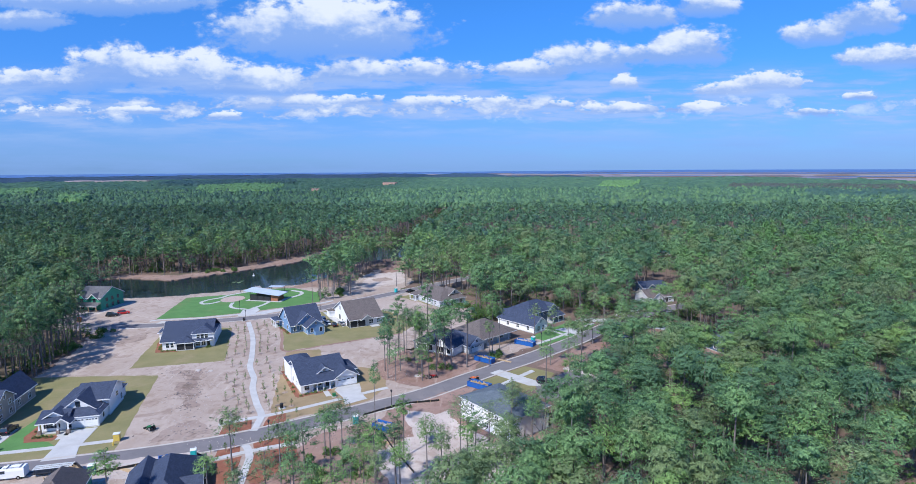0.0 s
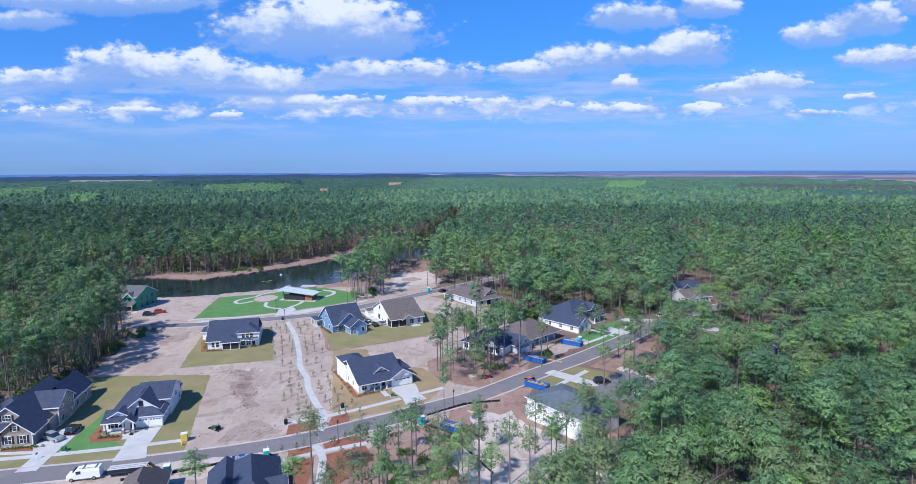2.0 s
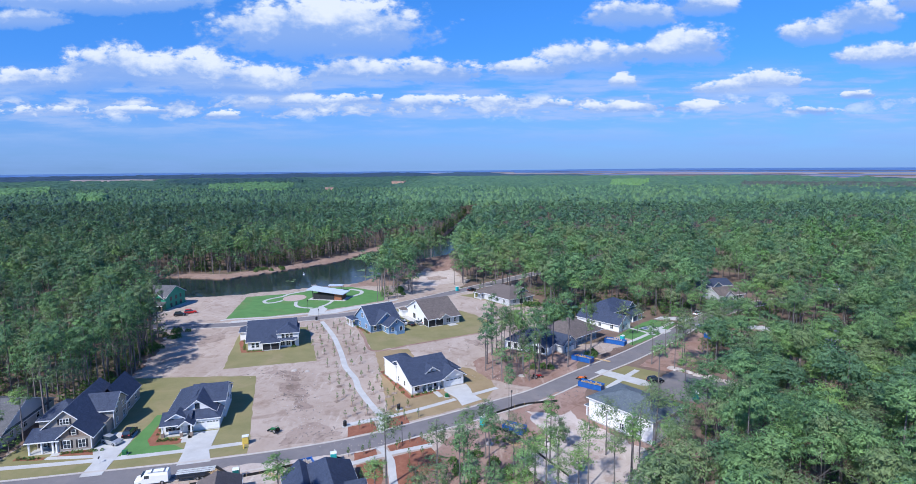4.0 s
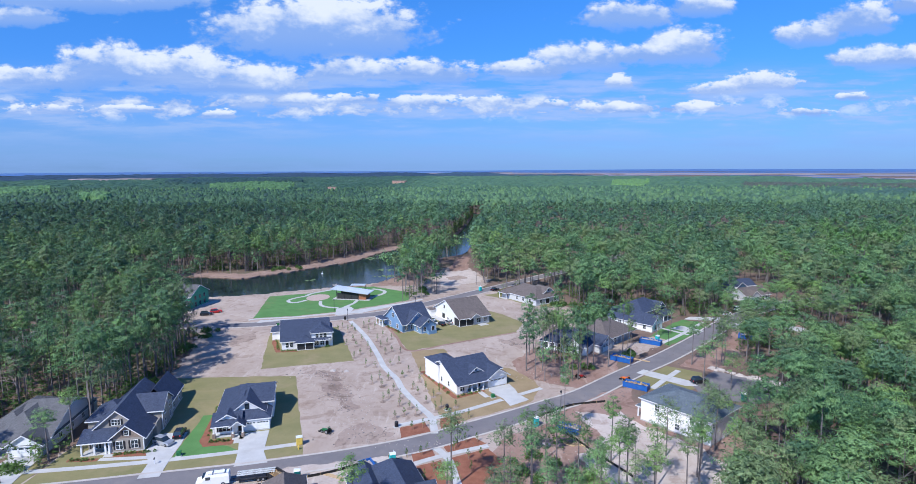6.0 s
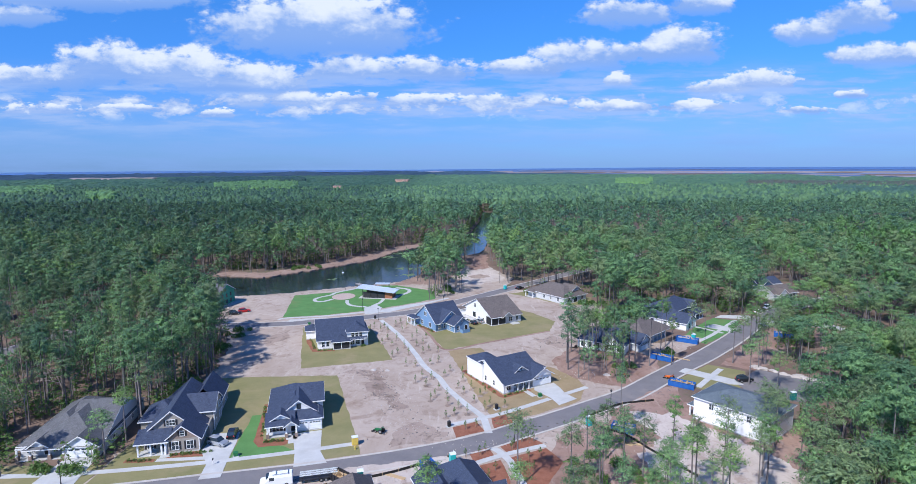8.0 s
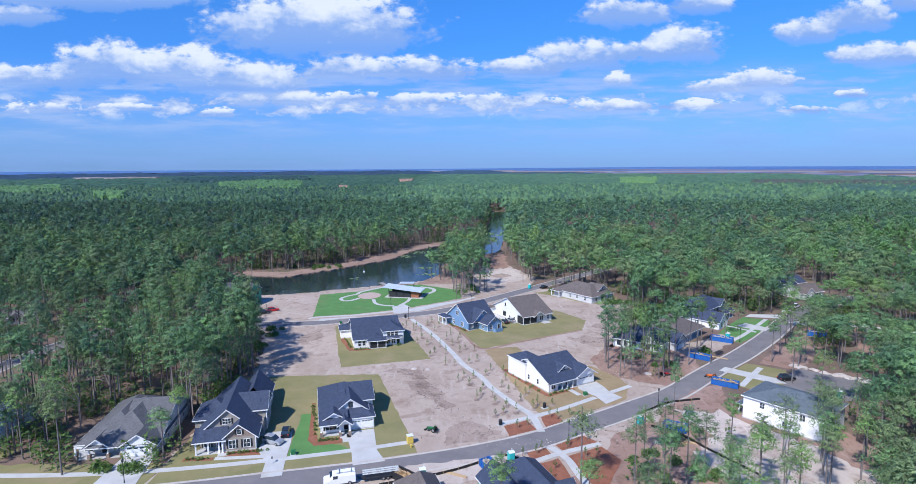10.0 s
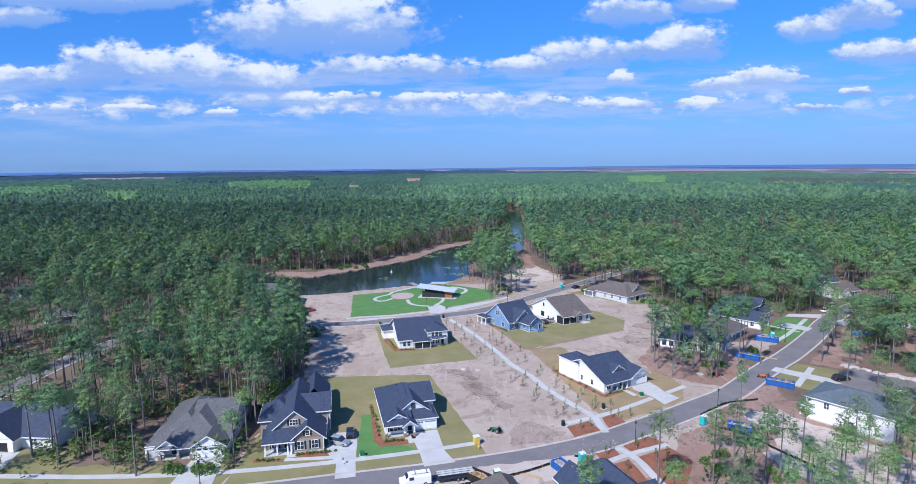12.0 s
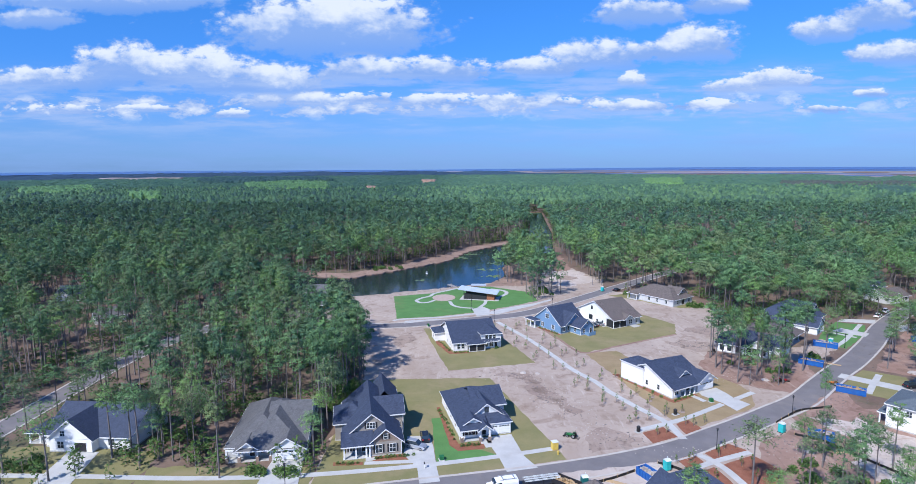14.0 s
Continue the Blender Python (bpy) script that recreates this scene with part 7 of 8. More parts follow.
def house_next():
    h = House("unfinished house with weathered brown hip roof across the street", (-74.7, 87.8), 18.0, "wrap", "brownroof")
    h.walls(0, 7, 0, 12.0, 3.0)
    h.hip(0, 7, 0, 12.0, 3.0, pitch=0.90)
    h.opening("N", 3.5, 0.05, 3.6, 2.2, 12.0, "garage_door")


def house_far(at, turn, siding, roof, w_, d, storeys, label):
    h = House(label, at, turn, siding, roof, group="houses in the wood")
    z = 2.9 * storeys
    h.walls(0, w_, 0, d, z)
    h.gable(0, w_, 0, d, z, z + d * 0.26, "x")
    h.gable(w_ * 0.12, w_ * 0.5, -1.2, d * 0.5, z, z + w_ * 0.15, "y", ends=(True, False))
    h.walls(w_ * 0.12, w_ * 0.5, -1.2, 0, z)
    for k in range(storeys):
        for u in (0.22, 0.40):
            h.opening("S", w_ * u, 0.9 + 2.8 * k, 1.2, 1.4, -1.2)
        for u in (0.62, 0.85):
            h.opening("S", w_ * u, 0.9 + 2.8 * k, 1.2, 1.4, 0.0)
    h.opening("S", w_ * 0.73, 0.1, 1.0, 2.1, 0.0, "door")
    h.opening("W", d * 0.4, 0.9, 1.2, 1.4, 0.0)


for build in (house_a, house_f, house_g, house_h, house_i, house_b, house_c, house_d, house_e, house_j, house_black, house_brown, house_slate, house_white, house_south, house_next):
    build()
house_far((-281, 252), 10, "white", "darkroof", 13, 12, 1, "white gabled house with dark roof deep in the pines")
house_far((84, 244), 20, "greysiding", "brownroof", 14, 10, 1, "pale house with brown roof among trees")
house_far((88, 264), 15, "slate", "darkroof", 13, 9, 1, "dark slate house half hidden by trees")
house_far((134, 384), 5, "wrap", "slateroof", 12, 9, 2, "unfinished green-wrapped house in the far wood")
house_far((86, 176), 25, "slate", "slateroof", 12, 9, 1, "blue-grey house half hidden by pines")
house_far((-268, 166), 20, "white", "greyroof", 12, 10, 1, "pale house behind dense pines")
house_far((-238, 214), 40, "greysiding", "greyroof", 11, 9, 1, "grey house among tall pines")
house_far((143, 250), 20, "white", "slateroof", 13, 10, 1, "white house among the roadside trees")


def pavilion():
    """Long shelter under one sheet of roof that falls towards its clad end."""
    top = thing("pavilion", "open park pavilion with pale sloping metal roof and reddish clad end", "pavilion", at=pose(-97.2, 255.2, 0, 0, 0, -11))
    W_, D_ = 14.0, 6.0
    high = lambda x: 4.55 - 1.75 * (x + 2.4) / (W_ + 3.8)
    part("floor_slab", boxes((-1.6, W_ + 2.0, -1.2, D_ + 0.8, -0.2, 0.12), bevel=0.02), "concrete", top)
    bm = bmesh.new()
    vs = [bm.verts.new((x, y, high(x))) for x, y in ((-2.4, -1.2), (W_ + 1.4, -1.2), (W_ + 1.4, D_ + 1.4), (-2.4, D_ + 1.4))]
    hi = [bm.verts.new(v.co + Vector((0, 0, 0.24))) for v in vs]
    bm.faces.new(vs[::-1])
    bm.faces.new(hi)
    for i in range(4):
        bm.faces.new((vs[i], vs[(i + 1) % 4], hi[(i + 1) % 4], hi[i]))
    roof = part("roof", bm, "metalroof", top, "pale blue-grey standing-seam metal roof")
    for k in range(1, 15):
        y = -1.2 + k * (D_ + 2.6) / 15
        bm = bmesh.new()
        vs = [bm.verts.new((x, y + sy, high(x) + 0.242 + dz)) for sy in (-0.025, 0.025) for x in (-2.38, W_ + 1.38) for dz in (0, 0.06)]
        for q in ((0, 1, 3, 2), (4, 6, 7, 5), (1, 5, 7, 3), (0, 2, 6, 4), (0, 4, 5, 1), (2, 3, 7, 6)):
            bm.faces.new([vs[i] for i in q])
        part("seam", bm, "metalroof", roof)
    part("fascia", boxes((-2.42, -2.404, -1.2, D_ + 1.4, 4.45, 4.8)), "dark", top)
    part("end_room", boxes((10.6, W_, 0.2, D_ - 0.4, 0.1, 2.75)), "cedar", top, "reddish clad room at the low end")
    part("back_wall", boxes((0.4, 10.6, D_ - 0.8, D_ - 0.55, 0.1, 3.1)), "dark", top)
    for x in (0.2, 3.6, 7.0, 10.4):
        for y in (0.1, D_ - 0.3):
            part("column", boxes((x - 0.12, x + 0.12, y - 0.12, y + 0.12, 0.1, high(x) - 0.01)), "dark", top)
    part("screen", boxes((0.4, 10.4, 0.18, 0.22, 0.1, 2.9)), "screen", top, "dark open-mesh screen")
    for x in (2.0, 4.8, 7.8):
        table = part("table", boxes((x - 0.9, x + 0.9, 2.6, 3.6, 0.8, 0.88)), "deckgrey", top)
        part("leg", boxes((x - 0.1, x + 0.1, 3.0, 3.2, 0.1, 0.8)), "dark", table)


pavilion()
shade = thing("shade_shelter", "small blue-grey flat-roofed shelter by the pond", "shelter", at=pose(-93.6, 270.5, 0, 0, 0, -3))
part("roof", boxes((0, 7, 0, 3.6, 2.9, 3.1)), "metalroof", shade)
for x in (0.3, 6.7):
    for y in (0.3, 3.3):
        part("post", boxes((x - 0.08, x + 0.08, y - 0.08, y + 0.08, -0.1, 2.9)), "dark", shade)


# ---------------------------------------------------------------- vehicles, bins and site things
def loft(bm, sections):
    """Skin a row of equal closed sections."""
    rings = [[bm.verts.new(p) for p in s] for s in sections]
    n = len(rings[0])
    for a, b in zip(rings, rings[1:]):
        for i in range(n):
            j = (i + 1) % n
            bm.faces.new((a[i], a[j], b[j], b[i]))
    bm.faces.new(rings[0][::-1])
    bm.faces.new(rings[-1])
    bmesh.ops.recalc_face_normals(bm, faces=bm.faces[:])
    return bm


def wheel(x, y, r, width, parent):
    bm = bmesh.new()
    tube(bm, (x, y - width / 2, r), (x, y + width / 2, r), r, sides=14)
    ty = part("tyre", bm, "rubber", parent)
    bm = bmesh.new()
    s = 1 if y > 0 else -1
    tube(bm, (x, y + s * width * 0.45, r), (x, y + s * (width / 2 + 0.02), r), r * 0.6, sides=10)
    part("rim", bm, "steel", ty)


def car(label, at, turn, paint, kind="suv"):
    """A parked car, nose along +x."""
    c = thing("car", label, "car", "parked cars", at=pose(at[0], at[1], 0.10, 0, 0, turn))
    tall, ln = {"suv": (1.75, 4.6), "sedan": (1.45, 4.6)}[kind]
    wd = 0.92
    belt = tall * 0.56
    prof = [(-0.5, 0.30, belt * 0.92), (-0.47, 0.24, belt * 1.02), (-0.25, 0.22, belt * 1.04), (0.18, 0.22, belt * 1.02), (0.42, 0.24, belt * 0.88), (0.5, 0.32, belt * 0.70)]
    bm = bmesh.new()
    loft(bm, [[(x * ln, -wd, lo), (x * ln, -wd, hi * 0.75), (x * ln, -wd * 0.9, hi), (x * ln, wd * 0.9, hi), (x * ln, wd, hi * 0.75), (x * ln, wd, lo)] for x, lo, hi in prof])
    body = part("body", bm, paint, c)
    cab = [(-0.46, 0.02), (-0.40, 0.9), (-0.10, 1.0), (0.06, 0.98), (0.22, 0.04)] if kind == "suv" else [(-0.38, 0.02), (-0.22, 0.95), (0.0, 1.0), (0.08, 0.94), (0.26, 0.04)]
    bm = bmesh.new()
    loft(bm, [[(x * ln, -wd * 0.88, belt), (x * ln, -wd * (0.9 - 0.16 * u), belt + (tall - belt) * u * 0.93), (x * ln, wd * (0.9 - 0.16 * u), belt + (tall - belt) * u * 0.93), (x * ln, wd * 0.88, belt)] for x, u in cab])
    part("windows", bm, "glass", c, "dark tinted car windows")
    x0, x1 = cab[1][0] * ln, cab[-2][0] * ln
    part("roof_panel", boxes((x0 + 0.05, x1 - 0.05, -wd * 0.72, wd * 0.72, tall - 0.10, tall), bevel=0.04), paint, c)
    for x in (-0.31 * ln, 0.31 * ln):
        for y in (-wd + 0.08, wd - 0.08):
            wheel(x, y, 0.34, 0.22, c)
    for y in (-0.66, 0.66):
        part("headlight", boxes((ln * 0.475, ln * 0.497, y - 0.18, y + 0.18, 0.62, 0.76)), "glass", body)
        part("tail_light", boxes((-ln * 0.502, -ln * 0.485, y - 0.14, y + 0.14, 0.75, 0.98)), "redpaint", body)
    return c


car("silver hatchback parked on a concrete driveway", (-107.0, 119.6), -22, "silverpaint")
car("black off-road car parked on a concrete driveway", (-105.4, 123.6), 100, "blackpaint")
car("white car parked behind the blue house", (-51.6, 213.6), 120, "whitepaint", "sedan")
car("white pickup-sized car parked by a gable", (-54.6, 219.4), 110, "whitepaint")
car("black car parked behind the blue house", (-48.6, 211.4), 120, "blackpaint", "sedan")
car("grey car parked near the white gable", (-46.0, 213.4), 120, "silverpaint", "sedan")
car("dark car parked on bare soil", (-144.4, 227.6), 20, "blackpaint")
car("red car parked on bare soil", (-142.0, 231.6), 30, "redpaint", "suv")
car("dark car parked beside the big white house", (24.0, 152.5), 10, "blackpaint")
car("white car parked under roadside trees", (66.0, 224.0), 40, "whitepaint", "sedan")
car("white car parked by the far driveway", (74.0, 231.0), 40, "whitepaint")
car("dark car at the wood's edge", (10.0, 218.0), 10, "blackpaint")
car("dark car parked on the park street", (-24.0, 271.0), 44, "blackpaint", "sedan")


def work_truck(at, turn):
    c = thing("work_truck", "white utility truck with ladder-loaded trailer at the kerb", "truck", at=pose(at[0], at[1], 0.05, 0, 0, turn))
    bm = bmesh.new()
    loft(bm, [[(x, -1.0, 0.45), (x, -1.0, hi * 0.8), (x, -0.85, hi), (x, 0.85, hi), (x, 1.0, hi * 0.8), (x, 1.0, 0.45)] for x, hi in ((-2.9, 1.1), (-2.8, 1.35), (-1.9, 1.45), (-1.2, 2.25), (0.2, 2.35), (2.9, 2.35), (3.0, 2.2))])
    body = part("body", bm, "whitepaint", c)
    part("windshield", boxes((-1.75, -1.25, -0.8, 0.8, 1.5, 2.15)), "glass", body)
    for y in (-1.0, 1.0):
        part("side_window", boxes((-1.15, -0.3, y - 0.02, y + 0.02, 1.45, 2.05)), "glass", body)
    for x in (-2.0, 1.9):
        for y in (-0.9, 0.9):
            wheel(x, y, 0.38, 0.24, c)
    part("roof_rack", boxes((-0.6, 2.6, -0.8, -0.74, 2.5, 2.56), (-0.6, 2.6, 0.74, 0.8, 2.5, 2.56), (0.0, 0.06, -0.8, 0.8, 2.35, 2.56), (2.2, 2.26, -0.8, 0.8, 2.35, 2.56)), "steel", c)
    t = thing("trailer", "flat steel trailer stacked with aluminium ladders and planks", "trailer", at=pose(at[0], at[1], 0.05, 0, 0, turn) @ pose(7.8, 0, 0))
    part("bed", boxes((-3.6, 3.6, -1.05, 1.05, 0.62, 0.75), (-4.4, -3.6, -0.06, 0.06, 0.6, 0.7)), "dark", t)
    for x in (0.4, 1.3):
        for y in (-0.95, 0.95):
            wheel(x, y, 0.36, 0.2, t)
    for k in range(3):
        y = -0.7 + 0.7 * k
        bm = bmesh.new()
        for s in (-0.14, 0.14):
            box(bm, -3.5, 3.5, y + s - 0.03, y + s + 0.03, 1.5, 1.6)
        for i in range(20):
            x = -3.3 + i * 0.345
            box(bm, x - 0.025, x + 0.025, y - 0.14, y + 0.14, 1.53, 1.57)
        part("ladder", bm, "palegrey", t)
    for x in (-3.0, 0.0, 3.0):
        part("rack", boxes((x - 0.04, x + 0.04, -1.0, -0.92, 0.75, 1.5), (x - 0.04, x + 0.04, 0.92, 1.0, 0.75, 1.5), (x - 0.04, x + 0.04, -1.0, 1.0, 1.44, 1.5)), "dark", t)


work_truck((-89.6, 103.7), 13)


def toilet(at, turn, mat, roofmat="palegrey"):
    t = thing("portable_toilet", "%s plastic portable toilet with pale roof" % {"teal": "turquoise", "tealdark": "dark teal", "orange": "orange"}[mat], "portable toilet", "site toilets", at=pose(at[0], at[1], 0.03, 0, 0, turn))
    part("cabin", boxes((-0.58, 0.58, -0.58, 0.58, 0.08, 2.05), bevel=0.05), mat, t)
    bm = bmesh.new()
    loft(bm, [[(x, -0.62, 2.05), (x, -0.4, 2.22), (x, 0, 2.30), (x, 0.4, 2.22), (x, 0.62, 2.05)] for x in (-0.62, 0.62)])
    part("roof", bm, roofmat, t)
    part("door", boxes((-0.40, 0.40, -0.62, -0.585, 0.2, 1.95)), mat, t)
    for x in (-0.5, 0.5):
        part("skid", boxes((x - 0.1, x + 0.1, -0.62, 0.62, -0.06, 0.08)), "dark", t)
    bm = bmesh.new()
    tube(bm, (0.35, 0.4, 2.1), (0.35, 0.4, 2.55), 0.06, sides=8)
    part("vent", bm, roofmat, t)


for at, turn, mat in (((-56.4, 111.0), 20, "teal"), ((-74.0, 105.0), 12, "tealdark"), ((-25.0, 127.0), 30, "teal"), ((-31.0, 270.5), 40, "teal"), ((25.6, 189.4), 40, "teal"), ((-152.5, 219.4), 0, "orange"), ((30, 140), 0, "tealdark")):
    toilet(at, turn, mat)


def skip(at, turn, mat, ln=6.0, junk="rubble", label=""):
    t = thing("dumpster", label, "dumpster", "site dumpsters", at=pose(at[0], at[1], 0.05, 0, 0, turn))
    hw, hh, k = 1.15, 1.45, 0.08
    part("tub", boxes((-ln / 2, ln / 2, -hw, -hw + k, 0.1, hh), (-ln / 2, ln / 2, hw - k, hw, 0.1, hh), (-ln / 2, -ln / 2 + k, -hw + k, hw - k, 0.1, hh), (ln / 2 - k, ln / 2, -hw + k, hw - k, 0.1, hh), (-ln / 2, ln / 2, -hw, hw, 0.0, 0.1)), mat, t)
    n = int(ln / 0.8)
    for i in range(n + 1):
        x = -ln / 2 + 0.05 + (ln - 0.1) * i / n
        for y in (-hw - 0.05, hw + 0.05):
            part("rib", boxes((x - 0.05, x + 0.05, y - 0.05, y + 0.05, 0.1, hh)), mat, t)
    part("rim", boxes((-ln / 2 - 0.05, ln / 2 + 0.05, -hw - 0.1, -hw, hh - 0.02, hh + 0.08), (-ln / 2 - 0.05, ln / 2 + 0.05, hw, hw + 0.1, hh - 0.02, hh + 0.08)), mat, t)
    if junk:
        g = random.Random(int(at[0] * 7 + 300))
        bm = bmesh.new()
        for _ in range(26):
            s = g.uniform(0.2, 0.6)
            m = pose(g.uniform(-ln / 2 + 0.6, ln / 2 - 0.6), g.uniform(-0.6, 0.6), g.uniform(0.9, 1.5), g.uniform(0, 90), g.uniform(0, 90), g.uniform(0, 180))
            box(bm, -s, s, -s * 0.4, s * 0.4, -0.08, 0.08, m)
        box(bm, -ln / 2 + 0.1, ln / 2 - 0.1, -hw + 0.1, hw - 0.1, 0.1, 0.95)
        ob = solid("rubble", bm, junk, "broken boards and rubble heaped in a dumpster", "rubble", kind="stuff", at=pose(at[0], at[1], 0.052, 0, 0, turn))


skip((-60.4, 107.2), -62, "bluepaint", 6.4, "rubble", "blue open dumpster full of pale rubble")
skip((-77.4, 104.6), -40, "dark", 5.0, "wood", "dark open dumpster full of boards")
skip((7.8, 170.6), -38, "bluepaint", 6.4, "wood", "blue open dumpster in front of new houses")
skip((22.6, 187.4), -34, "bluepaint", 7.0, "rubble", "long blue dumpster beside a green verge")
skip((5.4, 149.2), -36, "bluepaint", 6.6, "wood", "blue dumpster at the street edge")
skip((-18.0, 124.0), -30, "bluepaint", 5.0, "rubble", "blue dumpster on the sandy lot")
skip((58, 192), -30, "bluepaint", 6.0, "rubble", "blue dumpster behind roadside trees")


def tractor(at, turn, mat, label):
    t = thing("tractor", label, "tractor", at=pose(at[0], at[1], 0.03, 0, 0, turn) @ Matrix.Scale(0.72, 4))
    bm = bmesh.new()
    loft(bm, [[(x, -w_, 0.7), (x, -w_, hi - 0.1), (x, -w_ + 0.1, hi), (x, w_ - 0.1, hi), (x, w_, hi - 0.1), (x, w_, 0.7)] for x, w_, hi in ((-0.2, 0.4, 1.3), (0.9, 0.38, 1.3), (1.6, 0.34, 1.15))])
    part("hood", bm, mat, t)
    part("seat", boxes((-0.8, -0.35, -0.3, 0.3, 0.95, 1.1), (-0.9, -0.78, -0.3, 0.3, 1.0, 1.55), bevel=0.04), "rubber", t)
    bm = bmesh.new()
    for y in (-0.5, 0.5):
        tube(bm, (-0.95, y, 0.8), (-0.95, y, 2.2), 0.04, sides=6)
    tube(bm, (-0.95, -0.5, 2.2), (-0.95, 0.5, 2.2), 0.04, sides=6)
    part("roll_bar", bm, "dark", t)
    for y in (-0.72, 0.72):
        wheel(-0.6, y, 0.72, 0.38, t)
        wheel(1.3, y * 0.9, 0.42, 0.25, t)
        part("fender", boxes((-1.1, -0.1, y - 0.2, y + 0.2, 1.46, 1.52), bevel=0.02), mat, t)
    part("loader_arm", boxes((0.2, 2.2, -0.62, -0.54, 0.75, 0.9), (0.2, 2.2, 0.54, 0.62, 0.75, 0.9)), mat, t)
    part("bucket", boxes((2.15, 2.75, -0.9, 0.9, 0.1, 0.18), (2.1, 2.18, -0.9, 0.9, 0.1, 0.7), (2.1, 2.7, -0.92, -0.88, 0.1, 0.6), (2.1, 2.7, 0.88, 0.92, 0.1, 0.6)), "dark", t)
    bm = bmesh.new()
    for k in range(7):
        x = -2.3
        tube(bm, (-1.2, -0.75 + 0.25 * k, 0.55), (x, -0.9 + 0.3 * k, 0.05), 0.035, sides=5)
    tube(bm, (-1.3, -0.95, 0.5), (-1.3, 0.95, 0.5), 0.05, sides=6)
    part("rake", bm, "dark", t)


tractor((-72.7, 124.4), 150, "greenpaint", "green compact tractor with loader on bare soil")
tractor((-8.4, 156.6), 20, "redpaint", "red compact tractor parked under pines")
tractor((-186, 153), 60, "yellow", "yellow loader parked in a gap among pines")
tractor((4.4, 154.6), 140, "orange", "orange compact loader beside a blue dumpster")


def bin_station(at, turn):
    t = thing("litter_bin", "dark slatted litter bin on a small concrete pad", "litter bin", "litter bins", at=pose(at[0], at[1], 0.03, 0, 0, turn))
    part("pad", boxes((-0.7, 0.9, -0.6, 0.6, -0.1, 0.12)), "concrete", t)
    bm = bmesh.new()
    for i in range(14):
        a = 2 * math.pi * i / 14
        box(bm, -0.06, 0.06, -0.02, 0.02, 0.15, 1.15, pose(0.40 * math.cos(a), 0.40 * math.sin(a), 0, 0, 0, math.degrees(a) + 90))
    part("slat_ring", bm, "dark", t)
    bm = bmesh.new()
    tube(bm, (0, 0, 0.12), (0, 0, 1.1), 0.37, sides=14)
    part("liner", bm, "rubber", t)
    bm = bmesh.new()
    tube(bm, (0, 0, 1.25), (0, 0, 1.45), 0.46, 0.25, sides=14)
    tube(bm, (0, 0, 1.1), (0, 0, 1.25), 0.1, sides=6)
    part("hood", bm, "dark", t)


for at in ((-57.2, 127.0), (-45.6, 136.0)):
    bin_station(at, 28)
bin_station((-86.6, 219.6), 20)


def lamp(at, high):
    t = thing("street_lamp", "slim dark metal street lamp with small lantern head", "street lamp", "street lamps", at=pose(at[0], at[1], 0.0))
    bm = bmesh.new()
    tube(bm, (0, 0, -0.2), (0, 0, 0.5), 0.16, 0.10, sides=8)
    tube(bm, (0, 0, 0.5), (0, 0, high - 0.6), 0.075, 0.055, sides=8)
    part("pole", bm, "dark", t)
    bm = bmesh.new()
    tube(bm, (0, 0, high - 0.6), (0, 0, high - 0.15), 0.14, 0.22, sides=8)
    part("lantern", bm, "glass", t)
    bm = bmesh.new()
    tube(bm, (0, 0, high - 0.15), (0, 0, high + 0.15), 0.30, 0.06, sides=8)
    part("cap", bm, "dark", t)


for at in ((-43.1, 119.0), (-85.2, 218.0), (-93.8, 234.2), (-108.2, 272.6), (-130.5, 104.6), (-17.5, 136.0), (-60, 236.5), (28, 186)):
    lamp(at, 4.8)

t = thing("wrapped_pallet", "yellow wrapped crate standing at the lot corner", "crate", at=pose(-77.4, 119.0, 0.03, 0, 0, 18))
part("crate", boxes((-0.65, 0.65, -0.55, 0.55, 0.15, 1.75), bevel=0.05), "yellow", t)
part("lid", boxes((-0.7, 0.7, -0.6, 0.6, 1.75, 1.88), bevel=0.03), "palegrey", t)
part("pallet", boxes((-0.65, 0.65, -0.55, -0.4, 0.0, 0.15), (-0.65, 0.65, 0.4, 0.55, 0.0, 0.15)), "wood", t)
t = thing("hydrant", "yellow fire hydrant at the kerb", "hydrant", at=pose(-77.0, 116.9, 0.03))
bm = bmesh.new()
tube(bm, (0, 0, 0), (0, 0, 0.75), 0.14, sides=10)
tube(bm, (0, 0, 0.75), (0, 0, 0.95), 0.16, 0.05, sides=10)
part("barrel", bm, "yellow", t)
part("outlet", boxes((-0.28, 0.28, -0.07, 0.07, 0.5, 0.64)), "yellow", t)
for at in ((-101.3, 114.6), (-110.4, 212.0), (-33.8, 143.4)):
    t = thing("utility_box", "dark green utility pedestal on a pale pad", "utility box", "utility boxes", at=pose(at[0], at[1], 0.05, 0, 0, 15))
    part("pad", boxes((-0.6, 0.6, -0.6, 0.6, -0.1, 0.1)), "concrete", t)
    part("cabinet", boxes((-0.45, 0.45, -0.4, 0.4, 0.1, 0.85), bevel=0.04), "greenpaint", t)
    part("lid", boxes((-0.48, 0.48, -0.43, 0.43, 0.85, 0.93), bevel=0.02), "greenpaint", t)
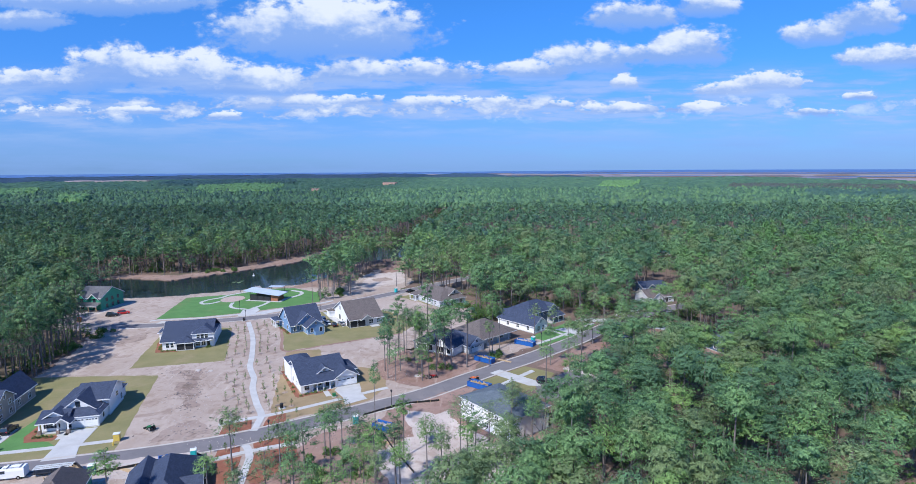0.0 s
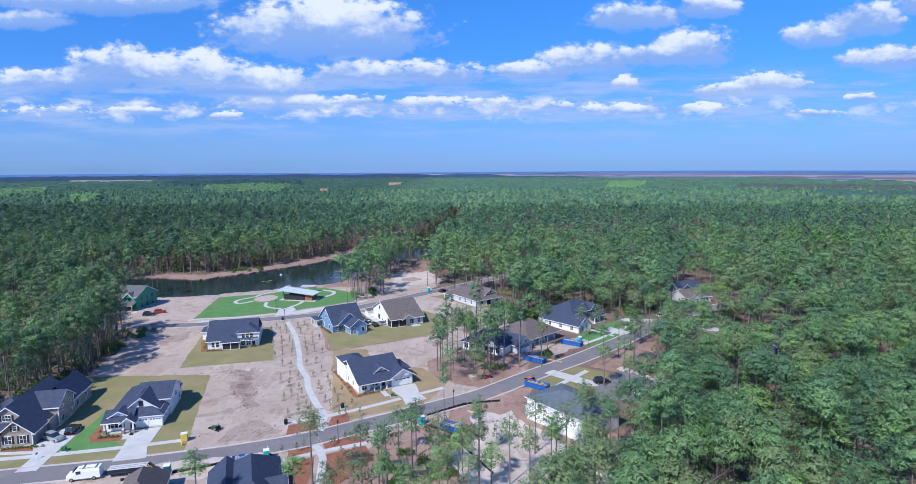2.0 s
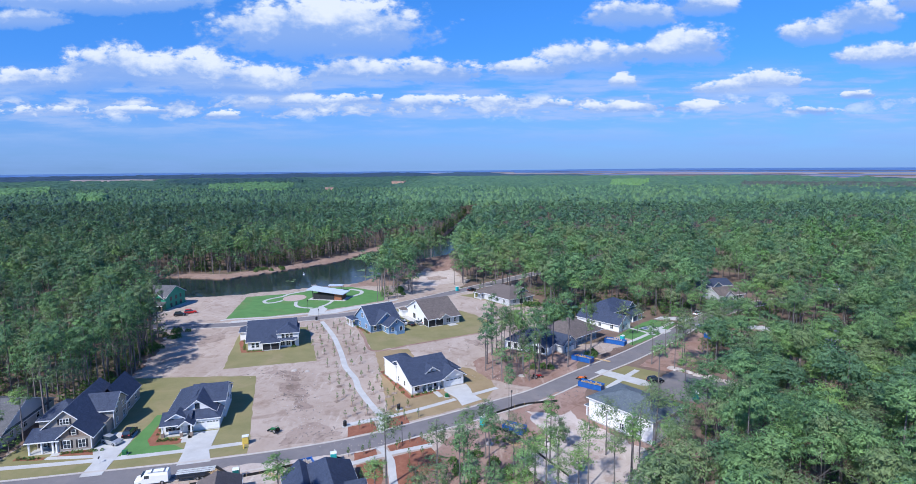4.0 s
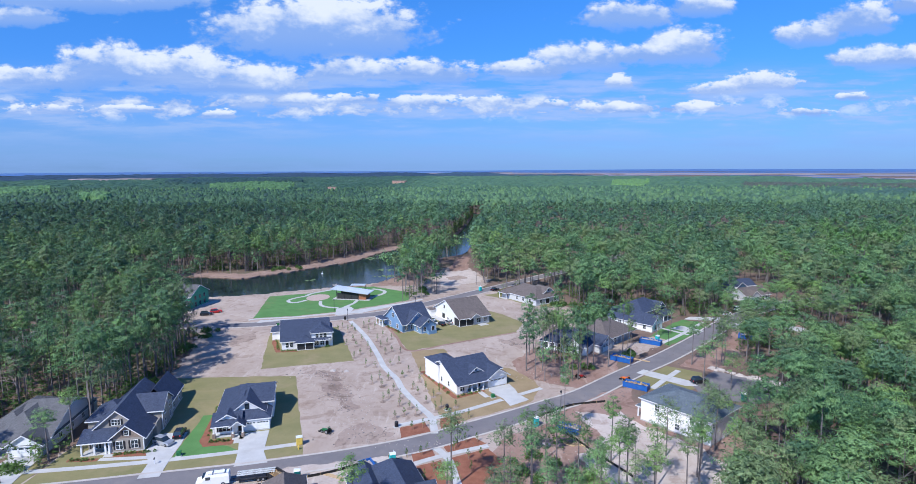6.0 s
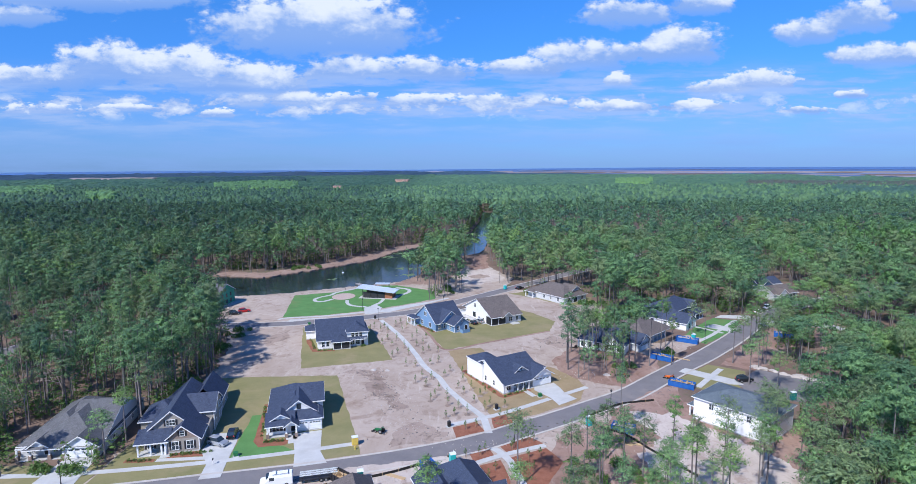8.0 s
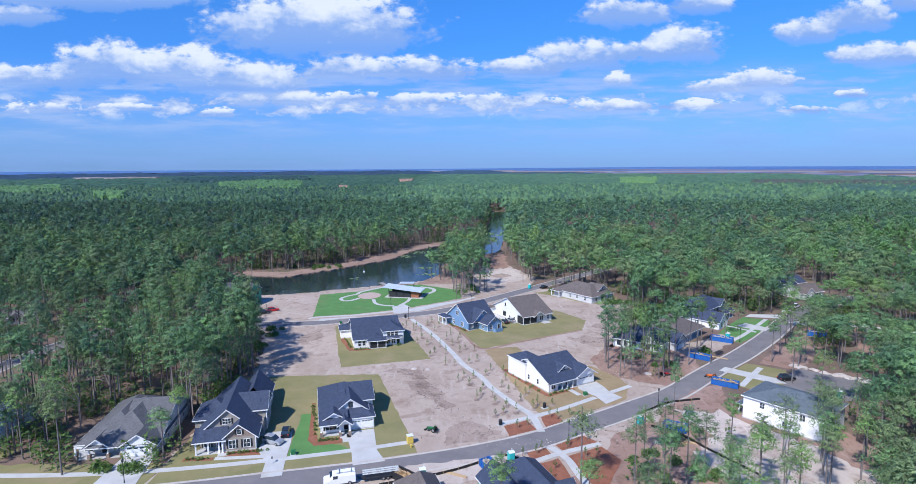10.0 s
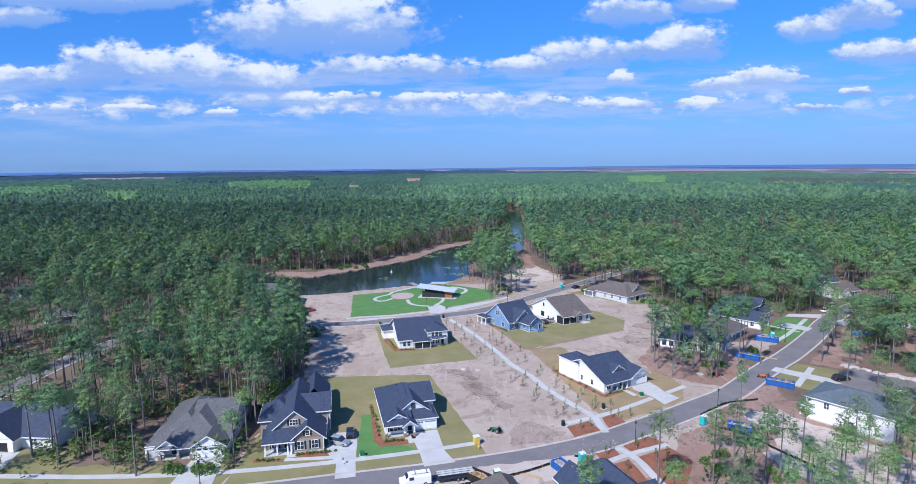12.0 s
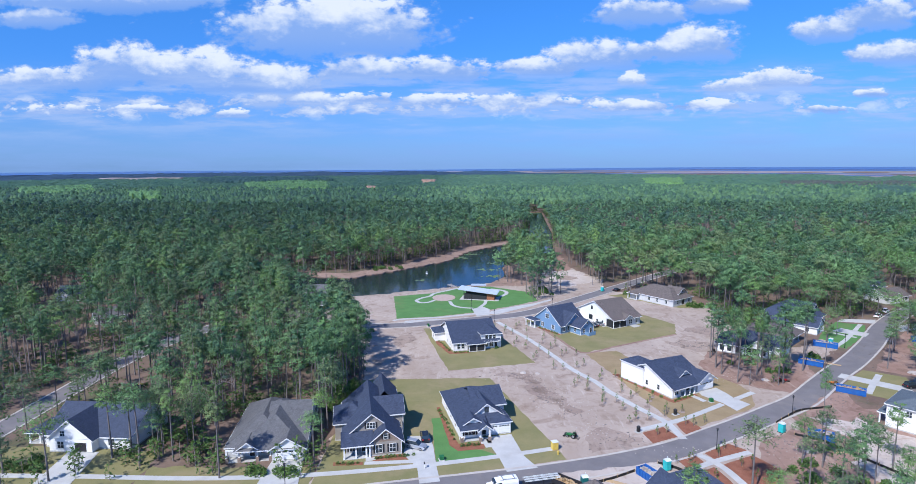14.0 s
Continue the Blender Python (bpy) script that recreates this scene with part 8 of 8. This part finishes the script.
for at in ((-104.6, 111.2), (-110.6, 210.6)):
    t = thing("mailbox", "dark mailbox on a short post", "mailbox", at=pose(at[0], at[1], 0.04, 0, 0, 15))
    part("post", boxes((-0.05, 0.05, -0.05, 0.05, -0.2, 1.1)), "trim", t)
    part("box", boxes((-0.12, 0.12, -0.28, 0.28, 1.1, 1.35), bevel=0.03), "dark", t)

# black silt fence round the sites
for nm, pts in (("silt_fence", [(-24, 131.2), (-19, 135), (-14, 138.1), (-5.4, 140)]), ("silt_fence", [(-23, 125.5), (-18.3, 122.0), (-14.9, 115.1), (-9.4, 104.8)]), ("silt_fence", [(-82, 102.6), (-70, 106.6), (-63, 110.2)]), ("silt_fence", [(-57.5, 113.2), (-53.6, 110.4), (-52.4, 106)]), ("silt_fence", [(-8, 190), (-4, 186), (2, 180)])):
    bm = bmesh.new()
    ribbon(bm, smooth_line(pts, 1.0), 0.02, -0.1, 0.6)
    f_ = solid(nm, bm, "rubber", "sagging black silt fence round a building site", "fence")
    for p in smooth_line(pts, 2.5):
        part("stake", boxes((p.x - 0.03, p.x + 0.03, p.y - 0.06, p.y, -0.2, 0.95)), "wood", f_)

# pond things
t = thing("dock", "small grey timber dock at the pond's edge", "dock", at=pose(-101.5, 280.5, 0, 0, 0, 118))
for i in range(16):
    part("deck_board", boxes((i * 0.42, i * 0.42 + 0.38, -1.2, 1.2, 0.10, 0.18)), "deckgrey", t)
for x in (0.3, 3.3, 6.4):
    for y in (-1.1, 1.1):
        bm = bmesh.new()
        tube(bm, (x, y, -2.6), (x, y, 0.7), 0.12, sides=8)
        part("pile", bm, "bark", t)
t = thing("pond_float", "small white float on the pond", "float", at=pose(-118.0, 318.0, -0.5))
bm = bmesh.new()
tube(bm, (0, 0, -0.1), (0, 0, 0.5), 0.7, 0.5, sides=10)
tube(bm, (0, 0, 0.5), (0, 0, 1.6), 0.12, sides=6)
part("buoy", bm, "palegrey", t)
g = random.Random(4)
for cx, cy, rx, ry, k in ((-99, 372, 6, 5, 26), (-82, 330, 9, 4, 34), (-80, 310, 7, 4, 22), (-92, 390, 6, 6, 20), (-121, 300, 4, 2, 8), (-78, 350, 6, 8, 20), (-70, 400, 8, 8, 24)):
    bm = bmesh.new()
    for _ in range(k):
        r, a = g.uniform(0.4, 1.3), g.uniform(0, 6.28)
        x, y = cx + g.gauss(0, rx * 0.5), cy + g.gauss(0, ry * 0.5)
        vs = [bm.verts.new((x + r * g.uniform(0.8, 1.1) * math.cos(q * 0.785), y + r * g.uniform(0.8, 1.1) * math.sin(q * 0.785), -0.435 + 0.004 * g.random())) for q in range(8)]
        bm.faces.new(vs)
    solid("lily_pads", bm, "lily", "patch of floating water-lily leaves", "lily pads", kind="stuff")


# ---------------------------------------------------------------- saplings, shrubs, litter
def sapling_mesh(seed, h):
    g_ = np.random.default_rng(seed)
    cv, cf = [], []
    for k in range(44):
        u = g_.random()
        z = h * (0.34 + 0.66 * u)
        r = 0.36 * math.sin(math.pi * min(1, 0.15 + u * 0.85)) + 0.05
        a = g_.random() * 6.28
        p = np.array([r * math.cos(a) * g_.random() ** 0.5, r * math.sin(a) * g_.random() ** 0.5, z])
        e1, e2 = g_.normal(0, 1, 3), g_.normal(0, 1, 3)
        e1, e2 = e1 / np.linalg.norm(e1) * 0.16, e2 / np.linalg.norm(e2) * 0.09
        q = len(cv)
        cv += [p - e1, p + e2, p + e1, p - e2]
        cf += [(q, q + 1, q + 2), (q, q + 2, q + 3)]
    return raw_mesh("crown", cv, cf, ["shrub"])


sap_crowns = [sapling_mesh(200 + i, h) for i, h in enumerate((2.3, 2.7, 2.0))]
bm = bmesh.new()
tube(bm, (0, 0, -0.2), (0.03, 0, 1.4), 0.045, 0.03, sides=6)
tube(bm, (0.03, 0, 1.4), (0, 0.03, 2.1), 0.03, 0.012, sides=5)
sap_trunk = mesh_of("trunk", bm, "bark")
sap_stake = mesh_of("stake", boxes((0.25, 0.29, -0.02, 0.02, -0.2, 1.3)), "wood")
bm = bmesh.new()
prism(bm, [(0.75 * math.cos(i * 0.524), 0.75 * math.sin(i * 0.524)) for i in range(12)], -0.05, 0.06)
sap_ring = mesh_of("mulch_ring", bm, "debris")
g = random.Random(8)


def sapling(x, y, ring=True):
    s = thing("sapling", "thin newly planted sapling with stake on bare soil", "sapling", "saplings of the avenue", at=pose(x, y, 0.03, 0, 0, g.uniform(0, 360)))
    for nm, me in (("trunk", sap_trunk), ("crown", g.choice(sap_crowns)), ("stake", sap_stake)) + ((("mulch_ring", sap_ring),) if ring else ()):
        ob = new(nm, me)
        ob.parent = s


axis = smooth_line([(-50.5, 134), (-53.0, 139), (-57.8, 149.4), (-60.2, 157), (-64.7, 166.3), (-68.0, 177), (-72.9, 191.6), (-77.0, 202), (-82.6, 214)], 5.6)
for i, p in enumerate(axis[:-1]):
    d = (axis[i + 1] - p).normalized()
    side = Vector((d.y, -d.x))
    for off in (-7.6, -4.8, -2.2, 2.4, 5.2, 7.8):
        q = p + side * (off + g.uniform(-0.5, 0.5)) + d * (g.uniform(-1.2, 1.2) + (2.6 if off in (-4.8, 5.2) else 0))
        if abs(off) < 7 or i % 2 == 0:
            sapling(q.x, q.y)
for x, y in ((-53.5, 125.4), (-51.0, 126.6), (-45.2, 130.6), (-43.6, 130.0), (-50.8, 113.8), (-49.6, 114.9), (-43.5, 117.4), (-41.5, 119.2), (-38.9, 119.6), (-44.0, 116.2), (-41.0, 112.4), (-38.4, 113.4), (-40.6, 107.0), (-48.0, 108.0), (-49.6, 104.0), (-40.4, 131.6), (-53.8, 113.2)):
    sapling(x, y, False)


def leafy(seed, r, h, n, leaf):
    g_ = np.random.default_rng(seed)
    cv, cf = [], []
    for k in range(n):
        d = g_.normal(0, 1, 3)
        d /= np.linalg.norm(d)
        d[2] = abs(d[2])
        p = d * np.array([r, r, h]) * (0.6 + 0.45 * g_.random())
        e1, e2 = g_.normal(0, 1, 3), g_.normal(0, 1, 3)
        e1, e2 = e1 / np.linalg.norm(e1) * leaf, e2 / np.linalg.norm(e2) * leaf * 0.6
        q = len(cv)
        cv += [p - e1, p + e2, p + e1, p - e2]
        cf += [(q, q + 1, q + 2), (q, q + 2, q + 3)]
    return raw_mesh("shrub", cv, cf, ["shrub"])


shrub_small = [leafy(300 + i, 0.45, 0.6, 70, 0.14) for i in range(3)]
shrub_big = [leafy(320 + i, 1.3, 1.7, 160, 0.3) for i in range(3)]


def shrub(x, y, big=False):
    ob = new("shrub", g.choice(shrub_big if big else shrub_small))
    s = g.uniform(0.75, 1.25)
    ob.matrix_basis = pose(x, y, 0.05, 0, 0, g.uniform(0, 360)) @ Matrix.Diagonal((s, s, s, 1))
    tagged(ob, "loose green shrub on rough ground" if big else "small clipped shrub in a mulch bed", "shrub", "wild shrubs" if big else "bed shrubs")


for a, b, k in (((-97.3, 120.4), (-92.8, 121.0), 6), ((-98.6, 122.5), (-103.0, 139), 9), ((-115.4, 114.9), (-107.0, 116.4), 9), ((-122.8, 112.8), (-118.0, 113.1), 5), ((-43.4, 143.4), (-37.0, 147.6), 7), ((-44.6, 145), (-53, 162), 6),
                ((-100.4, 181.2), (-95.2, 181.9), 6), ((-101.4, 183), (-106.4, 195.5), 8), ((-63.2, 201.2), (-71, 213), 9), ((-87, 185.5), (-85, 187), 3)):
    for i in range(k):
        u = (i + 0.5) / k
        shrub(a[0] + (b[0] - a[0]) * u + g.uniform(-0.3, 0.3), a[1] + (b[1] - a[1]) * u + g.uniform(-0.3, 0.3))
for cx, cy, rx, ry, k in ((-16, 262, 12, 5, 16), (0, 240, 8, 4, 10), (-128, 150, 4, 14, 16), (-134, 190, 4, 16, 16), (-8, 168, 9, 8, 5), (-58, 268, 5, 12, 14), (-150, 330, 30, 10, 26), (-60, 430, 10, 12, 10), (-140, 109, 14, 2, 5), (-190, 112, 12, 3, 8), (10, 176, 6, 3, 5), (-26, 106, 8, 8, 12), (24, 176, 4, 4, 6)):
    for _ in range(k):
        x, y = cx + g.gauss(0, rx * 0.5), cy + g.gauss(0, ry * 0.5)
        if not (inside(x, y, POND) or near_line(x, y, FRONT_ROAD, 4.5) or near_line(x, y, PARK_ROAD, 4.5)):
            shrub(x, y, True)

# loose stones and scraps on the bare lots
bm = bmesh.new()
for cx, cy, rx, ry, k in ((-82, 161, 7, 3, 60), (-75, 148, 4, 7, 70), (-70, 138, 4, 4, 40), (-64, 124, 6, 4, 40), (-20, 188, 8, 6, 90), (-26, 122, 8, 6, 120), (0, 146, 6, 4, 60), (-10, 205, 6, 5, 50), (36, 178, 12, 10, 120)):
    for _ in range(k):
        s = g.uniform(0.05, 0.14)
        m = pose(cx + g.gauss(0, rx * 0.6), cy + g.gauss(0, ry * 0.6), 0.06, g.uniform(-8, 8), g.uniform(-8, 8), g.uniform(0, 360))
        box(bm, -s * g.uniform(1, 3.5), s, -s * 0.5, s * 0.5, -0.05, s * 0.6, m)
solid("wood_scraps", bm, "bark", "dark bark and wood scraps strewn on bare soil", "debris", kind="stuff")
bm = bmesh.new()
for cx, cy, rx, ry, k in ((-72, 142, 7, 8, 120), (-80, 160, 10, 3, 60), (-66, 128, 5, 4, 70), (-50, 118, 10, 3, 40), (-72, 104, 8, 3, 140), (-8, 118, 8, 9, 120), (-20, 190, 8, 8, 60), (-20, 160, 6, 6, 60), (14, 184, 8, 5, 80), (-44, 300, 6, 12, 80), (-26, 116, 8, 6, 70)):
    for _ in range(k):
        s = g.uniform(0.04, 0.13)
        m = pose(cx + g.gauss(0, rx * 0.6), cy + g.gauss(0, ry * 0.6), 0.06, g.uniform(0, 60), g.uniform(0, 60), g.uniform(0, 360))
        box(bm, -s, s, -s * g.uniform(0.4, 1), s * 0.8, -0.06, s * 0.5, m)
solid("loose_stones", bm, "rubble", "loose pale stones and scraps on bare soil", "stones", kind="stuff")
for i in range(13):
    u = i / 12
    x, y, s = 32.5 + 13 * u + g.uniform(-0.4, 0.4), 163.2 - 12.5 * u + g.uniform(-0.5, 0.5), g.uniform(0.7, 1.5)
    bm = bmesh.new()
    bmesh.ops.create_icosphere(bm, subdivisions=2, radius=s)
    for v in bm.verts:
        v.co *= 1 + 0.4 * noise.noise(v.co * 1.3 + Vector((x, y, 0)))
        v.co.z = max(-0.1, v.co.z * 0.5)
    solid("rubble_heap", bm, "rubble", "pale rubble heap along a gravel pad", "rubble", group="rubble heaps", at=pose(x, y, 0.04))
for x, y, s in ((-79.6, 163.5, 0.9), (-75.5, 163.0, 0.7), (-12.5, 158.0, 1.0), (-24, 118, 0.9)):
    bm = bmesh.new()
    bmesh.ops.create_icosphere(bm, subdivisions=2, radius=s)
    for v in bm.verts:
        v.co *= 1 + 0.35 * noise.noise(v.co * 1.7 + Vector((x, y, 0)))
        v.co.z = max(-0.1, v.co.z * 0.45)
    solid("rubble_heap", bm, "rubble", "small pale rubble heap on bare soil", "rubble", at=pose(x, y, 0.04))
for a, b in (((-22, 120), (-17, 116)), ((-20, 118.5), (-14.5, 116.5)), ((-70, 107), (-66, 105)), ((12, 172), (16, 169))):
    t = thing("lumber_stack", "small stack of raw yellow lumber on the ground", "lumber", at=pose(a[0], a[1], 0.04, 0, 0, math.degrees(math.atan2(b[1] - a[1], b[0] - a[0]))))
    for i in range(4):
        part("plank", boxes((0, 4.8, i * 0.22, i * 0.22 + 0.19, 0, 0.1)), "wood", t)
